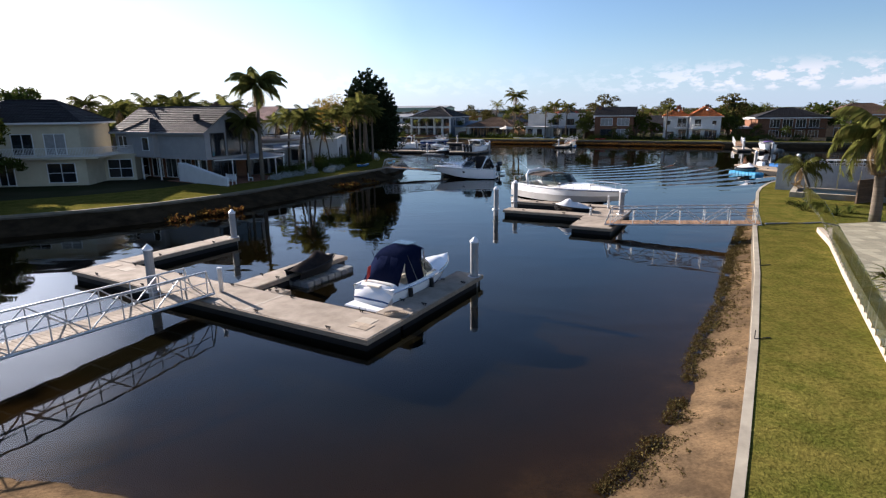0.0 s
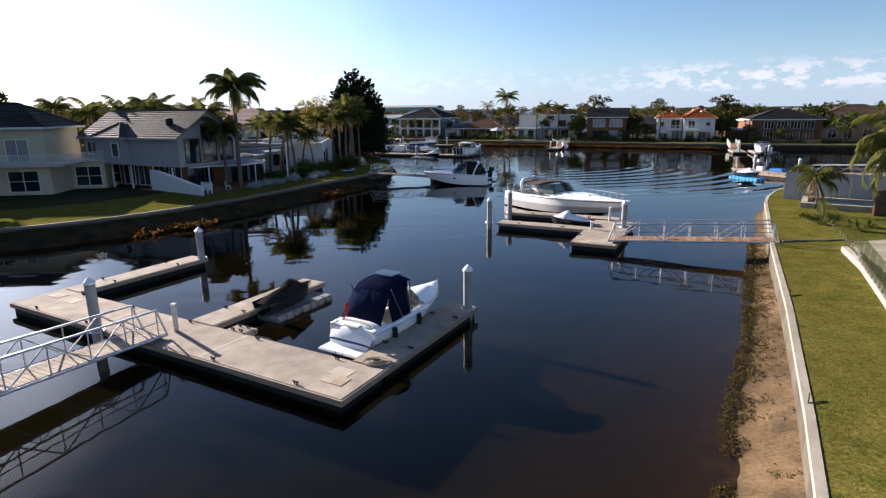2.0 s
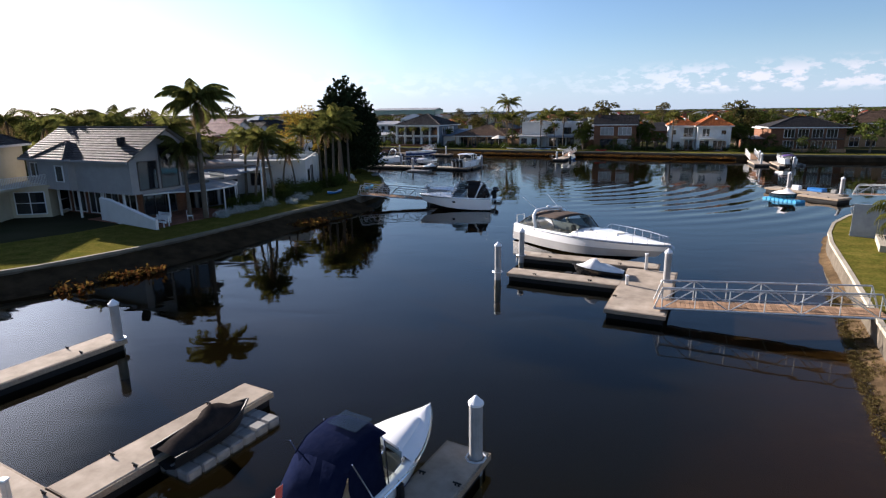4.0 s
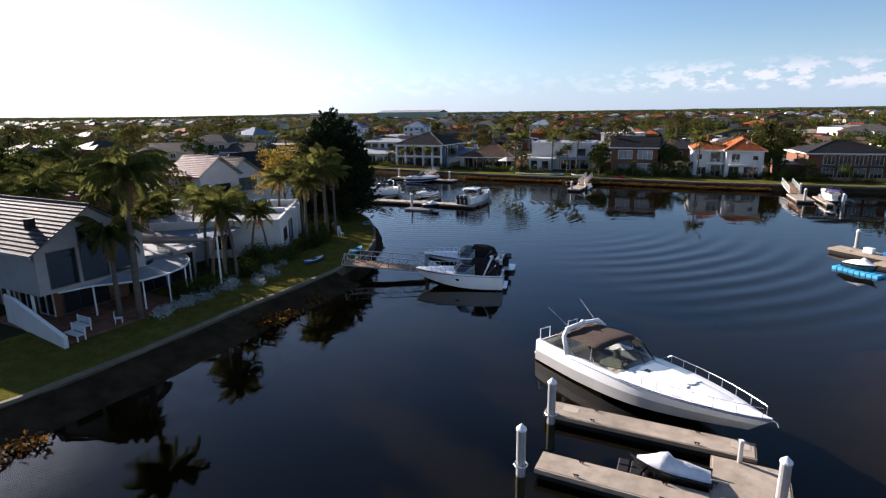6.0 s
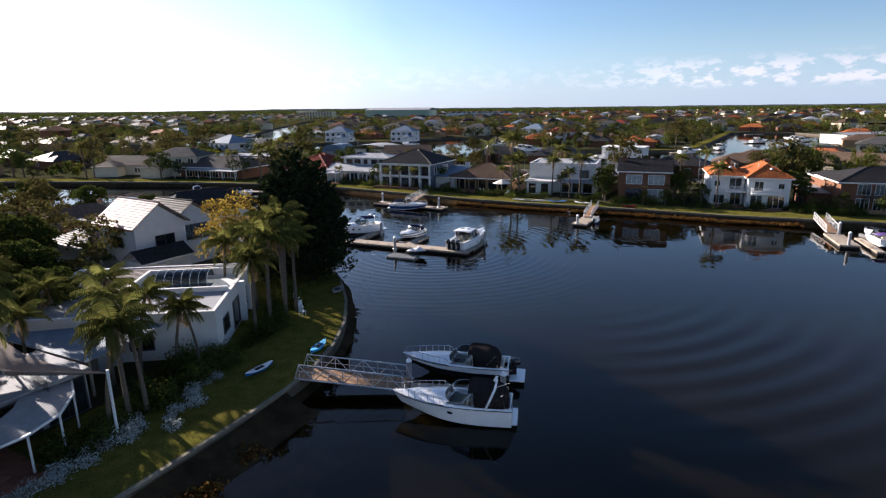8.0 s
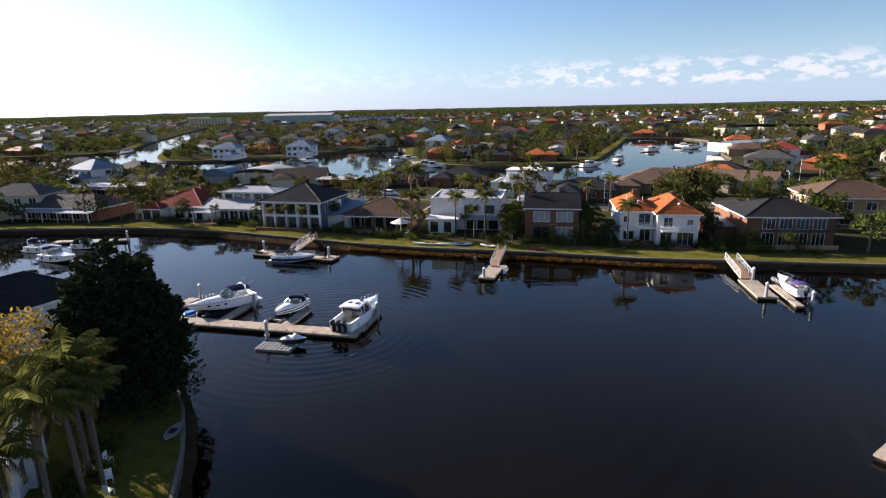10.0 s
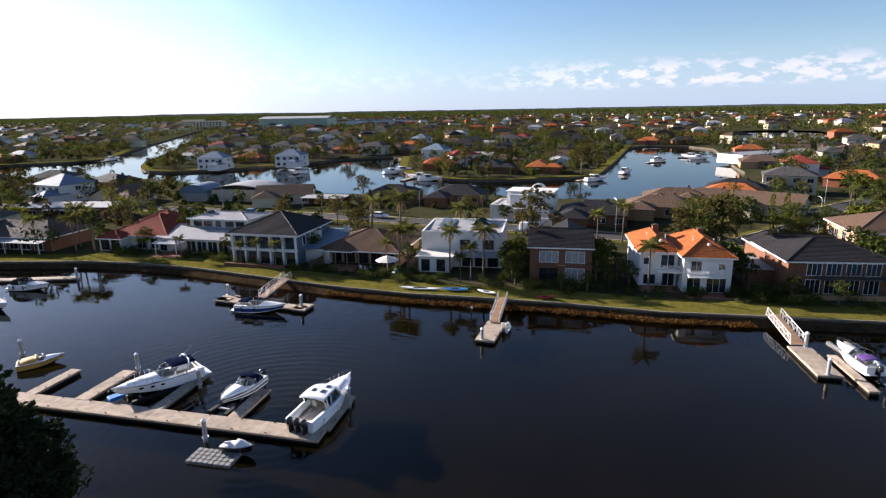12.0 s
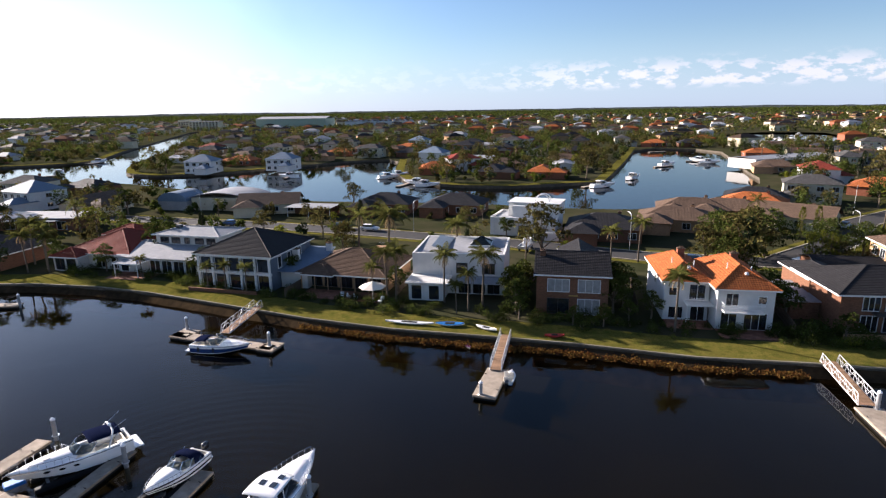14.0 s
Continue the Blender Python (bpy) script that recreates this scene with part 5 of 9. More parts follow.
# cruiser with the navy canopy
b1 = boat(-3.7, -11.05, 62.5, 5.9, 2.3, 0.92, "white cruiser under a navy canvas canopy with a blue hull stripe", stripe=(0.34, 0.46, BLUEHULL), top="canopy", canvas=NAVY, cuddy=0.4, front=0.64, back=0.10, mid=0.46, canopy_h=1.45, rake=0.09, canopy_w=0.74, platform=0.85, portholes=0, rails=False)
part("canopy_window", boxes((2.25, 0, 2.46, 0.7, 0.9, 0.02), bevel=0.005), CLEARP, b1, "clear roof panel")
q9 = (-1, -0.9, -0.7, -0.4, 0, 0.4, 0.7, 0.9, 1)
part("stern_moulding", loft([[(x + 0.10 * (1 - q * q) * (-1), 1.02 * w * q, z - dz * abs(q) ** 4) for q in q9] for x, w, z, dz in ((-0.22, 0.86, 0.34, 0.02), (-0.16, 0.92, 0.62, 0.10), (-0.02, 0.97, 0.86, 0.16), (0.22, 1.0, 1.04, 0.16), (0.55, 1.02, 1.12, 0.14), (0.9, 1.02, 1.10, 0.12))]), GEL, b1, "rounded white moulded stern deck", smooth=True)
part("stern_cushion", boxes((0.12, 0, 0.99, 0.34, 0.7, 0.07), bevel=0.05), CREAMVINYL, b1, "cream stern cushion")
part("stern_stripe", loft([[(x + 0.10 * (1 - q * q) * (-1) - 0.012, 1.02 * w * q, z - dz * abs(q) ** 4) for q in q9] for x, w, z, dz in ((-0.185, 0.893, 0.50, 0.062), (-0.165, 0.913, 0.58, 0.088))]), BLUEHULL, b1, smooth=True)
part("flag", thicken(loft([[(0.25, 0.28 + 0.02 * k % 2, 1.85 - 0.1 * k), (0.10 - 0.03 * k, 0.34, 1.80 - 0.12 * k)] for k in range(6)]), 0.01), RED, b1, "red flag hanging limp on a short staff")
# big sports cruiser
# the grey stripe paints the shade on the lower half of the hull
b2 = boat(4.60, 23.65, bearing(4.0, 23.9, 11.75, 13.4), 12.9, 3.75, 1.25, "large white sports cruiser with radar arch and dark brown bimini", stripe=(0.0, 0.50, GELSHADE), hull=GEL, top="bimini", canvas=BROWNCANVAS, arch=True, cuddy=0.9, front=0.54, back=0.15, mid=0.38, canopy_h=1.15, platform=0.45, portholes=0, windscreen=0.74, fender=False, rise=0.32, chine=1.03)
part("lower_topside", boxes((0.02, 0, 0.25, 0.05, 3.0, 0.4)), GELSHADE, b2, "lower transom in grey painted as hull shade")
part("dark_hatch", boxes((7.0, -0.55, 1.74, 0.26, 0.26, 0.05), bevel=0.01), WINDOW, b2, "small dark deck hatch")
for q in (-1, 1):
    part("stern_rail", tubes([(0.1, 1.5 * q, 1.28), (0.1, 1.5 * q, 1.95), (0.1, 0.75 * q, 1.95), (0.1, 0.75 * q, 1.28)], r=0.035), FRAMEW, b2, "white stern gate rail")
part("sunpad", boxes((8.3, 0, 1.73, 1.9, 1.2, 0.09), bevel=0.04), GEL, b2, "white padded sun bed on the foredeck")
part("aft_canopy", thicken(loft([[(1.95, 1.5 * q, 2.38 - 0.16 * abs(q) ** 3) for q in (-1, -0.6, 0, 0.6, 1)], [(1.35, 1.5 * q, 2.16 - 0.2 * abs(q) ** 3) for q in (-1, -0.6, 0, 0.6, 1)]]), 0.015), BROWNCANVAS, b2, "dark brown canvas strip behind the arch", smooth=True)
part("aft_curtain", thicken(loft([[(1.35, 1.5 * q, 2.15 - 0.2 * abs(q) ** 3) for q in (-1, -0.6, 0, 0.6, 1)], [(0.45, 1.58 * q, 1.36) for q in (-1, -0.6, 0, 0.6, 1)]]), 0.01), CLEARP, b2, "clear aft curtain")
for q in (-1, 1):
    part("side_curtain", loft([[(1.35, 1.5 * q, 1.95), (1.95, 1.5 * q, 2.22), (2.55, 1.5 * q, 2.3)], [(0.45, 1.6 * q, 1.36), (1.5, 1.62 * q, 1.36), (2.75, 1.64 * q, 1.38)]]), CLEARP, b2, "clear side curtain")
    part("curtain_seam", tubes([(1.35, 1.5 * q, 1.96), (0.45, 1.6 * q, 1.36)], r=0.03, sides=5), BROWNCANVAS, b2)
# two cruisers at the small jetty
boat(1.7, 36.9, bearing(1.7, 36.9, -5.7, 37.7), 7.6, 2.5, 1.25, "white cabin cruiser under a black canopy", top="canopy", canvas=BLACKCANVAS, arch=True, cuddy=0.7, front=0.60, back=0.04, mid=0.36, canopy_h=1.15, platform=0.35, portholes=1)
boat(1.9, 42.6, bearing(1.9, 42.6, -5.8, 43.6), 7.9, 2.5, 1.15, "white over black bowrider cruiser with a rolled black canopy", hull=BLACKHULL, stripe=(0.62, 1.0, GEL), top="canopy", canvas=BLACKCANVAS, cuddy=0.5, front=0.60, back=0.10, mid=0.38, canopy_h=1.1, platform=1.1, engines=1, portholes=0)
# boats at the long jetty
boat(-15.6, 91.9, bearing(-15.2, 92.0, -22.0, 86.6), 8.6, 2.8, 1.2, "white cabin cruiser with a navy canopy on a boat lift", z=0.35, bottom=BLACKHULL, top="bimini", canvas=NAVY, arch=True, cuddy=0.9, front=0.56, back=0.10, mid=0.38, canopy_h=1.2, platform=0.8, portholes=3)
boat(-8.7, 89.0, bearing(-8.4, 89.2, -11.3, 83.2), 5.9, 2.2, 0.85, "small white runabout with a navy cover on a lift", z=0.35, stripe=(0.3, 0.5, BLACKHULL), top="canopy", canvas=NAVY, cuddy=0.6, front=0.58, back=0.12, mid=0.36, canopy_h=0.85, platform=0.3, engines=1, portholes=0, windscreen=0.45)
boat(-3.3, 78.7, bearing(-3.5, 79.0, 0.6, 87.2), 9.2, 3.1, 1.45, "white hardtop fishing cruiser with three black outboards", top="hardtop", cuddy=0.6, front=0.62, mid=0.42, canopy_h=1.15, platform=0, engines=3, portholes=0, windscreen=0)
# blue and white boat, white boat with purple cover, small tender, others near the left edge
boat(-16.6, 113.1, bearing(-16.4, 113.2, -8.9, 111.0), 7.4, 2.5, 1.1, "white bowrider with a dark blue hull band", stripe=(0.10, 0.66, BLUEHULL), top="bimini", canvas=NAVY, cuddy=0.5, front=0.60, back=0.10, mid=0.30, canopy_h=0.75, platform=0.7, portholes=0)
boat(54.4, 80.9, bearing(54.4, 80.9, 55.7, 89.0), 6.6, 2.3, 1.0, "white half-cabin boat with a purple cover on a lift", z=0.35, top="bimini", canvas=stuff("purple_canvas", (0.10, 0.045, 0.22), (0.07, 0.03, 0.16), 4, 0.8), cuddy=0.8, front=0.58, back=0.12, mid=0.30, canopy_h=0.65, platform=0.3, engines=1, portholes=0)
boat(19.4, 98.6, 66, 2.9, 1.3, 0.42, "small blue inflatable tender tied to a pontoon", hull=BLUEPL, top="", cuddy=0.1, rails=False, platform=0, engines=1, portholes=0, windscreen=0, fender=False, category="dinghy")
boat(-37.0, 96.6, 28, 4.6, 1.9, 0.7, "small boat under a faded yellow cover", hull=YELLOW, top="canopy", canvas=YELLOW, cuddy=0.3, front=0.66, back=0.04, mid=0.5, canopy_h=0.45, platform=0, portholes=0, windscreen=0.25, rails=False, fender=False)
boat(-52, 107.5, -55, 7.0, 2.4, 1.1, "white runabout moored at the side finger", top="canopy", canvas=BLACKCANVAS, cuddy=0.6, front=0.6, back=0.06, mid=0.36, canopy_h=1.0, portholes=1)
boat(-57.5, 121.5, -28, 8.2, 2.7, 1.2, "white cabin cruiser moored at the side finger", top="bimini", canvas=NAVY, arch=True, cuddy=0.8, front=0.56, back=0.1, mid=0.36, portholes=2)
boat(-64.0, 128.6, -20, 7.6, 2.6, 1.1, "white cruiser moored by the far lawn", top="bimini", canvas=NAVY, arch=True, cuddy=0.8, front=0.56, back=0.1, mid=0.36, portholes=2)
boat(-56.5, 129.6, -14, 6.6, 2.3, 1.0, "white runabout moored by the far lawn", top="canopy", canvas=BLACKCANVAS, cuddy=0.6, front=0.6, back=0.06, mid=0.36, canopy_h=1.0, portholes=1)


def jet_ski(x, y, rz, label, cover=None, z=0.1, body=None):
    th = thing("jet_ski", x, y, z, rz, label, "jet ski")
    half, sheer, along = hull_shape(3.2, 1.15, 0.42, 0.5, 2.6)
    S = [k / 10 for k in range(11)]
    part("hull", loft([[(along(s, 0.3), -half(s), sheer(s)), (along(s, 0), -half(s) * 0.8, 0.05), (along(s, 0), 0, -0.1 + 0.3 * s ** 4), (along(s, 0), half(s) * 0.8, 0.05), (along(s, 0.3), half(s), sheer(s))] for s in S], caps=False), body or BLACKHULL, th, smooth=True)
    prof = [(0.02, 0.40, 0.30), (0.15, 0.62, 0.32), (0.35, 0.82, 0.34), (0.5, 0.84, 0.38), (0.58, 1.12, 0.48), (0.68, 1.02, 0.5), (0.82, 0.74, 0.42), (0.95, 0.62, 0.2)]
    rows = []
    for s, h, w in prof:
        ww = min(half(s) * 0.98, w + (0.12 if cover else 0))
        rows.append([(along(s, 0.3), -ww, sheer(s) - 0.02), (along(s, 0.3), -ww * 0.75, (h + sheer(s)) / 2), (along(s, 0.3), 0, h), (along(s, 0.3), ww * 0.75, (h + sheer(s)) / 2), (along(s, 0.3), ww, sheer(s) - 0.02)])
    part("cover" if cover else "seat", loft(rows), cover or BLACK, th, smooth=True)
    part("deck_rim", tubes([(along(s, 0.4), half(s), sheer(s)) for s in S], [(along(s, 0.4), -half(s), sheer(s)) for s in S], r=0.04, sides=5), BLACK, th)
    if not cover:
        part("handlebar", tubes([(along(0.56, 0.3), -0.38, 1.12), (along(0.6, 0.3), 0, 1.05), (along(0.56, 0.3), 0.38, 1.12)], r=0.03), BLACK, th)
        for s in (-1, 1):
            part("mirror", boxes((along(0.7, 0.3), s * 0.36, 0.95, 0.12, 0.16, 0.1), bevel=0.02), BLACK, th)
    return th


def drive_on(x, y, rz, nx, ny, label, material=None, size=0.5):
    """A modular float of rounded cubes."""
    th = thing("jet_ski_float", x, y, 0, rz, label, "float")
    me = None
    for i in range(nx):
        for j in range(ny):
            if me is None:
                ob = part("float_cube", boxes((0, 0, -0.12, size - 0.02, size - 0.02, 0.38), bevel=0.05), material or GREYPL, th)
                me = ob.data
            else:
                ob = new("float_cube", me); ob.parent = th
            ob.location = ((i - nx / 2 + 0.5) * size, (j - ny / 2 + 0.5) * size, 0)
    return th


drive_on(-7.4, -6.4, 64.8, 7, 3, "grey modular drive-on float beside the jetty finger")
jet_ski(-8.2, -8.1, 64.8, "black jet ski under a black cover on a grey float", cover=BLACKCANVAS, z=0.34, body=BLACK)
drive_on(7.2, 11.2, -20, 7, 3, "black drive-on float between two fingers", BLACK)
jet_ski(8.9, 10.6, 160, "black jet ski under a silver and black cover", cover=SILVER, z=0.32)
drive_on(-10.0, 76.2, -18, 8, 4, "grey modular float platform beside the long jetty")
jet_ski(-9.6, 77.2, -18, "black jet ski under a silver cover on a float", cover=SILVER, z=0.32)
drive_on(33.8, 42.3, -63, 8, 3, "bright blue modular jet ski float", CYANPL)
jet_ski(33.2, 43.7, -63, "dark jet ski with a white cover on a blue float", cover=GEL, z=0.32)
for cx, cy, a in ((-18.8, 89.2, 38), (-10.3, 86.0, 64)):
    lift = thing("boat_lift", cx, cy, 0, a, "black floating boat lift under a hull", "boat lift")
    for s in (-0.9, 0.9):
        part("beam", boxes((0, s, -0.1, 6.0, 0.5, 0.45), bevel=0.06), BLACK, lift)
    for k in (-2, 0, 2):
        part("cross_beam", boxes((k, 0, 0.1, 0.2, 2.0, 0.15)), GALV, lift)
lift = thing("boat_lift", 56.9, 85.8, 0, 80, "floating boat lift with pale rails under a hull", "boat lift")
for s in (-1.0, 1.0):
    part("beam", boxes((0, s, -0.1, 8.0, 0.45, 0.45), bevel=0.06), GREYPL, lift)
for k in (-2.5, 0, 2.5):
    part("cross_beam", boxes((k, 0, 0.1, 0.2, 2.2, 0.15)), GALV, lift)


def kayak(x, y, z, rz, L, B, material, label, lining=None):
    th = thing("kayak", x, y, z, rz, label, "kayak")
    n = 12
    rows = []
    for k in range(n + 1):
        t = k / n
        w = B / 2 * max(0.04, math.sin(math.pi * t) ** 0.75)
        zz = 0.12 * (2 * t - 1) ** 2
        rows.append([(L * (t - 0.5), w * q, zz + h) for q, h in ((-1, 0.26), (-0.8, 0.08), (0, 0.0), (0.8, 0.08), (1, 0.26))])
    part("hull", loft(rows), material, th, smooth=True)
    part("deck", loft([[(r[0][0], r[0][1], r[0][2]), (r[0][0], 0, r[0][2] + 0.04), (r[-1][0], r[-1][1], r[-1][2])] for r in rows]), lining or material, th, smooth=True)
    bm = boxes((0.0, 0, 0.27, L * 0.32, B * 0.5, 0.06), bevel=0.02)
    part("seat_well", bm, BLACK, th)
    part("rim", tubes([tuple(r[0]) for r in rows], [tuple(r[-1]) for r in rows], r=0.022, sides=5), lining or material, th)
    return th


kayak(-15.75, 40.7, 1.16, 62, 2.4, 0.62, BLUEPL, "blue and white kayak lying on the lawn", GEL)
kayak(-12.6, 44.6, 1.16, 78, 2.4, 0.7, CYANPL, "light blue sit-on kayak beside the wall")
kayak(16.4, 110.0, 0.0, -72, 4.0, 0.95, GEL, "white canoe with purple lining floating by the wall", stuff("purple_lining", (0.16, 0.03, 0.13), None, 4, 0.7))
kayak(10.0, 114.9, 1.17, -18, 6.6, 0.9, GEL, "long white racing shell upturned on the lawn")
kayak(15.2, 113.6, 1.17, -12, 3.8, 1.3, GEL, "white dinghy on the lawn beside the palms", BLUEPL)
kayak(19.6, 111.5, 1.17, -42, 3.0, 0.9, GEL, "small white dinghy tilted on the lawn")
kayak(27.4, 107.9, 1.17, -8, 2.4, 0.9, RED, "red kayak on the shaded lawn")
kayak(-14.4, 58.5, 1.17, 80, 2.2, 1.0, GREYPL, "small grey dinghy near the point")

drum = thing("mooring_rope", -2.45, -12.9, 0.5, 0, "coil of brown mooring rope on the jetty", "rope")
for k in range(5):
    part("coil", tubes([(math.cos(a) * (0.45 - 0.07 * k), math.sin(a) * (0.32 - 0.05 * k), 0.03 + 0.012 * k) for a in np.linspace(0, math.tau, 19)], r=0.028, sides=5), TIMBER, drum)
for bx, by, a in ((-18.4, -6.5, U), (-3.5, -14.2, U)):
    hatch = thing("deck_hatch", bx, by, 0.5, a, "pale square hatch cover set in the jetty deck", "hatch")
    part("cover", boxes((0, 0, 0.004, 0.8, 0.55, 0.012), bevel=0.004), PALEPAVE, hatch)
for bx, by, sx, sy, sz, mt, lb in ((37.9, 47.6, 0.9, 0.6, 0.5, GEL, "white dock box on the jetty"), (39.3, 46.0, 1.8, 0.9, 0.35, BLUEPL, "folded blue tarpaulin on the jetty"), (40.2, 44.2, 0.6, 0.5, 0.4, GREYPL, "grey storage crate on the jetty"),
                                   (-21.4, 89.6, 2.6, 1.1, 0.25, GREYPL, "grey work raft with gear on it"), (-20.6, 90.4, 0.7, 0.4, 0.3, YELLOW, "yellow buoyancy bag on the raft"), (-22.3, 87.2, 1.4, 0.9, 0.3, BLUEPL, "bundle of blue netting on the jetty")):
    cr = thing("dock_gear", bx, by, 0.5, -62 if bx > 0 else 40, lb, "dock gear")
    part("body", boxes((0, 0, 0, sx, sy, sz), bevel=0.06), mt, cr)
    part("lid", boxes((0, 0, sz, sx * 0.96, sy * 0.96, 0.05), bevel=0.02), mt, cr)

# ---- trees and plants ----
def leaf_quads(p, size, rng, up=0.0, width=0.45, aim=None):
    """Small leaves at the points p."""
    n = len(p)
    a = rng.normal(0, 1, (n, 3)); a[:, 2] += up
    if aim is not None:
        a = a * 0.55 + aim
    a /= np.linalg.norm(a, axis=1)[:, None]
    b = np.cross(a, rng.normal(0, 1, (n, 3))); b /= np.linalg.norm(b, axis=1)[:, None] + 1e-9
    s = (size * rng.uniform(0.6, 1.3, n))[:, None]
    v = np.stack([p - a * s, p + b * s * width, p + a * s, p - b * s * width], 1).reshape(-1, 3)
    return v


def quads(v):
    return [(4 * k, 4 * k + 1, 4 * k + 2, 4 * k + 3) for k in range(len(v) // 4)]


def trunk_mesh(limbs, sides=7):
    bm = bmesh.new()
    for pts, r, r2 in limbs:
        tube(bm, pts, r, sides, r2)
    return bm


def broadleaf(name, height, spread, seed, material, label, category="tree", leaves=1500, leaf=0.22, trunk=0.25, squash=0.75, bare=0.3, lumps=14):
    """A tree: trunk, limbs, and a crown of leaf clumps with gaps."""
    rng = np.random.default_rng(seed)
    th = thing(name, 0, 0, 0, 0, label, category)
    limbs = [([(0, 0, -0.1), (0.05 * height * rng.normal() * 0.3, 0, height * bare), (0, 0.1, height * 0.6)], trunk, trunk * 0.45)]
    cs = []
    for k in range(lumps):
        a = k * 2.4 + rng.normal() * 0.3
        h = bare + (1 - bare) * (0.12 + 0.76 * (k + 0.5) / lumps)
        prof = math.sin(math.pi * min(1, 0.25 + 0.75 * (h - bare) / (1 - bare))) ** 0.6
        r = spread / 2 * prof * rng.uniform(0.35, 0.95)
        c = np.array([r * math.cos(a), r * math.sin(a), h * height])
        cs.append((c, spread * rng.uniform(0.17, 0.27)))
        if k % 2 == 0:
            limbs.append(([(0, 0, height * bare * 0.8 + 0.1 * k), tuple(c * np.array([0.5, 0.5, 0.85])), tuple(c)], trunk * 0.4, trunk * 0.1))
    part("trunk", trunk_mesh(limbs), BARK, th, uv=False)
    pts = []
    per = leaves // lumps
    for c, r in cs:
        d = rng.normal(0, 1, (per, 3)); d /= np.linalg.norm(d, axis=1)[:, None]
        d[:, 2] = np.where(d[:, 2] < -0.3, -d[:, 2] * 0.6, d[:, 2])
        rad = r * rng.uniform(0.55, 1.1, per) ** 0.6
        pts.append(c + d * rad[:, None] * np.array([1, 1, squash]))
    v = leaf_quads(np.concatenate(pts), leaf, rng, 0.2)
    soup("crown", v.tolist(), quads(v), material, th)
    return th


def palm(height, seed, label, fronds=20, length=2.6, trunk=0.16, droop=1.0, dry=5, lean=0.3, leaflets=14, material=None):
    """A feather palm: ringed trunk, arching fronds with hanging leaflets, a few dry ones below."""
    rng = np.random.default_rng(seed)
    th = thing("palm_tree", 0, 0, 0, 0, label, "palm tree")
    lx, ly = lean * rng.normal(), lean * rng.normal()
    pts = [(lx * t * t, ly * t * t, -0.1 + (height + 0.1) * t) for t in np.linspace(0, 1, 9)]
    bm = bmesh.new()
    tube(bm, pts, trunk * 1.25, 9, trunk * 0.8)
    part("trunk", bm, PALMBARK, th, uv=False, smooth=True)
    top = np.array(pts[-1])
    for what, count, mat in (("crown", fronds, material or FROND), ("dry_skirt", dry, DRYFROND)):
        V, Fc = [], []
        for k in range(count):
            a = k * 2.399 + rng.normal() * 0.25
            e = (1.25 - 1.5 * (k + 0.5) / count + rng.normal() * 0.1) if what == "crown" else -1.0 + rng.normal() * 0.15
            Lf = length * rng.uniform(0.8, 1.1) * (1 if what == "crown" else 0.75)
            out = np.array([math.cos(a), math.sin(a), 0])
            side = np.array([-math.sin(a), math.cos(a), 0])
            p, spine = top.copy(), []
            steps = 9
            for i in range(steps + 1):
                spine.append(p.copy())
                ang = e - droop * 1.5 * (i / steps) ** 1.5
                p = p + (out * math.cos(ang) + np.array([0, 0, math.sin(ang)])) * Lf / steps
            spine = np.array(spine)
            for i in range(steps):      # rachis
                b = len(V)
                w = 0.035 * (1 - 0.8 * i / steps)
                V += [spine[i] - side * w, spine[i] + side * w, spine[i + 1] + side * w * 0.8, spine[i + 1] - side * w * 0.8]
                Fc.append((b, b + 1, b + 2, b + 3))
            for i in range(leaflets):
                t = 0.12 + 0.86 * i / (leaflets - 1)
                j = min(steps - 1, int(t * steps)); q = spine[j] + (spine[j + 1] - spine[j]) * (t * steps - j)
                d = spine[j + 1] - spine[j]; d = d / np.linalg.norm(d)
                ll = Lf * 0.27 * math.sin(math.pi * (0.15 + 0.8 * t)) ** 0.7
                for s in (-1, 1):
                    hang = 0.55 * droop + 0.25 * rng.random()
                    u = side * s * 0.75 + d * 0.55 - np.array([0, 0, hang]); u = u / np.linalg.norm(u)
                    b = len(V)
                    w = d * 0.058 * Lf / 2.4
                    V += [q - w, q + w, q + u * ll * 0.6 + w * 0.8, q + u * ll - np.array([0, 0, 0.12 * ll])]
                    Fc.append((b, b + 1, b + 2, b + 3))
        soup(what, [tuple(v) for v in V], Fc, mat, th)
    return th


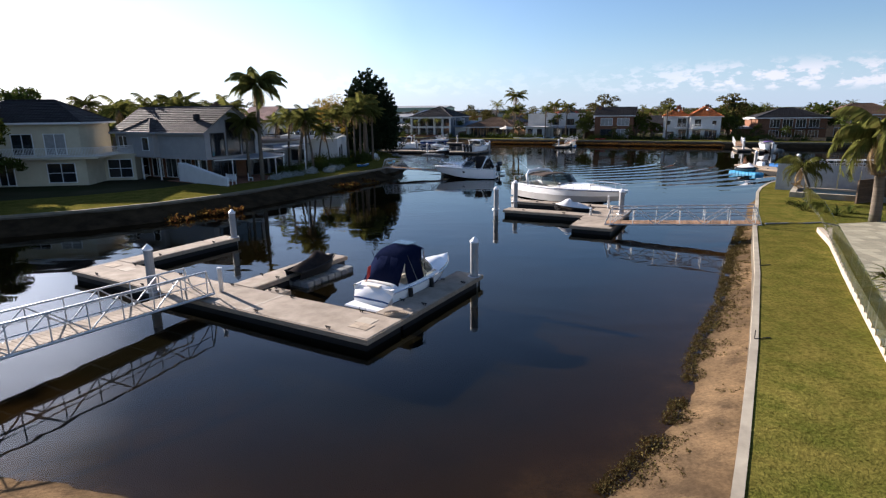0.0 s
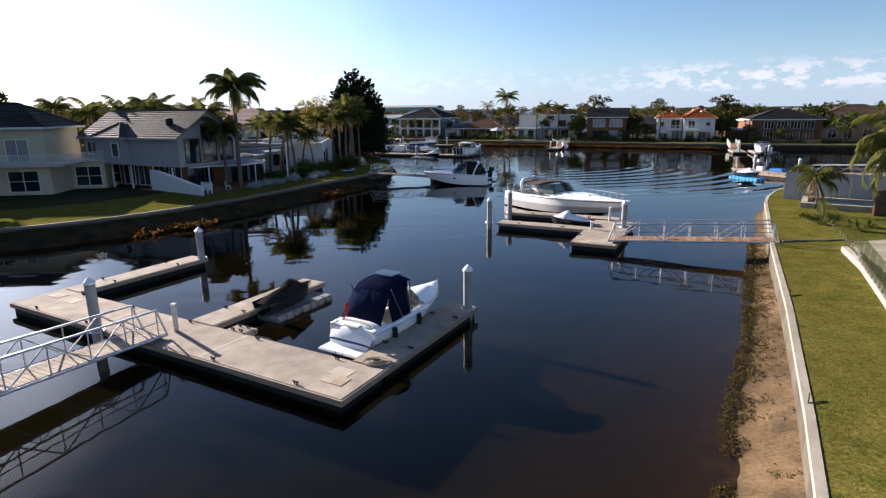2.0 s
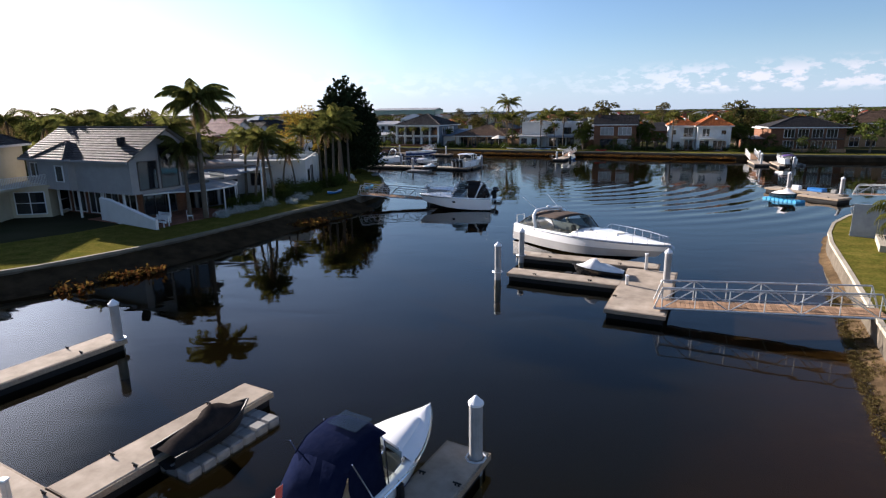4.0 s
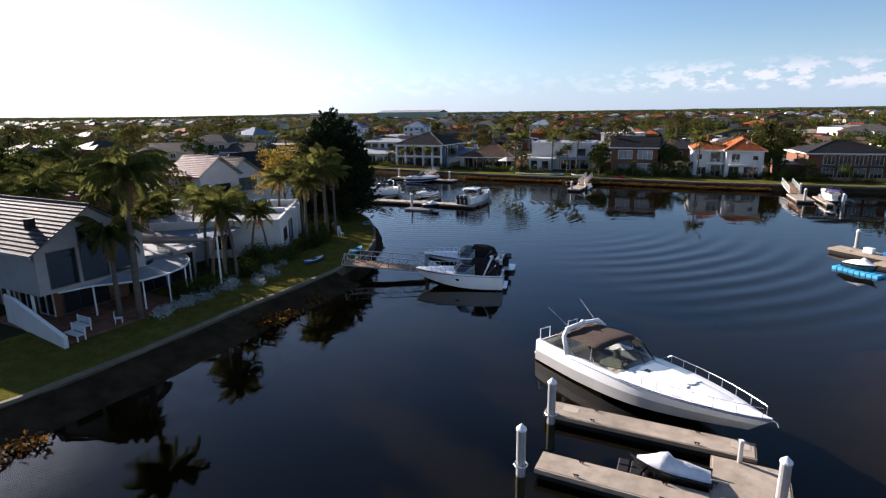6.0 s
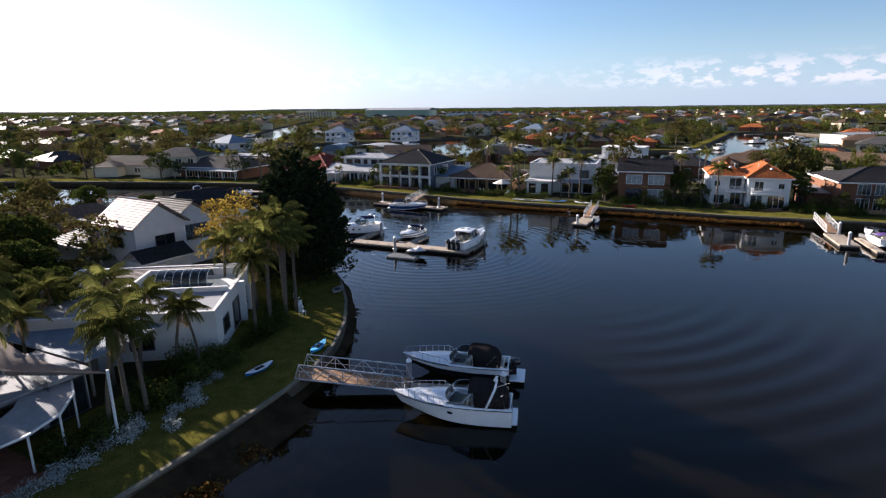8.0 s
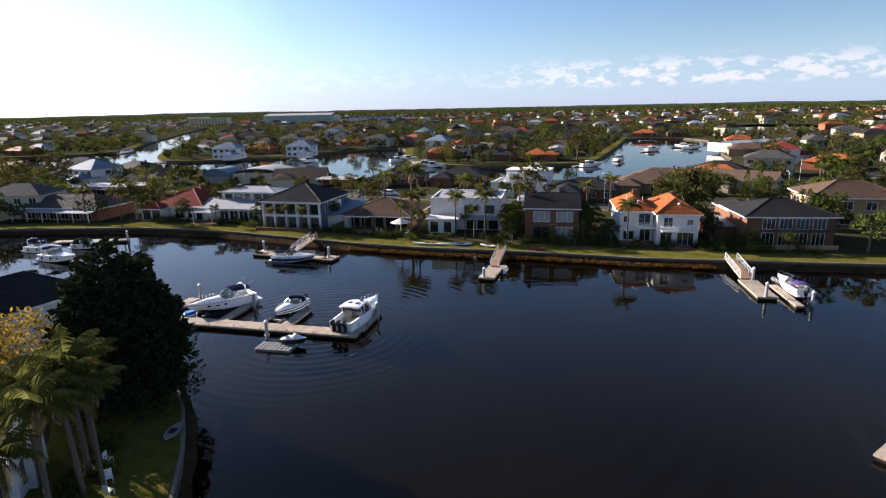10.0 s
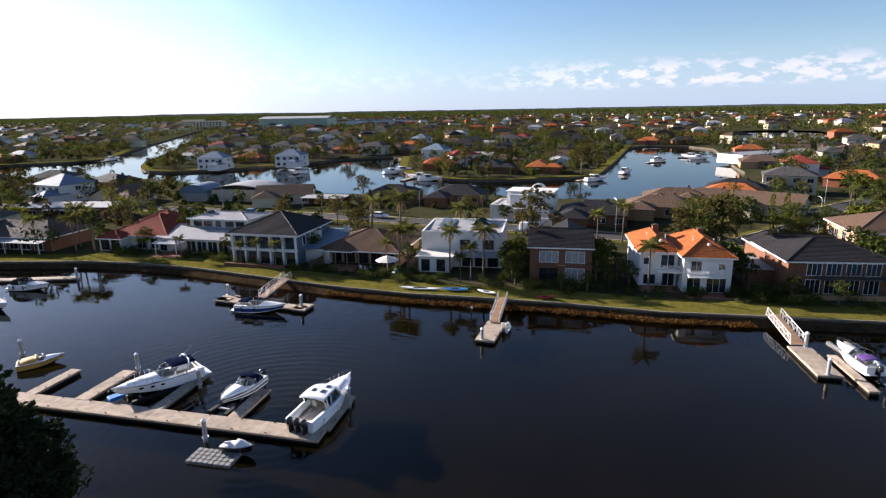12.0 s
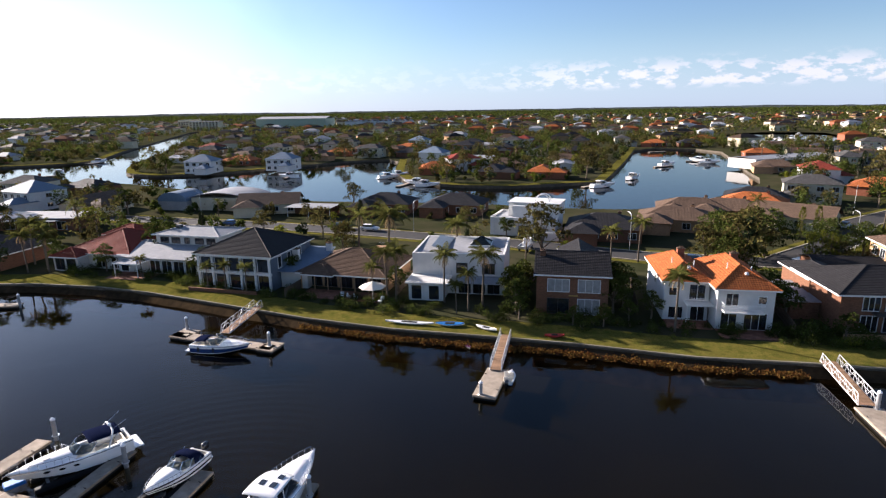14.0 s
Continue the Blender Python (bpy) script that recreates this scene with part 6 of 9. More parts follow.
def conifer(name, height, spread, seed, material, label, clumps=420, per=26, leaf=0.16, base=0.06, shape=0.8, up=1.4, trunk=0.4):
    """A dense conifer with ragged, upswept branch ends."""
    rng = np.random.default_rng(seed)
    th = thing(name, 0, 0, 0, 0, label, "conifer tree")
    limbs = [([(0, 0, -0.1), (0.1, 0.05, height * 0.5), (0, 0, height * 0.97)], trunk, 0.04)]
    pts, aims = [], []
    for k in range(clumps):
        h = base + (1 - base) * rng.random() ** 0.85
        a = rng.random() * math.tau
        lobe = 1 + 0.16 * math.sin(3 * a + 5 * h) + 0.10 * math.sin(7 * a + 11 * h)
        r = spread / 2 * (1 - h) ** shape * min(1.0, 0.72 + 1.6 * (h - base)) * lobe * rng.uniform(0.55, 1.08) + 0.12
        c = np.array([r * math.cos(a), r * math.sin(a), h * height])
        if k % 12 == 0:
            limbs.append(([(0, 0, h * height - 0.25 * r), tuple(c)], 0.06, 0.015))
        t = rng.random((per, 1))
        dirv = np.array([math.cos(a) * 0.5, math.sin(a) * 0.5, 0.75])
        pts.append(c + dirv * (t - 0.35) * spread * 0.19 + rng.normal(0, spread * 0.035, (per, 3)) * (1.2 - t))
        aims.append(np.repeat((dirv + [0, 0, 0.3])[None], per, axis=0))
    part("trunk", trunk_mesh(limbs, 6), BARK, th, uv=False)
    v = leaf_quads(np.concatenate(pts), leaf, rng, 0, 0.24, np.concatenate(aims))
    soup("crown", v.tolist(), quads(v), material, th)
    return th


def leader_cypress(height, spread, seed, material, label):
    """An old cypress: many steep leaders of unequal height, each a plume of upswept sprays."""
    rng = np.random.default_rng(seed)
    th = thing("cypress", 0, 0, 0, 0, label, "conifer tree")
    limbs = [([(0, 0, -0.1), (0.1, 0.0, height * 0.6)], 0.42, 0.1)]
    pts, aims = [], []
    for k in range(72):
        a, q = k * 2.399, math.sqrt((k + 0.5) / 72)
        fx, fy = math.cos(a) * q * spread * 0.42, math.sin(a) * q * spread * 0.42
        top = height * (1.0 - 0.42 * q ** 1.6) * rng.uniform(0.86, 1.03)
        foot = height * (0.05 + 0.25 * rng.random() * (1 - q))
        limbs.append(([(0, 0, foot * 0.7 + 0.6), (fx * 0.7, fy * 0.7, foot + 1.2), (fx * 0.86, fy * 0.86, foot + (top - foot) * 0.6)], 0.07, 0.012))
        wide = spread * rng.uniform(0.10, 0.15)
        for h in np.linspace(0.0, 1.0, 26):
            z = foot + (top - foot) * h
            r = wide * (1 - h) ** 0.55 * rng.uniform(0.6, 1.25) + 0.06
            b = rng.random() * math.tau
            n = 34
            t = rng.random((n, 1))
            out = np.array([math.cos(b), math.sin(b), 0.0])
            c = np.array([fx, fy, z]) + out * r * 0.6
            dirv = out * 0.95 + np.array([0, 0, 0.55])
            pts.append(c + dirv * t * (0.45 + r * 0.75) + rng.normal(0, 0.16 + 0.10 * r, (n, 3)) * (1.1 - t))
            aims.append(np.repeat((dirv * 0.7)[None], n, axis=0))
    part("trunk", trunk_mesh(limbs, 6), BARK, th, uv=False)
    v = leaf_quads(np.concatenate(pts), 0.21, rng, 0, 0.46, np.concatenate(aims))
    soup("crown", v.tolist(), quads(v), material, th)
    return th


def bush(seed, w, h, material, label, leaves=500, leaf=0.10, category="shrub"):
    rng = np.random.default_rng(seed)
    th = thing("shrub", 0, 0, 0, 0, label, category)
    limbs = [([(0, 0, -0.05), (0.2 * w * math.cos(a), 0.2 * w * math.sin(a), 0.6 * h)], 0.03, 0.01) for a in np.arange(0, math.tau, 1.3)]
    part("woody_base", trunk_mesh(limbs, 5), BARK, th, uv=False)
    d = rng.normal(0, 1, (leaves, 3)); d /= np.linalg.norm(d, axis=1)[:, None]
    d[:, 2] = np.abs(d[:, 2])
    lob = 1 + 0.25 * np.sin(4 * d[:, :1] + 3 * d[:, 1:2] * seed)
    p = d * rng.uniform(0.55, 1.05, (leaves, 1)) * lob * np.array([w / 2, w / 2, h])
    v = leaf_quads(p, leaf, rng, 0.4)
    soup("leaves", v.tolist(), quads(v), material, th)
    return th


def agave(seed, r, label, material=None):
    """A rosette of long pointed leaves."""
    rng = np.random.default_rng(seed)
    th = thing("strap_leaf_plant", 0, 0, 0, 0, label, "garden plant")
    V, Fc = [], []
    for k in range(26):
        a, e = k * 2.4, rng.uniform(0.2, 1.3)
        o, s = np.array([math.cos(a), math.sin(a), 0]), np.array([-math.sin(a), math.cos(a), 0])
        p0, p1 = np.zeros(3), (o * math.cos(e) + [0, 0, math.sin(e)]) * r * 0.6
        p2 = p1 + (o * math.cos(e - 0.8) + [0, 0, math.sin(e - 0.8)]) * r * 0.5
        b = len(V); w = r * 0.05
        V += [p0 - s * w, p0 + s * w, p1 + s * w * 1.2, p1 - s * w * 1.2, p2]
        Fc += [(b, b + 1, b + 2, b + 3), (b + 3, b + 2, b + 4)]
    soup("leaves", [tuple(v) for v in V], Fc, material or FROND, th)
    return th


def put(proto, places, group=""):
    """The thing at the first place, copies at the others: x, y, z, turn, scale."""
    outp = []
    for k, (x, y, z, rz, s) in enumerate(places):
        m = pose(x, y, z, 0, 0, rz)
        if k == 0:
            proto.matrix_basis = m
            proto.scale = (s, s, s)
            ob = proto
        else:
            ob = copy_thing(proto, m)
            ob.scale = (s, s, s)
        if group:
            tagged(ob, group=group)
        outp.append(ob)
    return outp


G = GROUND_Z
# left peninsula
put(palm(9.9, 11, "tall feather palm with a ragged crown beside a grey house", fronds=34, length=3.3, trunk=0.19, dry=16, leaflets=22, droop=1.15), [(-23.3, 25.6, G, 0, 1.0)])
put(palm(6.6, 12, "feather palm growing close to a grey house", fronds=30, length=2.8, dry=14, leaflets=20, droop=1.2), [(-24.6, 25.4, G, 40, 0.9)], "palms beside the grey house")
clump = palm(6.4, 13, "slender feather palm in a garden clump", fronds=20, length=2.5, trunk=0.13, dry=6, leaflets=16)
put(clump, [(-21.2, 34.2, G, 0, 1.0), (-21.9, 33.4, G, 100, 0.92), (-20.7, 35.2, G, 210, 0.98), (-21.6, 40.6, G, 60, 0.78), (-20.4, 41.5, G, 300, 0.70), (-30.8, 38.5, G, 20, 0.8), (-33.0, 42.5, G, 80, 0.85), (-35.5, 37.5, G, 150, 0.75), (-38.5, 44.5, G, 150, 0.9), (-43.5, 40.5, G, 10, 0.8), (-47, 36.0, G, 200, 0.8), (-25.0, 38.6, G, 15, 1.0), (-24.0, 40.2, G, 75, 0.9), (-28.6, 43.2, G, 135, 0.9), (-32.0, 35.2, G, 195, 1.15), (-35.0, 34.6, G, 255, 1.2), (-38.4, 38.6, G, 315, 1.25), (-41.5, 35.0, G, 30, 1.2), (-45.5, 46, G, 60, 1.2), (-50.5, 41, G, 90, 1.2), (-30.5, 31.8, G, 120, 1.15), (-23.2, 52.5, G, 150, 1.0), (-20.8, 53.4, G, 180, 1.1)], "garden palms")
big = palm(8.2, 14, "multi-stemmed feather palm with pale trunks near the point", fronds=24, length=3.0, trunk=0.16, dry=8, leaflets=18)
put(big, [(-18.2, 46.6, G, 0, 0.82), (-18.0, 49.3, G, 120, 0.95), (-17.4, 51.6, G, 230, 0.92), (-18.3, 54.2, G, 320, 1.02), (-19.0, 56.4, G, 60, 0.9), (-16.9, 53.0, G, 160, 0.85)], "palms at the point")
put(broadleaf("golden_tree", 8.6, 6.4, 21, GOLDLEAF, "small tree with golden autumn leaves", leaves=3200, leaf=0.15, trunk=0.14), [(-25.2, 60.2, G, 0, 1.12)])
put(leader_cypress(14.6, 10.2, 22, DARKLEAF, "tall dark conifer with a ragged many-pointed crown"), [(-19.7, 64.2, G, 0, 0.99)])
put(palm(8.8, 15, "tall palm behind a cream house", fronds=22, length=2.9, dry=7), [(-60.5, 33, G, 0, 1.0), (-55, 43, G, 90, 0.95), (-47.5, 52, G, 10, 0.8), (-70, 60, G, 30, 0.9), (-78, 48, G, 70, 0.8)], "background palms")
sil = bush(31, 1.5, 0.7, SILVERLEAF, "low silver-leaved garden shrub", 420, 0.09)
put(sil, [(-22.6 + 0.5 * k * 0.42 + random.uniform(-0.7, 0.7), 26.2 + k * 0.75, G, 50 * k, random.uniform(0.6, 1.1)) for k in range(11)] + [(-18.8 + random.uniform(-0.8, 0.8), 33.5 + k * 0.9, G, 70 * k, random.uniform(0.5, 0.9)) for k in range(8)], "silver garden shrubs")
hedge = bush(32, 2.4, 1.7, LEAF, "dense dark green garden shrub", 900, 0.12)
put(hedge, [(-20.6 + random.uniform(-1.4, 1.0), 36 + k * 1.1, G, 40 * k, random.uniform(0.55, 1.0)) for k in range(8)] + [(-22.6 + random.uniform(-1, 1), 30 + k * 1.2, G, 80 * k, random.uniform(0.5, 0.8)) for k in range(5)]
    + [(-29.5, 35.5, G, 0, 1.2), (-31.5, 36.6, G, 30, 1.3), (-34.6, 33.4, G, 70, 1.0), (-38.8, 33.0, G, 90, 1.4), (-36, 47, G, 30, 1.6), (-40, 36, G, 30, 1.7), (-43, 47, G, 60, 1.7), (-17.2, 54, G, 0, 0.7), (-19, 57, G, 50, 0.9)]
    + [(-21.6 + random.uniform(-0.9, 0.9) + 0.28 * k, 30.5 + 1.45 * k, G, 70 * k, random.uniform(0.5, 0.9)) for k in range(15)]
    + [(-18.6 + random.uniform(-0.8, 0.8), 48 + 1.3 * k, G, 50 * k, random.uniform(0.45, 0.8)) for k in range(9)], "garden shrubs")
# tall trees and a palm round the cream house; those out of view are added to shade the lawn
put(broadleaf("shade_tree", 11.5, 9.5, 33, LEAF, "tall dense garden tree shading the lawn", leaves=7500, leaf=0.28, trunk=0.3, bare=0.15, lumps=18), [(-53.0, 13.0, G, 0, 0.8), (-46.0, 14.4, G, 30, 0.74), (-44.5, 3.0, G, 120, 1.0), (-46, -5, G, 220, 1.0), (-58, 12.5, G, 80, 1.05), (-56, 5.0, G, 160, 1.0), (-62, -4.0, G, 240, 1.05), (-66, 26, G, 20, 1.0), (-63, 40, G, 200, 0.95), (-54, 50, G, 100, 0.8), (-50, 62, G, 10, 0.6), (-57, 67, G, 80, 0.62), (-67, 66, G, 140, 0.66), (-73, 75, G, 200, 0.7), (-82, 80, G, 260, 0.72), (-92, 84, G, 320, 0.75), (-50, 87.5, G, 40, 0.5), (-61, 90, G, 100, 0.6), (-72, 92, G, 170, 0.66), (-84, 95, G, 230, 0.7), (-97, 97, G, 290, 0.75), (-44, 71, G, 20, 0.5), (-41, 51.5, G, 50, 0.62), (-34, 45.5, G, 10, 0.55), (-46, 58, G, 30, 0.7)], "shade trees")
# near right bank
put(palm(5.4, 41, "thick-trunked feather palm with long drooping fronds beside the pool fence", fronds=26, length=3.5, trunk=0.27, droop=1.45, dry=6, leaflets=24), [(25.0, 3.4, G, 0, 1.0)])
put(palm(2.6, 42, "small leaning palm with hanging fronds on the lawn corner", fronds=16, length=2.3, trunk=0.12, droop=1.5, dry=5, lean=0.8), [(25.2, 11.2, G, 200, 1.0)])
put(palm(2.2, 43, "thin young palm beside the sea wall", fronds=10, length=1.1, trunk=0.06, dry=0), [(26.0, 13.6, G, 0, 1.0)])
put(agave(44, 1.1, "broad strap-leaved plant behind the glass fence"), [(17.6, -9.6, G, 0, 1.0), (17.0, -11.2, G, 70, 1.15), (24.0, 5.6, G, 20, 0.9), (23.0, 7.4, G, 50, 0.7), (25.4, 6.6, G, 90, 0.8)], "garden plants")
low = bush(45, 1.0, 0.5, LEAF, "low green ground cover plant", 260, 0.07)
put(low, [(24.4 + random.uniform(-1.2, 1.5), 10.0 + random.uniform(-1.2, 1.0), G, 40 * k, random.uniform(0.5, 0.9)) for k in range(7)], "ground cover")
put(broadleaf("street_tree", 6.0, 5.0, 46, OLIVE, "bushy tree behind a side garden", leaves=1800, leaf=0.2), [(34, 11, G, 0, 1.0), (38, 15, G, 90, 1.1), (33, 6, G, 30, 0.9), (44, 22, G, 10, 1.2)], "side garden trees")
# far bank gardens
fp = palm(7.6, 51, "feather palm in a waterside garden", fronds=20, length=2.6, trunk=0.14, dry=6, leaflets=14)
put(fp, [(7.3, 125.2, G, 0, 0.95), (8.6, 124.2, G, 90, 1.0), (5.2, 124.8, G, 40, 0.7), (15.5, 122.6, G, 70, 0.95), (20.6, 119.6, G, 130, 1.02), (18.4, 118.6, G, 210, 0.7), (16.6, 117.6, G, 280, 0.55), (42.6, 107.4, G, 10, 0.95), (7.8, 134.5, G, 140, 1.45), (19.6, 138.5, G, 20, 1.1),
         (-20.6, 133.6, G, 50, 0.55), (-17.6, 132.2, G, 100, 0.6), (-14.2, 131.0, G, 170, 0.58), (-33.5, 141.6, G, 0, 0.5), (-56.5, 150.2, G, 0, 0.9), (-54.2, 152.2, G, 60, 1.0), (-52.6, 149.6, G, 120, 0.85), (-58.5, 156, G, 200, 1.05), (-64, 150.5, G, 200, 0.9), (46.5, 137, G, 0, 0.85), (52.5, 139, G, 90, 0.95), (-1, 161, G, 20, 0.6)], "garden palms across the water")
fb = bush(52, 2.0, 1.3, LEAF, "rounded green waterside garden shrub", 420, 0.11)
rnd = random.Random(77)
spots = []
for k in range(210):
    t = rnd.random()
    i = rnd.choice(range(2, 13))
    (ax, ay), (bx, by) = FAR_BANK[i], FAR_BANK[i + 1]
    d = rnd.uniform(4.6, 10.0)
    q = math.hypot(bx - ax, by - ay)
    spots.append((ax + t * (bx - ax) + d * (by - ay) / q, ay + t * (by - ay) - d * (bx - ax) / q, G, rnd.uniform(0, 360), rnd.uniform(0.35, 1.15)))
put(fb, spots + [(57.6, 103.2, G, 0, 1.9), (56.2, 103.6, G, 40, 1.2), (6.6, 119.6, G, 20, 1.1)], "garden shrubs across the water")
put(bush(53, 2.2, 0.7, YELLOWLEAF, "low bright yellow flowering shrub", 420, 0.09), [(7.8, 120.6, G, 0, 1.0), (59.6, 100.8, G, 50, 1.0), (60.2, 100.2, G + 0.6, 10, 0.9)], "yellow shrubs")
put(broadleaf("garden_tree", 6.5, 4.6, 54, LEAF, "dense dark tree between two houses", leaves=1500, leaf=0.2), [(25.4, 119.6, G, 0, 1.0), (26.4, 122.0, G, 60, 0.9), (24.6, 114.6, G, 140, 0.55), (40.2, 121.5, G, 200, 0.8), (38.6, 111.8, G, 250, 0.45), (60.6, 101.6, G, 30, 0.55), (66.0, 99.4, G, 90, 0.5), (37.6, 114.6, G, 20, 0.85), (39.8, 116.4, G, 70, 0.9), (38.4, 119.0, G, 120, 1.0), (58.4, 109.0, G, 160, 0.8), (59.0, 113.0, G, 200, 0.9), (9.0, 127.6, G, 250, 0.7), (-8.2, 136.6, G, 20, 0.7), (-24.0, 141.4, G, 80, 0.8), (-42.4, 148.6, G, 130, 0.75), (-53.4, 154.0, G, 190, 0.9), (31.0, 111.6, G, 40, 0.4), (34.6, 110.4, G, 90, 0.45), (24.8, 116.8, G, 10, 0.8), (41.8, 112.0, G, 210, 0.6)], "trees between the houses")
pen = conifer("pencil_pine", 6.2, 1.5, 55, YELLOWLEAF, "slim golden-green columnar conifer", clumps=150, per=18, leaf=0.13, shape=0.45, up=2.5, trunk=0.08)
put(pen, [(78.5, 130.8, G, 0, 1.0), (79.8, 131.2, G, 30, 0.95), (81.0, 130.6, G, 60, 1.05), (82.4, 130.2, G, 90, 1.0), (83.6, 130.6, G, 120, 0.85), (92.5, 150.0, G, 150, 1.1), (95.2, 149.0, G, 200, 1.15)], "columnar conifers")
put(broadleaf("dark_tree", 8.4, 8.0, 56, LEAF, "broad dark green tree behind orange roofs", leaves=2600, leaf=0.24, trunk=0.3, bare=0.2), [(66.5, 131.5, G, 0, 1.0), (72.0, 136.5, G, 70, 1.05), (76.8, 139.0, G, 150, 0.95), (69.6, 141.6, G, 220, 1.0), (62.6, 127.6, G, 300, 0.8), (89, 139, G, 0, 0.8), (94, 136, G, 50, 0.75), (86, 133, G, 100, 0.6)], "dark trees behind the row")
put(bush(57, 5.0, 1.8, YELLOWLEAF, "wide dense yellow-leaved garden hedge", 1500, 0.13), [(98, 138.5, G, 0, 1.0), (101.5, 136.0, G, 40, 1.0)], "yellow hedges")

# ---- houses ----
def roof_faces(cx, cy, w, d, z, kind, pitch, eave, axis):
    """Corner lists of the roof planes, eaves first, and the ridge lines."""
    ew, ed = w / 2 + eave, d / 2 + eave
    flip = axis == "y"
    if flip:
        ew, ed = ed, ew
    rise = math.tan(math.radians(pitch)) * ed
    z0 = z - math.tan(math.radians(pitch)) * eave * 0.0
    if kind == "hip":
        k = max(ew - ed, 0.02)
        A, B, C, D = (-ew, -ed, z0), (ew, -ed, z0), (ew, ed, z0), (-ew, ed, z0)
        R0, R1 = (-k, 0, z0 + rise), (k, 0, z0 + rise)
        faces, lines = [(A, B, R1, R0), (C, D, R0, R1), (B, C, R1, R1), (D, A, R0, R0)], [(R0, R1), (A, R0), (D, R0), (B, R1), (C, R1)]
    elif kind == "gable":
        A, B, C, D = (-ew, -ed, z0), (ew, -ed, z0), (ew, ed, z0), (-ew, ed, z0)
        R0, R1 = (-ew, 0, z0 + rise), (ew, 0, z0 + rise)
        faces, lines = [(A, B, R1, R0), (C, D, R0, R1)], [(R0, R1)]
    else:  # one slope, rising to the back
        rise = math.tan(math.radians(pitch)) * ed * 2
        A, B, C, D = (-ew, -ed, z0), (ew, -ed, z0), (ew, ed, z0 + rise), (-ew, ed, z0 + rise)
        faces, lines = [(A, B, C, D)], []
    def tr(p):
        x, y, zz = p
        return Vector((cx + (-y if flip else x), cy + (x if flip else y), zz))
    return [[tr(p) for p in f] for f in faces], [[tr(p) for p in l] for l in lines], rise


def roof(th, cx, cy, w, d, z, kind="hip", pitch=23, eave=0.5, axis="x", material=None, courses=0.33, trim=None, caps=True, name="roof", lite=False):
    """Roof planes laid in courses, ridge caps and a fascia. Returns its rise."""
    faces, lines, rise = roof_faces(cx, cy, w, d, z, kind, pitch, eave, axis)
    bm = bmesh.new()
    for a, b, c, e in faces:
        n = (b - a).cross(e - a)
        if n.length < 1e-6:
            n = (b - a).cross(c - a)
        n.normalize()
        if n.z < 0:
            n = -n
        slope = ((e + c) / 2 - (a + b) / 2).length
        k = max(1, int(slope / courses)) if courses else 1
        for i in range(k):
            t, u = i / k, (i + 1) / k
            lift = n * (0.055 if courses else 0.0)
            p = [a.lerp(e, t) + lift, b.lerp(c, t) + lift, b.lerp(c, u), a.lerp(e, u)]
            vs = [bm.verts.new(q) for q in (p if (p[2] - p[3]).length > 0.01 else p[:3])]
            bm.faces.new(vs)
            if courses:
                q = [bm.verts.new(x) for x in (a.lerp(e, t), b.lerp(c, t))]
                bm.faces.new((q[0], q[1], vs[1], vs[0]))
    bmesh.ops.remove_doubles(bm, verts=bm.verts, dist=0.002)
    bmesh.ops.recalc_face_normals(bm, faces=bm.faces)
    for f in bm.faces:
        f.normal_update()
        if f.normal.z < -0.05:
            f.normal_flip()
    ob = part(name, bm, material, th)
    if lite:
        return rise
    # underside, so that eaves have thickness
    bm = bmesh.new()
    for f in faces:
        p = [q - Vector((0, 0, 0.06)) for q in f]
        vs = [bm.verts.new(q) for q in (p if (p[2] - p[3]).length > 0.01 else p[:3])]
        bm.faces.new(vs)
    part("soffit", bm, FRAMED if trim is FRAMED else OFFWHITE, ob)
    if caps and lines:
        for p, q in lines:
            if (p - q).length > 0.1:
                part("ridge_cap", tubes([p + Vector((0, 0, 0.03)), q + Vector((0, 0, 0.03))], r=0.09, sides=6), material, ob)
    if kind in ("hip", "gable"):
        ew, ed = w / 2 + eave, d / 2 + eave
        rows = [(cx, cy - ed, z - 0.16, 2 * ew, 0.07, 0.2), (cx, cy + ed, z - 0.16, 2 * ew, 0.07, 0.2)]
        side = [(cx - ew, cy, z - 0.16, 0.07, 2 * ed - 0.1, 0.2), (cx + ew, cy, z - 0.16, 0.07, 2 * ed - 0.1, 0.2)]
        rows = rows + side if kind == "hip" else (side if axis == "y" else rows)
        part("gutter", boxes(*rows), trim or FRAMEW, ob, "gutter along the eaves")
    return rise


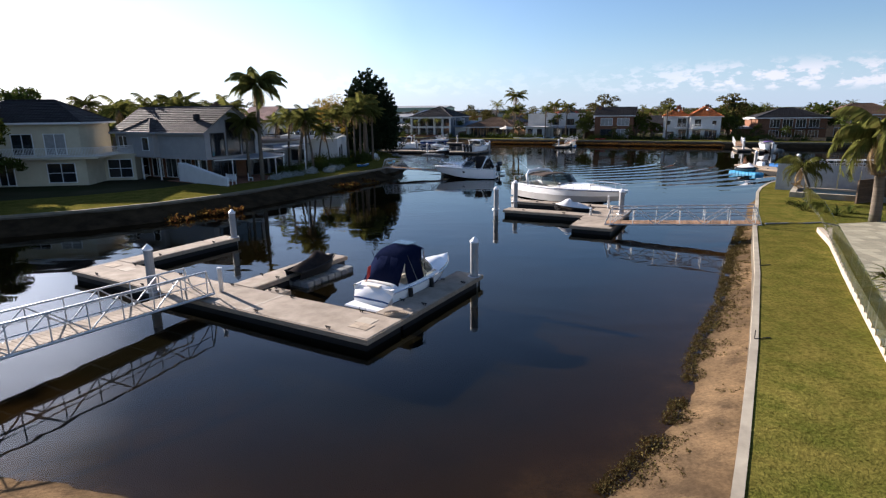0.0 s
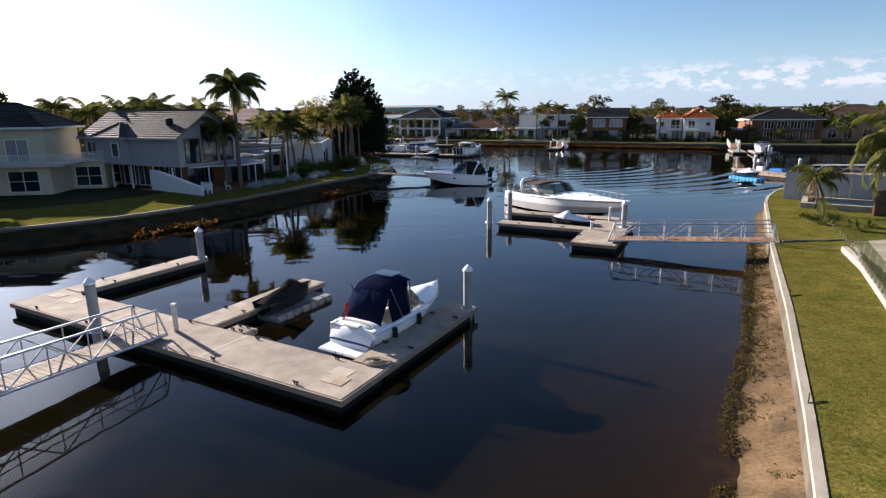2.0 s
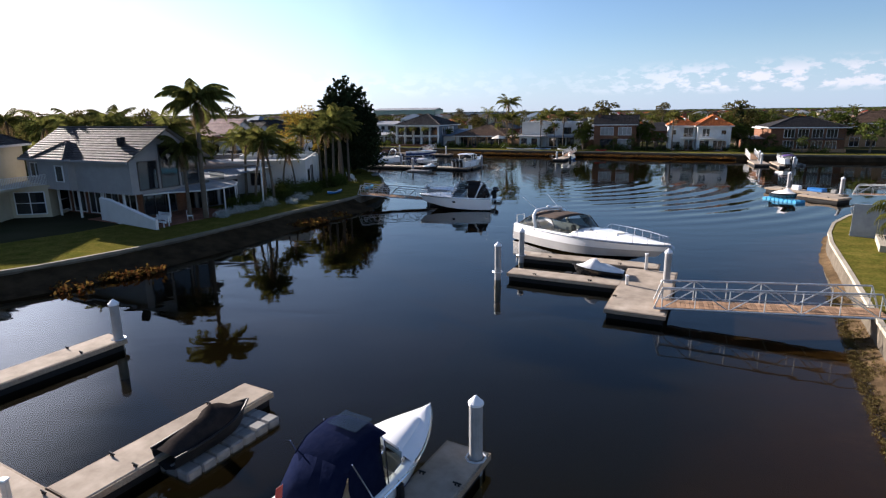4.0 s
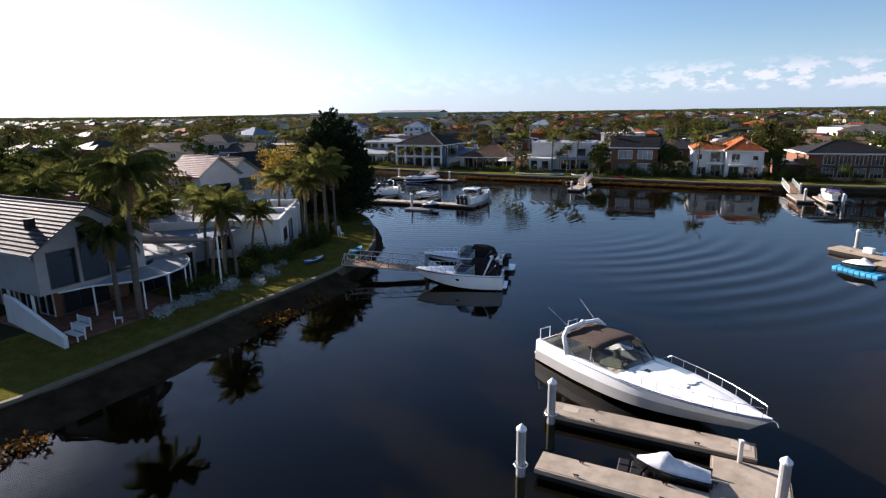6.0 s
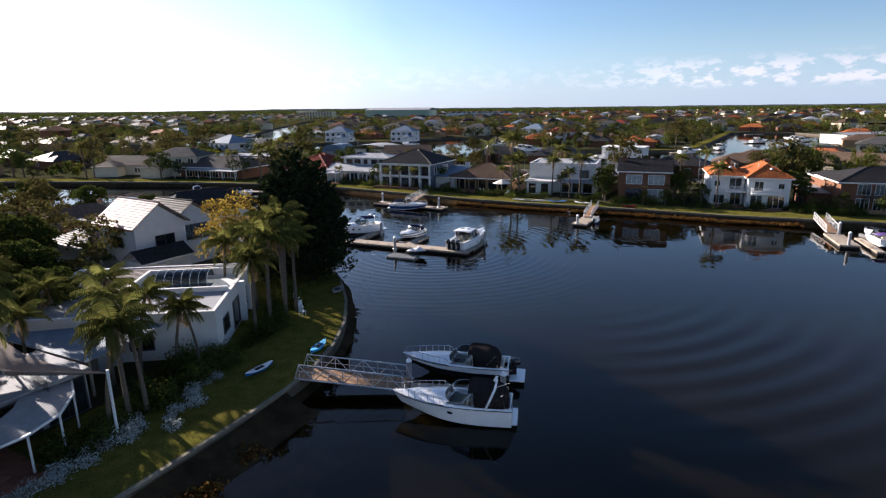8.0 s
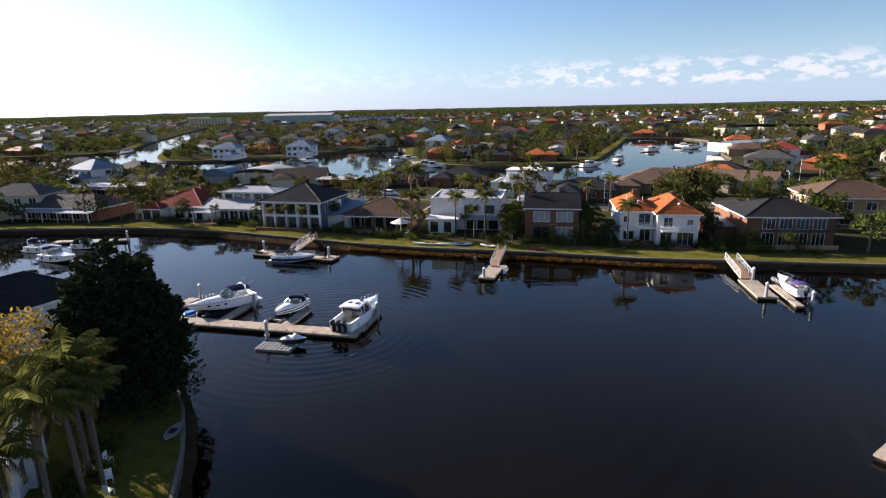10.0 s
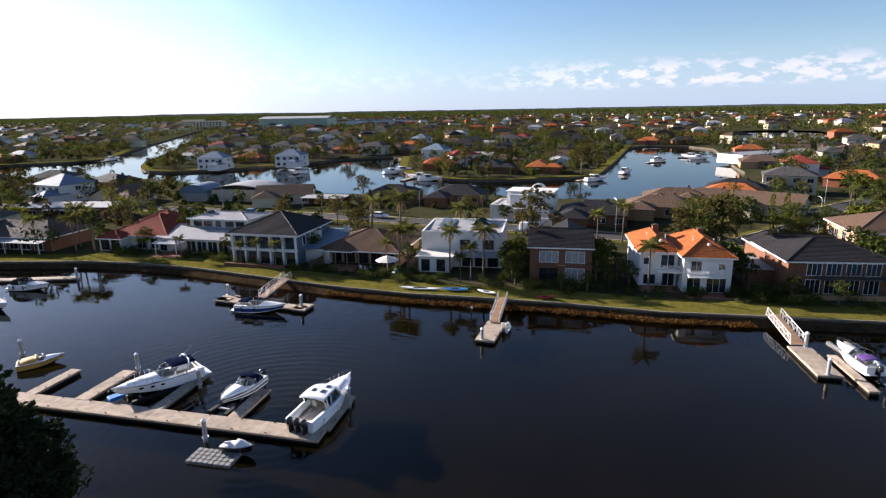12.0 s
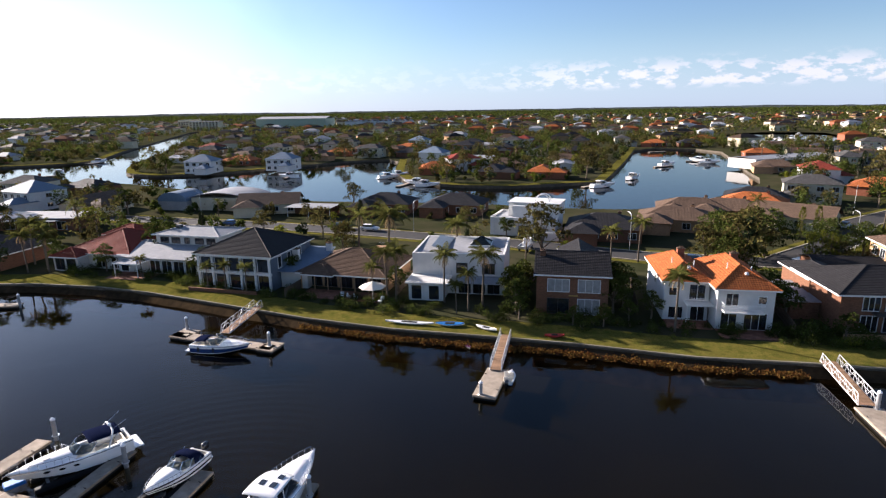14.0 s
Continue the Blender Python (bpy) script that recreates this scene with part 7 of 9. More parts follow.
def walls(th, cx, cy, w, d, h, z=0.0, material=None, gable=None, name="wall"):
    """Four outer walls with thickness; gable: (axis, rise) adds the triangles."""
    t = 0.22
    bm = bmesh.new()
    ring = []
    for hw, hd, zz in ((w / 2, d / 2, z), (w / 2, d / 2, z + h), (w / 2 - t, d / 2 - t, z + h), (w / 2 - t, d / 2 - t, z)):
        ring.append([bm.verts.new((cx + sx * hw, cy + sy * hd, zz)) for sx, sy in ((-1, -1), (1, -1), (1, 1), (-1, 1))])
    for a, b in zip(ring, ring[1:] + ring[:1]):
        for i in range(4):
            bm.faces.new((a[i], a[(i + 1) % 4], b[(i + 1) % 4], b[i]))
    bm.faces.new(ring[2][::-1])
    bmesh.ops.recalc_face_normals(bm, faces=bm.faces)
    if gable:
        axis, rise = gable
        for s in (-1, 1):
            if axis == "x":
                tri = [(s * w / 2, -d / 2), (s * w / 2, d / 2), (s * w / 2, 0)]
                ins = (-s * t, 0)
            else:
                tri = [(-w / 2, s * d / 2), (w / 2, s * d / 2), (0, s * d / 2)]
                ins = (0, -s * t)
            zs = (z + h, z + h, z + h + rise)
            a = [bm.verts.new((cx + p[0], cy + p[1], q)) for p, q in zip(tri, zs)]
            b = [bm.verts.new((cx + p[0] + ins[0], cy + p[1] + ins[1], q)) for p, q in zip(tri, zs)]
            bm.faces.new(a); bm.faces.new(b[::-1])
            for i in range(3):
                bm.faces.new((a[i], a[(i + 1) % 3], b[(i + 1) % 3], b[i]))
        bmesh.ops.remove_doubles(bm, verts=bm.verts, dist=0.002)
        bmesh.ops.recalc_face_normals(bm, faces=bm.faces)
    return part(name, bm, material, th)


def window(th, cx, cy, w, d, side, u, z, ww, hh, panes=2, frame_mat=None, glass=None, rows=1, label="", lite=False):
    """A framed window on one side of a block: f, b, l or r."""
    a, px, py = {"f": (0, cx + u, cy - d / 2), "b": (180, cx - u, cy + d / 2), "r": (90, cx + w / 2, cy + u), "l": (-90, cx - w / 2, cy - u)}[side]
    m = pose(px, py, z, 0, 0, a)
    f = 0.07
    xs, zs = [-ww / 2 - f, -ww / 2], [-f, 0.0]
    for k in range(1, panes):
        xs += [-ww / 2 + ww * k / panes - 0.025, -ww / 2 + ww * k / panes + 0.025]
    for k in range(1, rows):
        zs += [hh * k / rows - 0.025, hh * k / rows + 0.025]
    xs, zs = xs + [ww / 2, ww / 2 + f], zs + [hh, hh + f]
    bm = bmesh.new()
    vs = [[[bm.verts.new((px_, py_, pz_)) for pz_ in zs] for px_ in xs] for py_ in (-0.08, 0.02)]
    for i in range(len(xs) - 1):
        for j in range(len(zs) - 1):
            if i % 2 and j % 2:
                for (a0, b0), (a1, b1) in (((i, j), (i + 1, j)), ((i + 1, j), (i + 1, j + 1)), ((i + 1, j + 1), (i, j + 1)), ((i, j + 1), (i, j))):
                    bm.faces.new((vs[0][a0][b0], vs[0][a1][b1], vs[1][a1][b1], vs[1][a0][b0]))
                if lite:
                    q = [bm.verts.new((vs[0][a0][b0].co.x, -0.015, vs[0][a0][b0].co.z)) for a0, b0 in ((i, j), (i + 1, j), (i + 1, j + 1), (i, j + 1))]
                    for v_, (a0, b0) in zip(q, ((i, j), (i + 1, j), (i + 1, j + 1), (i, j + 1))):
                        v_.co = vs[1][a0][b0].co + Vector((0, -0.03, 0))
                    gf = bm.faces.new(q)
                    gf.material_index = 1
            else:
                bm.faces.new((vs[0][i][j], vs[0][i + 1][j], vs[0][i + 1][j + 1], vs[0][i][j + 1]))
    X, Z = len(xs) - 1, len(zs) - 1
    for a0, b0, a1, b1 in ((0, 0, X, 0), (X, 0, X, Z), (X, Z, 0, Z), (0, Z, 0, 0)):
        bm.faces.new((vs[0][a0][b0], vs[1][a0][b0], vs[1][a1][b1], vs[0][a1][b1]))
    bm.transform(m)
    if lite:
        wn = part("window", bm, frame_mat or FRAMEW, th, label)
        wn.data.materials.append(glass or WINDOW)
        return wn
    wn = part("window", bm, frame_mat or FRAMEW, th, label)
    g = boxes((0, -0.005, 0, ww, 0.02, hh))
    g.transform(m)
    part("pane", g, glass or WINDOW, wn)
    return wn


def balustrade(th, pts, h=1.0, material=None, gap=0.16, name="balustrade"):
    """Posts, rails and slats along a line of points, local."""
    lines = []
    for a, b in zip(pts, pts[1:]):
        a, b = Vector(a), Vector(b)
        n = max(1, int((b - a).length / gap))
        lines += [[a + Vector((0, 0, h)), b + Vector((0, 0, h))], [a + Vector((0, 0, 0.1)), b + Vector((0, 0, 0.1))]]
        lines += [[a.lerp(b, k / n) + Vector((0, 0, 0.1)), a.lerp(b, k / n) + Vector((0, 0, h))] for k in range(n + 1)]
    return part(name, tubes(*lines, r=0.022, sides=4), material or FRAMEW, th)


def chimney(th, x, y, z, h, material, w=0.7):
    c = part("chimney", boxes((x, y, z, w, w * 0.8, h)), material, th)
    part("chimney_cap", boxes((x, y, z + h, w + 0.14, w * 0.8 + 0.14, 0.1), (x - 0.12, y, z + h + 0.1, 0.2, 0.2, 0.22), (x + 0.16, y, z + h + 0.1, 0.2, 0.2, 0.22)), ROOFBROWN, c)


def roof_unit(th, x, y, z, material=None):
    """A boxy evaporative cooler on a roof."""
    c = part("roof_cooler", boxes((x, y, z, 0.95, 0.95, 0.75), bevel=0.05), material or GREYPL, th, "boxy roof cooler")
    part("grille", boxes((x, y - 0.49, z + 0.1, 0.75, 0.02, 0.5), (x + 0.49, y, z + 0.1, 0.02, 0.75, 0.5)), FRAMED, c)


def aerial(th, x, y, z, h=2.2):
    part("aerial", tubes([(x, y, z), (x, y, z + h)], [(x - 0.6, y, z + h - 0.1), (x + 0.6, y, z + h - 0.1)], *[[(x - 0.5 + 0.2 * k, y - 0.3, z + h - 0.1), (x - 0.5 + 0.2 * k, y + 0.3, z + h - 0.1)] for k in range(6)], r=0.015, sides=4), GALV, th)


def front(ax, ay, bx, by, depth):
    """Centre and turn of a house by the ends of its front and its depth."""
    a = math.atan2(by - ay, bx - ax)
    return (ax + bx) / 2 - math.sin(a) * depth / 2, (ay + by) / 2 + math.cos(a) * depth / 2, math.degrees(a), math.hypot(bx - ax, by - ay)


def house(ax, ay, bx, by, depth, label, name="house"):
    x, y, rz, w = front(ax, ay, bx, by, depth)
    return thing(name, x, y, G, rz, label, "house"), w


# --- left peninsula ---
# grey weatherboard house with the long tiled gable roof
h, W = house(-41.4, 28.6, -28.0, 23.0, 7.4, "grey two-storey weatherboard house with a pale tiled gable roof")
walls(h, 0, 0, W, 7.4, 2.6, 2.55, GREYWALL, gable=("x", 2.45))
walls(h, -0.8, 0.8, W - 2.6, 5.4, 2.55, 0, BROWNBRICK, name="lower_wall")
roof(h, 0, 0, W, 7.4, 5.15, "gable", 32.5, 0.45, "x", ROOFGREY, trim=GREYWALL)
part("dormer_wall", boxes((-2.2, -3.9, 2.55, 4.4, 0.9, 2.6)), GREYWALL, h)
roof(h, -2.2, -2.7, 4.4, 3.6, 5.2, "hip", 30, 0.25, "y", ROOFGREY, name="dormer_roof", trim=GREYWALL)
window(h, 0, 0, W, 7.4, "f", -5.9, 3.5, 1.5, 1.2, 2)
window(h, 0, -0.65, W, 7.4, "f", -1.2, 3.3, 1.0, 1.3, 1)
for u in (-2.1, 0.0, 2.1):
    window(h, 0, 0, W, 7.4, "r", u, 2.75, 1.7, 2.3 if u else 3.6, 1, FRAMED)
for u in (-6.0, -3.4, -0.4, 3.0, 5.8):
    part("post", boxes((u, -3.5, 0, 0.14, 0.14, 2.6)), FRAMEW, h)
part("upper_floor", boxes((0, 0, 2.42, W + 0.1, 7.5, 0.14)), GREYWALL, h)
part("roof_valley_vent", boxes((4.7, -2.3, 6.35, 0.5, 0.5, 0.7), bevel=0.03), ROOFDARK, h, "small dark roof cowl")
chimney(h, 3.8, 1.2, 6.4, 1.6, BROWNBRICK)
for k in range(5):
    window(h, -0.8, 0.8, W - 2.6, 5.4, "f", -4.6 + 2.4 * k, 0.2, 1.7, 2.0, 2, FRAMEW)
window(h, -0.8, 0.8, W - 2.6, 5.4, "r", -0.5, 0.2, 3.2, 2.1, 3, FRAMED)
# verandah roof that wraps the canal end and the low wing behind it
ver = thing("verandah", -26.0, 29.0, G, 0, "pale metal verandah roof on slim white posts round the canal end", "verandah")
outer = [(-27.9, 24.3), (-26.6, 25.9), (-25.2, 26.5), (-23.9, 27.3), (-23.0, 29.0), (-22.8, 31.0), (-23.6, 33.2), (-25.2, 35.2), (-27.4, 36.0)]
inner = [(-27.5, 24.9), (-26.7, 26.4), (-26.0, 27.8), (-25.5, 29.0), (-25.1, 30.0), (-25.3, 31.0), (-25.9, 32.1), (-26.8, 33.2), (-28.0, 34.0)]
for k in range(len(outer) - 1):
    (ax, ay), (bx, by), (cx, cy), (dx, dy) = outer[k], outer[k + 1], inner[k + 1], inner[k]
    rows = [[(x + 26.0, y - 29.0, z) for x, y, z in ((ax, ay, 2.28), (bx, by, 2.28))], [(x + 26.0, y - 29.0, z) for x, y, z in ((dx, dy, 2.62), (cx, cy, 2.62))]]
    part("roof_panel", thicken(loft(rows), 0.05), METALROOF, ver, "pale corrugated metal roof panel")
    part("fascia", tubes([(ax + 26.0, ay - 29.0, 2.25), (bx + 26.0, by - 29.0, 2.25)], r=0.07, sides=6), FRAMEW, ver, "white edge gutter")
for k in (1, 3, 4, 5, 6, 7):
    x, y = outer[k]
    part("post", tubes([(x + 26.1 - 0.2, y - 29.0 + 0.1, 0), (x + 26.1 - 0.2, y - 29.0 + 0.1, 2.25)], r=0.06, sides=8), FRAMEW, ver)
part("screen", boxes((0.3, 4.4, 2.6, 2.4, 0.04, 0.75, -32)), CLEARP, ver, "clear screen on the verandah roof")
h, W = house(-31.4, 32.9, -26.6, 30.8, 5.2, "low grey garden wing with glass doors and flat metal roof", "garden_wing")
walls(h, 0, 0, W, 5.2, 2.6, 0, GREYWALL)
part("roof_top", boxes((0, 0, 2.62, W + 0.4, 5.6, 0.12)), METALROOF, h, "grey flat metal roof")
for u in (-1.3, 1.2):
    window(h, 0, 0, W, 5.2, "f", u, 0.1, 2.0, 2.2, 2, FRAMED)
for u in (-1.4, 1.3):
    window(h, 0, 0, W, 5.2, "r", u, 0.1, 2.2, 2.2, 2, FRAMED)
# dark terrace roof behind
h, W = house(-33.4, 40.2, -25.2, 36.9, 5.0, "dark low roof wing over an open terrace", "garden_wing")
walls(h, -1.5, 1.2, W - 3, 2.6, 2.6, 0, GREYWALL)
roof(h, 0, 0, W, 5.0, 2.7, "skillion", 4, 0.4, "x", METALDARK, courses=0, caps=False)
for px in (-W / 2 + 0.2, 0, W / 2 - 0.2):
    part("post", boxes((px, -2.4, 0, 0.16, 0.16, 2.65)), TIMBER, h)
# shade sail on poles
TAUPE = stuff("taupe_shade_cloth", (0.26, 0.225, 0.20), (0.21, 0.18, 0.16), 5, 0.9, bump=0.3, bscale=6, stain=0.2, spec=0.0)
sail = thing("shade_sail", -27, 34, G, 0, "taupe fabric shade sail stretched between tall poles", "shade sail")
cor = [Vector((-8.2, -3.4, 3.9)), Vector((6.3, -1.7, 4.05)), Vector((6.25, -1.55, 4.0)), Vector((-3.2, 2.2, 4.5))]
rows = []
for i in range(13):
    t = i / 12
    a, b = cor[0].lerp(cor[1], t), cor[3].lerp(cor[2], t)
    rows.append([a.lerp(b, q) - Vector((0, 0, 0.5 * math.sin(math.pi * t) * math.sin(math.pi * q))) + Vector((0, (0.9 * (1 - 2 * q)) * math.sin(math.pi * t), 0)) for q in (0, 0.17, 0.33, 0.5, 0.67, 0.83, 1)])
part("fabric", thicken(loft(rows), 0.012), TAUPE, sail, smooth=True)
for c in (cor[0], cor[1], cor[3]):
    part("pole", tubes([(c.x, c.y, 0), (c.x, c.y, c.z + 0.2)], r=0.08, sides=8), FRAMEW, sail)
# ramp wall and garden furniture beside the grey house
ramp = thing("ramp_wall", -28.4, 22.6, G, -30, "white rendered stair wall sloping down to the lawn", "garden wall")
bm = bmesh.new()
pts = [(-4.2, 0), (4.2, 0), (4.2, 0.75), (-2.6, 1.9), (-4.2, 1.9)]
a, b = [bm.verts.new((x, -0.12, z)) for x, z in pts], [bm.verts.new((x, 0.12, z)) for x, z in pts]
bm.faces.new(a); bm.faces.new(b[::-1])
for i in range(5):
    bm.faces.new((a[i], b[i], b[(i + 1) % 5], a[(i + 1) % 5]))
bmesh.ops.recalc_face_normals(bm, faces=bm.faces)
part("wall", bm, WHITE, ramp)
part("wall_cap", tubes([(-2.6, 0, 1.92), (4.25, 0, 0.77)], [(-4.2, 0, 1.92), (-2.6, 0, 1.92)], r=0.13, sides=4), FRAMEW, ramp)
for x, y, a in ((-26.0, 23.4, -25), (-25.3, 21.9, -25)):
    t = thing("garden_bench", x, y, G, a, "white slatted garden bench on the terrace", "bench")
    for k in range(4):
        part("slat", boxes((0, -0.2 + 0.13 * k, 0.42, 1.6, 0.1, 0.03)), FRAMEW, t)
        part("back_slat", boxes((0, 0.28, 0.5 + 0.11 * k, 1.6, 0.03, 0.08)), FRAMEW, t)
    for sx in (-0.7, 0.7):
        part("leg", boxes((sx, -0.2, 0, 0.07, 0.07, 0.42)), FRAMEW, t)
        part("leg", boxes((sx, 0.26, 0, 0.07, 0.07, 0.95)), FRAMEW, t)
terr = tagged(part("terrace", boxes((-27.6, 27.0, G + 0.02, 9.5, 8.6, 0.06, -24)), PAVING), "dark red paved terrace under the grey house", "paving", kind="structure")
# cream house
h, W = house(-54.8, 18.6, -40.3, 21.8, 9, "cream rendered two-storey house with a dark tiled hip roof and balcony")
walls(h, 0, 0, W, 9, 2.75, 0, CREAM)
walls(h, W / 2 + 1.4, 2.6, 3.6, 6.0, 2.75, 0, CREAM, name="wing_wall")
walls(h, -0.3, 2.2, W - 2.6, 7.4, 3.5, 2.75, CREAM, name="upper_wall")
roof(h, -0.3, 2.2, W - 2.6, 7.4, 6.3, "hip", 29, 0.6, "x", ROOFDARK)
part("balcony_slab", boxes((1.0, -2.6, 2.7, W + 1.0, 5.2, 0.18), (W / 2 + 1.4, 2.6, 2.7, 4.2, 6.4, 0.18)), CREAM, h, "cream balcony slab with projecting edge")
balustrade(h, [(-W / 2, -5.0, 2.88), (W / 2 + 1.2, -5.0, 2.88), (W / 2 + 3.2, -0.4, 2.88), (W / 2 + 3.2, 5.6, 2.88)], 0.95, FRAMEW, 0.14)
for u in (-5.6, -3.0, -0.2):
    window(h, 0, 0, W, 9, "f", u, 0.15 if u > -5 else 0.5, 1.4, 2.1 if u > -5 else 1.6, 2)
window(h, 0, 0, W, 9, "f", 5.0, 0.35, 2.6, 1.9, 2, rows=2)
window(h, W / 2 + 1.4, 2.6, 3.6, 6.0, "f", 0.2, 0.35, 2.4, 1.9, 2, rows=2)
window(h, W / 2 + 1.4, 2.6, 3.6, 6.0, "r", 0, 0.35, 2.4, 1.9, 2, rows=2)
for u in (-3.8, 0.4, 3.6):
    window(h, -0.3, 2.2, W - 2.6, 7.4, "f", u, 3.0, 2.0, 2.1, 2, glass=CURTAIN if u == 3.6 else None)
roof_unit(h, -3, 0.2, 7.3)
# timber garden fence and shed between the two houses
fence = thing("timber_fence", -41.0, 29.6, G, 55, "low brown timber garden fence", "fence")
for k in range(24):
    part("paling", boxes((-3 + 0.26 * k, 0, 0, 0.22, 0.03, 1.5)), FENCEWOOD, fence)
for k in range(4):
    part("post", boxes((-3 + 2 * k, 0.08, 0, 0.1, 0.1, 1.55)), TIMBER, fence)
# white gabled house with the pale red roof
h, W = house(-37.1, 62.3, -33.1, 69.6, 7.2, "white two-storey house with twin gables and a pale tiled roof")
walls(h, -1.2, 0, 6.0, 7.2, 5.6, 0, WHITE, gable=("y", 2.2))
roof(h, -1.2, 0, 6.0, 7.2, 5.65, "gable", 36, 0.45, "y", ROOFPINK, trim=REDBRICK)
walls(h, 3.6, 0.6, 5.4, 6.4, 5.3, 0, WHITE, gable=("y", 1.9), name="wing_wall")
roof(h, 3.6, 0.6, 5.4, 6.4, 5.35, "gable", 35, 0.45, "y", ROOFDARK, name="wing_roof")
window(h, -1.2, 0, 6.0, 7.2, "f", 0.4, 3.3, 2.2, 1.1, 2, FRAMED)
window(h, 3.6, 0.6, 5.4, 6.4, "f", 0.2, 3.0, 3.4, 1.7, 3, FRAMED, rows=2)
window(h, -1.2, 0, 6.0, 7.2, "l", 0, 3.3, 2.2, 1.1, 2, FRAMED)
walls(h, -2.6, -5.0, 5.6, 2.8, 2.4, 0, WHITE, name="porch_wall")
roof(h, -2.6, -5.0, 5.6, 3.2, 2.45, "gable", 30, 0.3, "x", ROOFDARK, name="porch_roof")
walls(h, 8.6, 3.0, 14, 8, 5.2, 0, WHITE, name="rear_wall")
roof(h, 8.6, 3.0, 14, 8, 5.25, "hip", 30, 0.5, "x", ROOFDARK, name="rear_roof")
walls(h, -2.0, 7.6, 8, 8, 3.0, 0, WHITE, name="back_wall")
roof(h, -2.0, 7.6, 8, 8, 3.05, "hip", 24, 0.5, "x", ROOFDARK, name="back_roof")
# flat white house by the point
h, W = house(-35.0, 40.4, -19.7, 43.2, 13.5, "flat-roofed white rendered house with a barrel skylight")
walls(h, 0, 0, W, 13.5, 3.2, 0, WHITE)
for rw in ((0, -6.65, W, 0.3), (0, 6.65, W, 0.3)):
    part("parapet", boxes((rw[0], rw[1], 3.2, rw[2], rw[3], 0.45), bevel=0.03), WHITE, h)
for sx in (-1, 1):
    part("parapet", boxes((sx * (W / 2 - 0.15), 0, 3.2, 0.3, 13.0, 0.45), bevel=0.03), WHITE, h)
roof(h, -1.6, 3.2, W - 3.6, 6.0, 3.25, "skillion", 3, 0.0, "x", PALETILE, courses=0.36, caps=False, name="tiled_roof")
roof(h, 0.0, -4.0, W - 0.8, 4.6, 3.25, "skillion", 4, 0.0, "x", METALROOF, courses=0, caps=False, name="metal_roof")
for rw in ((3.4, -1.6, 8.2, 0.3), (3.4, 4.2, 8.2, 0.3), (-0.6, 1.3, 0.3, 5.6)):
    part("light_well_kerb", boxes((rw[0], rw[1], 3.2, rw[2], rw[3], 0.75), bevel=0.03), WHITE, h)
part("light_well_floor", boxes((3.5, 1.3, 3.22, 7.8, 5.5, 0.12)), WHITE, h, "white rendered roof well")
rows = [[(1.0 + 0.7 * k, 2.0 + 1.3 * math.cos(a), 3.5 + 0.95 * math.sin(a)) for a in np.linspace(0, math.pi, 11)] for k in range(7)]
sk = part("barrel_skylight", loft(rows), GLASS, h, "curved glazed barrel skylight", smooth=True)
part("glazing_grid", tubes(*[[tuple(p) for p in r] for r in rows], [r[0] for r in rows], [r[-1] for r in rows], r=0.035, sides=5), FRAMEW, sk)
part("solar_panels", boxes((3.2, -0.1, 3.55, 5.2, 1.4, 0.06), bevel=0.01), WINDOW, h, "dark solar panels")
roof_unit(h, -5.6, 4.6, 3.5)
for u, zz, ww, hh in ((-4.2, 1.1, 1.6, 1.2), (-0.8, 0.3, 2.0, 2.2), (3.6, 0.9, 1.4, 1.4)):
    window(h, 0, 0, W, 13.5, "r", u, zz, ww, hh, 1, FRAMED)
for u in (-5.6, -2.0, 2.4):
    window(h, 0, 0, W, 13.5, "f", u, 0.9, 1.6, 1.3, 2, FRAMED)
for yy in (0.8, 3.6):
    part("pier", boxes((W / 2 + 0.25, yy, 0, 0.5, 0.5, 3.6)), WHITE, h)
for x, y, a in ((-16.6, 53.2, 30), (-16.0, 51.8, 160), (-17.6, 55.4, 80), (-24.2, 24.6, 120)):
    t = thing("garden_chair", x, y, G + 0.03, a, "white plastic garden chair on the lawn", "chair", "garden chairs")
    part("seat", boxes((0, 0, 0.4, 0.46, 0.46, 0.04), bevel=0.015), FRAMEW, t)
    part("backrest", boxes((0, 0.23, 0.42, 0.46, 0.04, 0.48), bevel=0.015), FRAMEW, t)
    for sx in (-0.2, 0.2):
        for sy in (-0.2, 0.2):
            part("leg", boxes((sx, sy, 0, 0.04, 0.04, 0.4)), FRAMEW, t)

# --- far bank row, left to right ---
h, W = house(-82, 158, -62, 151.8, 11, "brown brick bungalow with a grey hip roof and verandah")
walls(h, 0, 0, W, 11, 2.8, 0, BROWNBRICK)
roof(h, 0, 0, W, 11, 2.85, "hip", 23, 0.6, "x", ROOFGREY)
roof(h, 0, -6.8, W, 3.0, 2.3, "skillion", 6, 0.1, "x", METALROOF, courses=0, caps=False, name="verandah_roof")
for k in range(6):
    part("post", boxes((-W / 2 + 0.3 + k * (W - 0.6) / 5, -8.1, 0, 0.12, 0.12, 2.3)), FRAMEW, h)
    window(h, 0, 0, W, 11, "f", -7.5 + 3 * k, 0.3, 2.0, 2.0, 2)
h, W = house(-51.6, 153.2, -38.2, 148.6, 15, "low house with a deep red tiled hip roof and bay front")
walls(h, 0, 0, W, 15, 2.8, 0, OFFWHITE)
roof(h, 0, 0, W, 15, 2.85, "hip", 22, 0.5, "y", ROOFRED)
walls(h, -4.4, -8.2, 5.2, 3.4, 2.6, 0, OFFWHITE, name="bay_wall")
roof(h, -4.4, -8.2, 5.2, 3.6, 2.65, "hip", 25, 0.4, "y", ROOFRED, name="bay_roof")
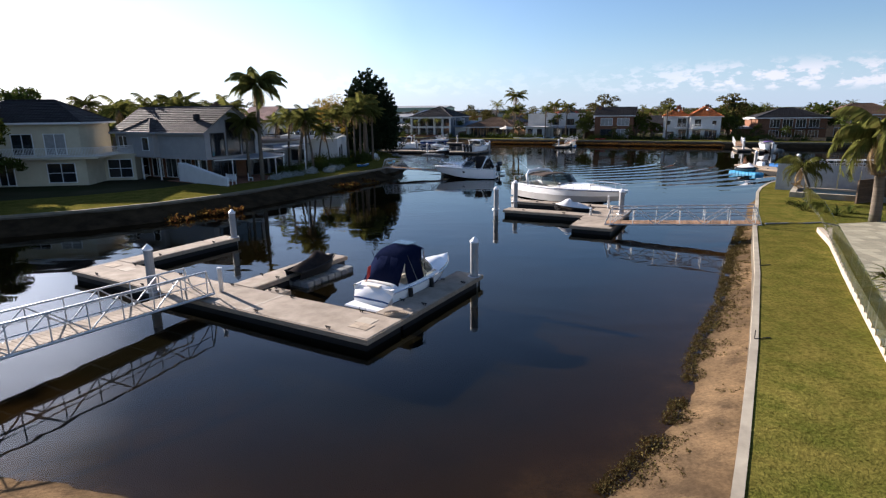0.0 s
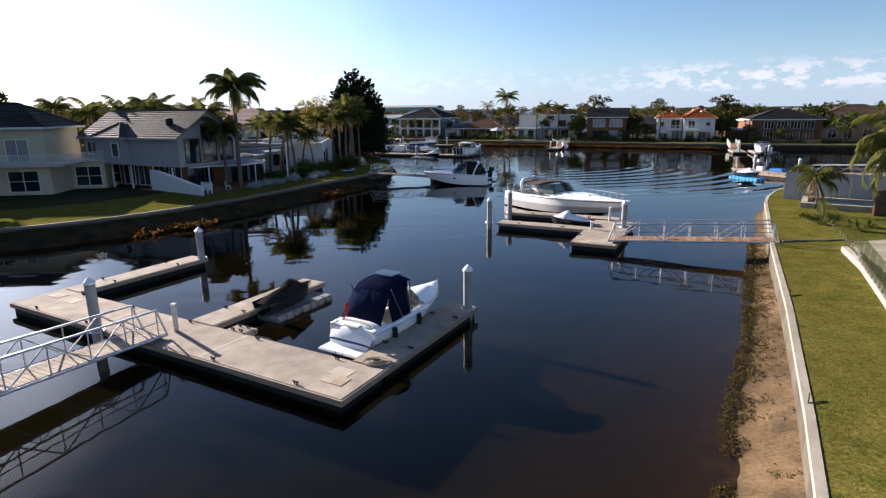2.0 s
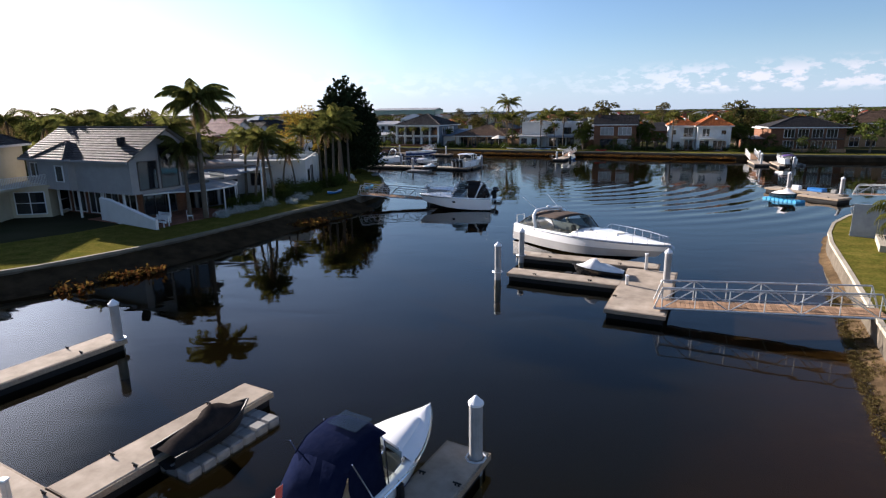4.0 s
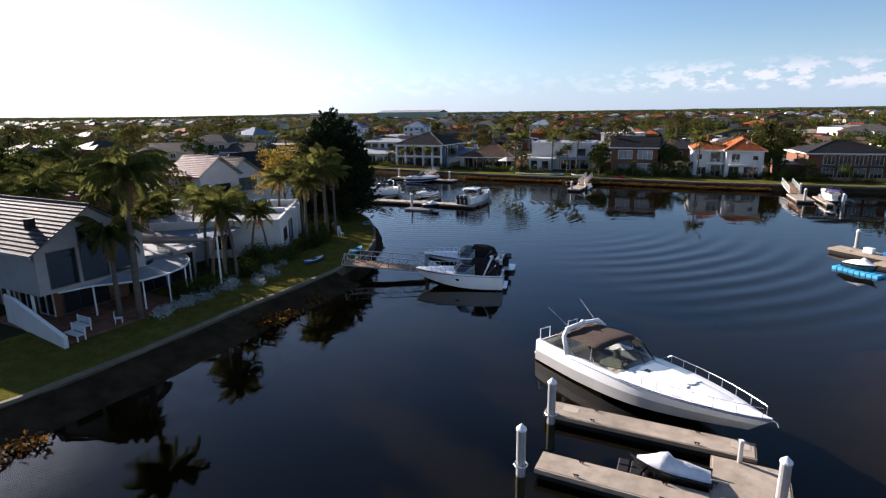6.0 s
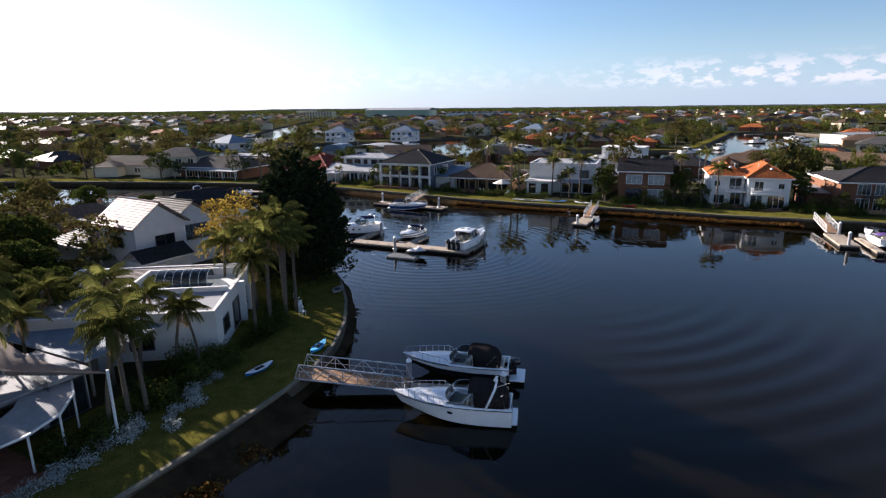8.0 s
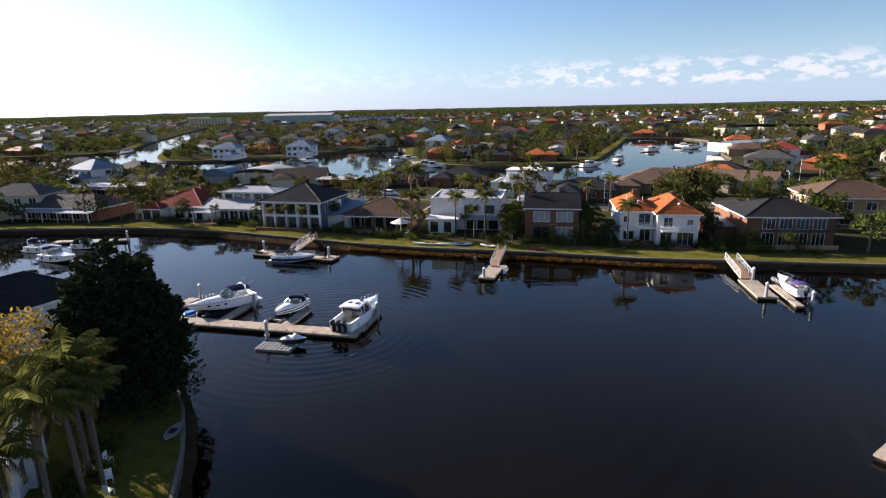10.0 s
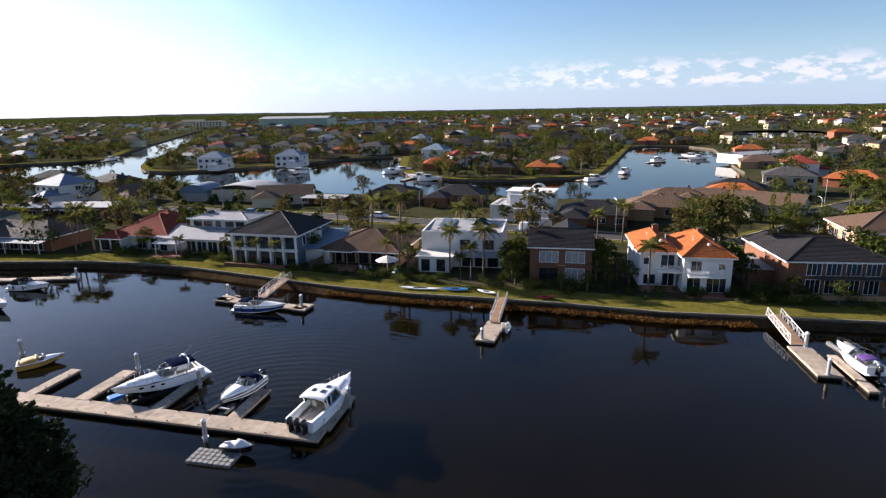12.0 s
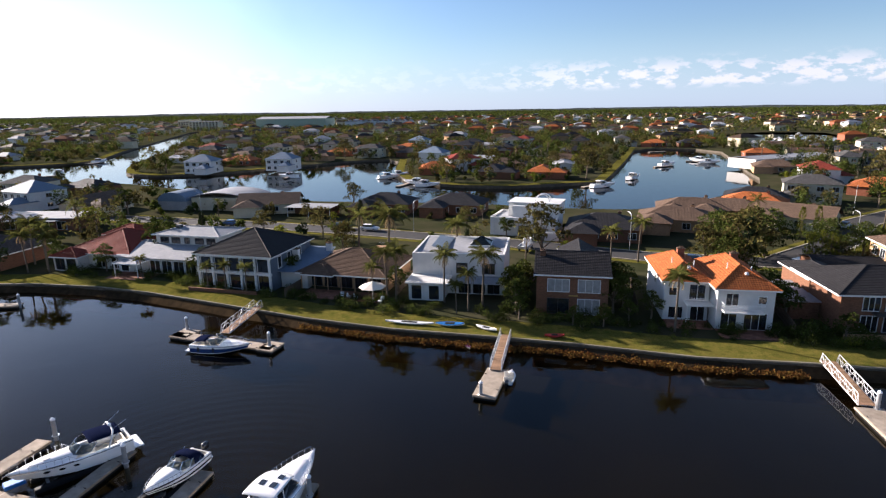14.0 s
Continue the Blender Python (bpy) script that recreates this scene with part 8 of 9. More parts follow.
walls(h, -2.0, 4.0, 7.0, 6.0, 1.6, 2.8, OFFWHITE, name="upper_wall")
roof(h, -2.0, 4.0, 7.0, 6.0, 4.4, "hip", 24, 0.5, "x", ROOFRED, name="upper_roof")
for u in (-1.2, 1.2):
    window(h, -4.4, -8.2, 5.2, 3.4, "f", u, 0.3, 1.8, 2.0, 1, FRAMED)
for u in (1.0, 4.2):
    window(h, 0, 0, W, 15, "f", u, 0.3, 2.2, 2.0, 2, FRAMEW)
h, W = house(-40.2, 148.4, -24.4, 142.6, 14, "pale grey two-storey house with low metal roofs and a sun room")
walls(h, 0, -3.5, W, 7, 2.8, 0, OFFWHITE)
walls(h, 1.6, 2.8, W - 3.6, 7.4, 5.6, 0, OFFWHITE, name="upper_wall")
roof(h, 0, -3.4, W, 7.2, 2.85, "skillion", 9, 0.45, "x", METALROOF, courses=0, caps=False, name="lower_roof")
roof(h, 1.6, 2.8, W - 3.6, 7.4, 5.65, "hip", 12, 0.5, "x", METALROOF, courses=0)
for u in (-4.8, -2.4, 0.0, 2.6, 5.0):
    window(h, 1.6, 2.8, W - 3.6, 7.4, "f", u, 4.1, 1.7 if u else 1.0, 1.0, 2, FRAMED)
for u in (-0.6, 1.8, 4.2, 6.6):
    window(h, 0, -3.5, W, 7, "f", u, 0.15, 2.0, 2.2, 2, FRAMEW)
window(h, 0, -3.5, W, 7, "f", -7.0, 0.15, 1.6, 2.2, 1, FRAMEW)
roof(h, -4.0, -8.6, 5.0, 3.4, 2.5, "hip", 12, 0.1, "x", METALROOF, courses=0, name="pergola_roof")
for sx in (-6.3, -1.7):
    part("post", boxes((sx, -10.1, 0, 0.12, 0.12, 2.5)), FRAMEW, h)
roof_unit(h, -2.0, 2.0, 6.2)
part("paving", boxes((-3.5, -9.2, 0.0, 8, 4.4, 0.06)), PAVING, h, "terracotta paved patio")
h, W = house(-22.6, 136.6, -10.4, 132.0, 13, "two-storey house with white columns, blue-grey glass and a charcoal hip roof")
walls(h, 0, 0, W, 13, 5.5, 0, stuff("slate_blue_wall", (0.10, 0.13, 0.17), None, 1, 0.7))
roof(h, 0, 0, W, 13, 5.6, "hip", 23, 0.6, "y", ROOFDARK)
for k in range(6):
    u = -W / 2 + 0.2 + k * (W - 0.4) / 5
    part("column", boxes((u, -6.75, 0, 0.3, 0.3, 5.5)), FRAMEW, h)
part("floor_band", boxes((0, -6.7, 2.6, W + 0.2, 0.36, 0.3), (0, -6.7, 5.2, W + 0.2, 0.36, 0.3)), FRAMEW, h)
for k in range(5):
    u = -W / 2 + 0.2 + (k + 0.5) * (W - 0.4) / 5
    window(h, 0, 0, W, 13, "f", u, 0.2, 1.8, 2.2, 1, FRAMEW)
    window(h, 0, 0, W, 13, "f", u, 3.0, 1.8, 2.1, 1, FRAMEW)
for u in (-4, -1, 2.5):
    window(h, 0, 0, W, 13, "r", u, 3.2, 1.0, 1.8, 1, FRAMEW)
walls(h, W / 2 + 2.4, 1.0, 4.6, 10, 2.7, 0, OFFWHITE, name="wing_wall")
roof(h, W / 2 + 2.4, -1.4, 4.8, 6.0, 2.75, "skillion", 7, 0.3, "x", METALDARK, courses=0, caps=False, name="wing_roof")
roof(h, W / 2 + 2.4, 4.2, 4.8, 4.0, 3.4, "skillion", 12, 0.2, "x", METALDARK, courses=0, caps=False, name="wing_roof")
chimney(h, W / 2 + 0.6, 0.4, 3.0, 2.2, WHITE, 1.0)
chimney(h, W / 2 + 4.4, 5.0, 2.7, 2.6, WHITE, 0.9)
part("terrace_wall", boxes((-1.0, -8.8, 0, W - 1, 0.3, 0.6)), BROWNBRICK, h)
h, W = house(-6.4, 132.6, 6.8, 127.4, 13, "brown brick bungalow with a brown tiled hip roof and shaded patio")
walls(h, 0, 1.0, W, 11, 2.7, 0, TANBRICK)
roof(h, 0, 0.2, W, 12.6, 2.75, "hip", 21, 0.6, "x", ROOFBROWN)
roof(h, -3.6, -5.2, 4.6, 3.6, 2.75, "hip", 25, 0.4, "y", ROOFBROWN, name="bay_roof")
for k in range(7):
    part("post", boxes((-W / 2 + 0.3 + k * (W - 0.6) / 6, -6.3, 0, 0.13, 0.13, 2.7)), TANBRICK, h)
for k in range(5):
    window(h, 0, 1.0, W, 11, "f", -5.2 + 2.6 * k, 0.15, 2.0, 2.15, 2, FRAMED)
walls(h, 2.6, 5.6, 3.0, 2.2, 1.7, 2.7, TANBRICK, name="light_well_wall")
aerial(h, 4.2, 1.0, 4.2)
part("patio", boxes((1.0, -8.0, 0, 13, 4.0, 0.06)), PAVING, h, "terracotta paved patio")
um = thing("garden_umbrella", 5.2, 124.6, G, 0, "cream canvas garden umbrella over a patio table", "umbrella")
bm = bmesh.new()
bmesh.ops.create_cone(bm, cap_ends=False, segments=8, radius1=2.0, radius2=0.05, depth=0.8, matrix=pose(0, 0, 2.75))
part("canopy", thicken(bm, 0.02), CREAMVINYL, um)
part("pole", tubes([(0, 0, 0), (0, 0, 3.2)], r=0.03), FRAMEW, um)
part("base", boxes((0, 0, 0, 0.6, 0.6, 0.1), bevel=0.03), GREYPL, um)
for k, (x, y) in enumerate(((0.6, 126.9), (1.6, 126.4), (2.6, 126.2), (6.6, 124.4), (6.2, 123.6))):
    t = thing("patio_chair", x, y, G + 0.06, 60 * k, "white patio chair on terracotta paving", "chair", "patio chairs")
    part("seat", boxes((0, 0, 0.4, 0.5, 0.5, 0.05), bevel=0.015), FRAMEW, t)
    part("backrest", boxes((0, 0.25, 0.42, 0.5, 0.05, 0.5), bevel=0.015), FRAMEW, t)
    for sx in (-0.2, 0.2):
        for sy in (-0.2, 0.2):
            part("leg", boxes((sx, sy, 0, 0.05, 0.05, 0.4)), FRAMEW, t)
h, W = house(10.8, 126.6, 24.2, 122.6, 14, "white rendered two-storey house with a flat pale metal roof")
walls(h, 0, 1.0, W, 12, 5.9, 0, WHITE)
part("parapet", boxes((0, -4.85, 5.9, W, 0.3, 0.35), (0, 6.85, 5.9, W, 0.3, 0.35), (-W / 2 + 0.15, 1, 5.9, 0.3, 11.4, 0.35), (W / 2 - 0.15, 1, 5.9, 0.3, 11.4, 0.35)), WHITE, h)
roof(h, 0, 1.0, W - 0.7, 11.2, 5.92, "skillion", 1.5, 0.0, "x", METALROOF, courses=0, caps=False)
roof(h, -3.4, 1.6, 2.4, 8, 6.3, "skillion", 9, 0.0, "y", METALDARK, courses=0, caps=False, name="skylight_roof")
roof(h, 2.8, 2.0, 3.2, 3.2, 6.3, "hip", 35, 0.0, "x", GLASS, courses=0, caps=True, name="glazed_lantern")
walls(h, -4.2, -6.6, 5.2, 4.4, 2.7, 0, WHITE, name="bay_wall")
part("bay_slab", boxes((-4.0, -6.8, 2.7, 6.4, 5.4, 0.2), bevel=0.05), WHITE, h, "white curved balcony slab")
balustrade(h, [(-7.0, -9.3, 2.9), (-1.0, -9.3, 2.9), (-0.9, -5.2, 2.9)], 0.9, GALV, 0.3)
for u in (-1.4, 1.2):
    window(h, -4.2, -6.6, 5.2, 4.4, "f", u, 0.2, 1.5, 2.1, 1, FRAMEW)
roof(h, 3.2, -6.2, 6.4, 2.8, 2.5, "skillion", 8, 0.1, "x", METALROOF, courses=0, caps=False, name="verandah_roof")
for u in (1.0, 3.2, 5.4):
    window(h, 0, 1.0, W, 12, "f", u, 0.2, 1.7, 2.1, 2, FRAMED)
window(h, 0, 1.0, W, 12, "f", 0.6, 3.3, 1.6, 1.5, 1, FRAMED)
window(h, 0, 1.0, W, 12, "f", 4.6, 3.3, 1.8, 1.5, 2, FRAMED)
h, W = house(27.4, 116.4, 36.4, 113.6, 9.5, "two-storey brown brick house with a dark ribbed tile roof")
walls(h, 0, 0, W, 9.5, 5.6, 0, BROWNBRICK, gable=("x", 1.9))
roof(h, 0, 0, W, 9.5, 5.65, "gable", 22, 0.4, "x", ROOFDARK)
walls(h, 1.2, 6.6, 5.4, 6.0, 5.6, 0, BROWNBRICK, gable=("y", 1.4), name="rear_wall")
roof(h, 1.2, 5.4, 5.4, 8.4, 5.7, "gable", 28, 0.4, "y", ROOFDARK, name="rear_roof")
for u in (-1.8, 2.2):
    window(h, 0, 0, W, 9.5, "f", u, 3.3, 2.8, 1.7, 3, FRAMEW, CURTAIN)
window(h, 0, 0, W, 9.5, "f", -1.8, 0.2, 2.8, 2.1, 2, FRAMED)
window(h, 0, 0, W, 9.5, "f", 2.2, 0.2, 2.8, 2.1, 3, FRAMEW, CURTAIN)
window(h, 0, 0, W, 9.5, "l", 0, 3.3, 1.4, 1.4, 2, FRAMEW)
part("lintel_light", boxes((0.2, -4.9, 2.75, 1.2, 0.25, 0.12), bevel=0.03), YELLOW, h, "yellowish light fitting under the upper floor")
chimney(h, -4.0, -1.0, 4.5, 3.4, BROWNBRICK)
for nm, ax, ay, bx, by, dp in (("a", 43.2, 111.8, 48.5, 110.3, 11.5), ("b", 48.0, 107.7, 54.4, 105.9, 12.5)):
    h, W = house(ax, ay, bx, by, dp, "white rendered two-storey duplex half with a bright orange tiled hip roof")
    walls(h, 0, 0, W, dp, 5.3, 0, WHITE)
    roof(h, 0, 0, W, dp, 5.35, "hip", 30, 0.5, "y", ROOFORANGE)
    if nm == "a":
        window(h, 0, 0, W, dp, "f", -1.7, 3.4, 0.9, 1.0, 1)
        window(h, 0, 0, W, dp, "f", 1.3, 2.9, 1.9, 2.0, 2)
        window(h, 0, 0, W, dp, "f", -1.2, 0.3, 1.7, 1.5, 2)
        window(h, 0, 0, W, dp, "f", 1.5, 0.1, 1.7, 2.1, 2)
        part("balcony", boxes((1.4, -dp / 2 - 0.9, 2.55, 3.4, 1.9, 0.16)), FRAMEW, h, "white balcony slab")
        balustrade(h, [(-0.3, -dp / 2 - 1.8, 2.7), (3.1, -dp / 2 - 1.8, 2.7)], 0.95, FRAMEW, 0.2)
        part("post", boxes((-0.2, -dp / 2 - 1.7, 0, 0.1, 0.1, 2.6)), FRAMEW, h)
        window(h, 0, 0, W, dp, "l", 0, 3.4, 1.0, 1.0, 1)
    else:
        window(h, 0, 0, W, dp, "f", -1.6, 3.1, 1.4, 1.6, 2)
        window(h, 0, 0, W, dp, "f", 1.9, 3.5, 0.9, 0.9, 1)
        window(h, 0, 0, W, dp, "f", -1.8, 0.1, 1.8, 2.1, 2)
        window(h, 0, 0, W, dp, "f", 1.3, 0.1, 2.6, 2.1, 3)
        part("balcony", boxes((-0.5, -dp / 2 - 0.7, 2.55, 4.6, 1.4, 0.16)), FRAMEW, h, "white balcony slab")
        balustrade(h, [(-2.8, -dp / 2, 2.7), (-2.8, -dp / 2 - 1.35, 2.7), (1.8, -dp / 2 - 1.35, 2.7), (1.8, -dp / 2, 2.7)], 0.95, FRAMEW, 0.17)
    chimney(h, 0.6, 1.6, 6.6, 1.3, REDBRICK, 0.9)
    part("patio", boxes((0, -dp / 2 - 1.6, 0, W, 3.0, 0.08)), PAVING, h, "terracotta paved patio")
    part("roof_vent", tubes([(1.2, -3.4, 6.6), (1.2, -3.4, 7.5)], [(-1.4, -2.6, 6.9), (-1.4, -2.6, 7.7)], r=0.06), FRAMEW, h)
    bm = bmesh.new()
    bmesh.ops.create_uvsphere(bm, u_segments=10, v_segments=6, radius=0.28, matrix=pose(0.4, -4.4, 6.75))
    part("roof_ventilator", bm, GALV, h)
h, W = house(62.0, 104.6, 75.4, 101.4, 11, "two-storey dark brick house with a charcoal hip roof")
walls(h, 0, 0, W, 11, 4.9, 0, BROWNBRICK)
roof(h, 0, 0, W, 11, 4.95, "hip", 19, 0.7, "x", ROOFDARK)
for k in range(4):
    window(h, 0, 0, W, 11, "f", -3.4 + 2.6 * k, 2.85, 1.9, 1.7, 3, FRAMEW)
    window(h, 0, 0, W, 11, "f", -3.4 + 2.6 * k, 0.15, 1.9, 2.0, 3, FRAMEW)
part("balcony", boxes((1.5, -6.2, 2.5, 9.6, 1.4, 0.16)), FRAMED, h)
balustrade(h, [(-3.2, -6.8, 2.65), (6.2, -6.8, 2.65)], 0.95, FRAMED, 0.25)
part("terrace_wall", boxes((-0.5, -8.0, 0, W, 0.3, 0.7)), TANBRICK, h)
walls(h, -W / 2 - 1.9, 2.6, 3.6, 8, 2.4, 0, BROWNBRICK, name="garage_wall")
roof(h, -W / 2 - 1.9, 2.6, 3.6, 8, 2.45, "skillion", 3, 0.2, "x", METALROOF, courses=0, caps=False, name="garage_roof")
walls(h, -W / 2 + 2.4, 5.8, 5.0, 8.0, 4.6, 0, BROWNBRICK, name="wing_wall")
roof(h, -W / 2 + 2.4, 5.8, 5.0, 8.0, 4.65, "hip", 19, 0.5, "y", ROOFDARK, name="wing_roof", trim=FRAMEW)
h, W = house(84, 117.5, 99, 112.0, 12, "two-storey tan brick house with a brown hip roof and tall chimney")
walls(h, 0, 0, W, 12, 5.3, 0, TANBRICK)
roof(h, 0, 0, W, 12, 5.35, "hip", 22, 0.6, "x", ROOFBROWN)
for u in (-5.2, -2.0, 2.0, 5.2):
    window(h, 0, 0, W, 12, "f", u, 3.1, 1.8, 1.5, 2)
    window(h, 0, 0, W, 12, "l", u * 0.8, 3.1, 1.4, 1.4, 2)
    window(h, 0, 0, W, 12, "f", u, 0.2, 1.8, 2.0, 2)
chimney(h, 5.4, -5.0, 4.6, 4.0, TANBRICK, 1.0)
# low garden roof with dark steps behind
h, W = house(74, 122.5, 83, 119.2, 8, "low dark-roofed garage behind the brick house", "garage")
walls(h, 0, 0, W, 8, 2.5, 0, BROWNBRICK)
roof(h, 0, 0, W, 8, 2.55, "gable", 14, 0.3, "x", ROOFDARK)

# --- across the street ---
h, W = house(30.8, 166.4, 43.6, 159.8, 10, "flat-roofed white modern house with a stepped upper storey")
walls(h, 0, 0, W, 10, 3.6, 0, WHITE)
part("parapet", boxes((0, -4.9, 3.6, W, 0.25, 0.4), (-W / 2 + 0.12, 0, 3.6, 0.25, 9.5, 0.4), (W / 2 - 0.12, 0, 3.6, 0.25, 9.5, 0.4), (0, 4.9, 3.6, W, 0.25, 0.4)), WHITE, h)
part("flat_roof", boxes((0, 0, 3.55, W - 0.5, 9.5, 0.1)), METALROOF, h)
walls(h, 1.6, 2.6, W - 3.0, 7.0, 3.0, 3.6, WHITE, name="upper_wall")
part("upper_roof", boxes((1.6, 2.6, 6.6, W - 2.6, 7.4, 0.25)), WHITE, h)
part("stair_tower", boxes((-0.6, -0.6, 3.6, 4.6, 3.4, 2.6)), WHITE, h)
part("roof_arch", tubes([(3.0 + 1.6 * math.cos(a), 1.6, 6.85 + 1.5 * math.sin(a)) for a in np.linspace(0, math.pi, 15)], [(3.0 + 1.6 * math.cos(a), 3.4, 6.85 + 1.5 * math.sin(a)) for a in np.linspace(0, math.pi, 15)], r=0.12, sides=6), FRAMEW, h, "white hoop frame on the roof")
window(h, 0, 0, W, 10, "f", -4.4, 0.1, 3.2, 2.4, 1, FRAMEW, FRAMEW)
window(h, 0, 0, W, 10, "f", 0.0, 0.1, 1.6, 2.4, 2, FRAMEW)
window(h, 0, 0, W, 10, "f", 4.2, 0.9, 2.2, 1.2, 2, FRAMEW)
part("portico", boxes((0, -5.4, 2.6, 2.6, 1.0, 0.8), (-1.1, -5.7, 0, 0.25, 0.25, 2.6), (1.1, -5.7, 0, 0.25, 0.25, 2.6)), WHITE, h)
wl = thing("garden_wall", 45.4, 156.2, G, -27, "white rendered front garden wall with a metal gate", "garden wall")
part("wall", boxes((-3.6, 0, 0, 3.0, 0.25, 1.7), (3.0, 0, 0, 5.0, 0.25, 1.7)), WHITE, wl)
part("gate", tubes(*[[(-2.0 + 0.17 * k, 0, 0.05), (-2.0 + 0.17 * k, 0, 1.65)] for k in range(15)], [(-2.1, 0, 1.6), (0.5, 0, 1.6)], r=0.025, sides=4), GALV, wl)


def plain_house(name, w, d, storeys, wall_mat, roof_mat, label, kind="hip", pitch=22, seed=0, wing=True):
    rr = random.Random(seed)
    th = thing(name, 0, 0, G, 0, label, "house")
    hh = 2.75 * storeys
    walls(th, 0, 0, w, d, hh, 0, wall_mat, gable=("x", math.tan(math.radians(pitch)) * d / 2) if kind == "gable" else None)
    roof(th, 0, 0, w, d, hh + 0.04, kind, pitch, 0.55, "x" if w >= d else "y", roof_mat, courses=0, lite=True)
    if wing:
        ww, wd = w * 0.42, d * 0.5
        sx = rr.choice((-1, 1)) * (w / 2 - ww / 2)
        walls(th, sx, -d / 2 - wd / 2 + 0.2, ww, wd, hh if storeys == 1 else 2.75, 0, wall_mat, name="wing_wall")
        roof(th, sx, -d / 2 - wd / 2 + 1.2, ww, wd + 2, (hh if storeys == 1 else 2.75) + 0.03, "hip", pitch, 0.5, "y", roof_mat, courses=0, name="wing_roof", lite=True)
    for f in range(storeys):
        for k in range(4):
            u = (k - 1.5) * w / 4
            window(th, 0, 0, w, d, "f", u, 0.8 + 2.75 * f, 1.6, 1.3, 2, lite=True)
        window(th, 0, 0, w, d, "l", 0, 0.9 + 2.75 * f, 1.6, 1.2, 2, lite=True)
        window(th, 0, 0, w, d, "r", 0, 0.9 + 2.75 * f, 1.6, 1.2, 2, lite=True)
    if rr.random() < 0.6:
        chimney(th, w * 0.2, d * 0.15, hh + 0.4, 2.0, wall_mat if wall_mat in (TANBRICK, BROWNBRICK, REDBRICK) else REDBRICK)
    return th


PLAIN = [
    plain_house("house", 16, 10, 1, TANBRICK, ROOFBROWN, "tan brick bungalow with a brown tiled hip roof", seed=1),
    plain_house("house", 15, 11, 1, BROWNBRICK, ROOFDARK, "brown brick bungalow with a dark tiled hip roof", seed=2),
    plain_house("house", 14, 10, 2, CREAM, SLATE, "cream two-storey house with a grey tiled roof", seed=3),
    plain_house("house", 15, 10, 1, REDBRICK, ROOFORANGE, "red brick bungalow with an orange tiled roof", seed=4),
    plain_house("house", 13, 11, 2, WHITE, METALDARK, "white two-storey house with a blue-grey metal roof", seed=5, pitch=26),
    plain_house("house", 17, 9, 1, OFFWHITE, METALROOF, "off-white house with a pale metal roof", "gable", 14, seed=6, wing=False),
    plain_house("house", 14, 11, 2, TANBRICK, ROOFDARK, "tan brick two-storey house with a charcoal roof", seed=7),
    plain_house("house", 16, 10, 1, CREAM, ROOFBROWN, "cream brick bungalow with a weathered brown roof", "gable", 24, seed=8),
    plain_house("house", 14, 11, 2, WHITE, ROOFRED, "white two-storey house with a red tiled roof", seed=9),
]
# set by hand where the frames show which kind stands there: kind, x, y, turn
SET = [(1, 54.6, 160.0, -23), (0, 74.0, 165.6, -28), (0, 92, 174, -35), (3, 104, 182, -40), (7, 101, 163, -50), (2, 129, 193, -35), (0, 168, 262, -30), (3, 160, 202, -50), (1, 8.5, 201, -18), (1, 27.5, 196, -22), (7, -24, 207, 0),
       (2, -111, 250, -15), (1, -95, 257, -25), (4, -75, 321, -12), (4, -39, 324, -14), (3, 32, 293, -8), (8, 44, 301, 10), (0, 84, 177, -25), (1, 110, 190, -35), (1, -60, 62, -20), (0, -64, 76, 15), (2, -84, 128 + 36, -5), (7, -100, 168, 5),
       (6, -70, 45, -25), (0, -58, 96 - 14, 30), (5, 52, 21, -20), (6, 50, 4, 30), (1, 120, 120, -20), (0, 134, 132, 20), (7, 112, 100, -15)]
used = set()
for kk, x, y, a in SET:
    if kk not in used:
        used.add(kk)
        PLAIN[kk].matrix_basis = pose(x, y, G, 0, 0, a)
    else:
        copy_thing(PLAIN[kk], pose(x, y, G, 0, 0, a))
h, W = house(-60, 76, -45.5, 80.5, 9, "brown rendered house with a flat pale roof")
walls(h, 0, 0, W, 9, 3.3, 0, TANBRICK)
part("flat_roof", boxes((0, 0, 3.3, W + 0.8, 9.8, 0.25)), METALROOF, h)
for k in range(4):
    window(h, 0, 0, W, 9, "f", 1.2 + 1.6 * k, 0.6, 0.8, 2.0, 1, FRAMEW)
# carport, barrel-roofed studio, long flat roof, big curved roof, long white shed
h, W = house(-18.4, 197.0, -6.6, 192.6, 6, "carport with a thin white flat roof", "carport")
roof(h, 0, 0, W, 6, 2.6, "skillion", 2, 0.2, "x", METALROOF, courses=0, caps=False)
walls(h, 0, 2.4, W, 1.2, 2.6, 0, BROWNBRICK)
for sx in (-W / 2 + 0.2, 0, W / 2 - 0.2):
    part("post", boxes((sx, -2.6, 0, 0.12, 0.12, 2.6)), FRAMEW, h)
h, W = house(-57.5, 215.5, -48.6, 212.5, 9, "studio with a shiny curved metal barrel roof", "studio")
walls(h, 0, 0, W, 9, 2.6, 0, GREYWALL)
part("barrel_roof", loft([[(W / 2 * math.cos(a), y, 2.6 + 2.6 * math.sin(a)) for a in np.linspace(0, math.pi, 15)] for y in (-4.6, 4.6)], caps=True), METALDARK, h, smooth=False)
h, W = house(-47.5, 213.5, -30.5, 208.0, 12, "house with a broad shallow curved pale roof")
walls(h, 0, 0, W, 12, 3.6, 0, CREAM)
part("curved_roof", thicken(loft([[(x, y, 3.7 + 1.5 * (1 - (x / (W / 2 + 0.6)) ** 2)) for x in np.linspace(-W / 2 - 0.5, W / 2 + 0.5, 11)] for y in (-6.6, 6.6)]), 0.15), METALROOF, h)
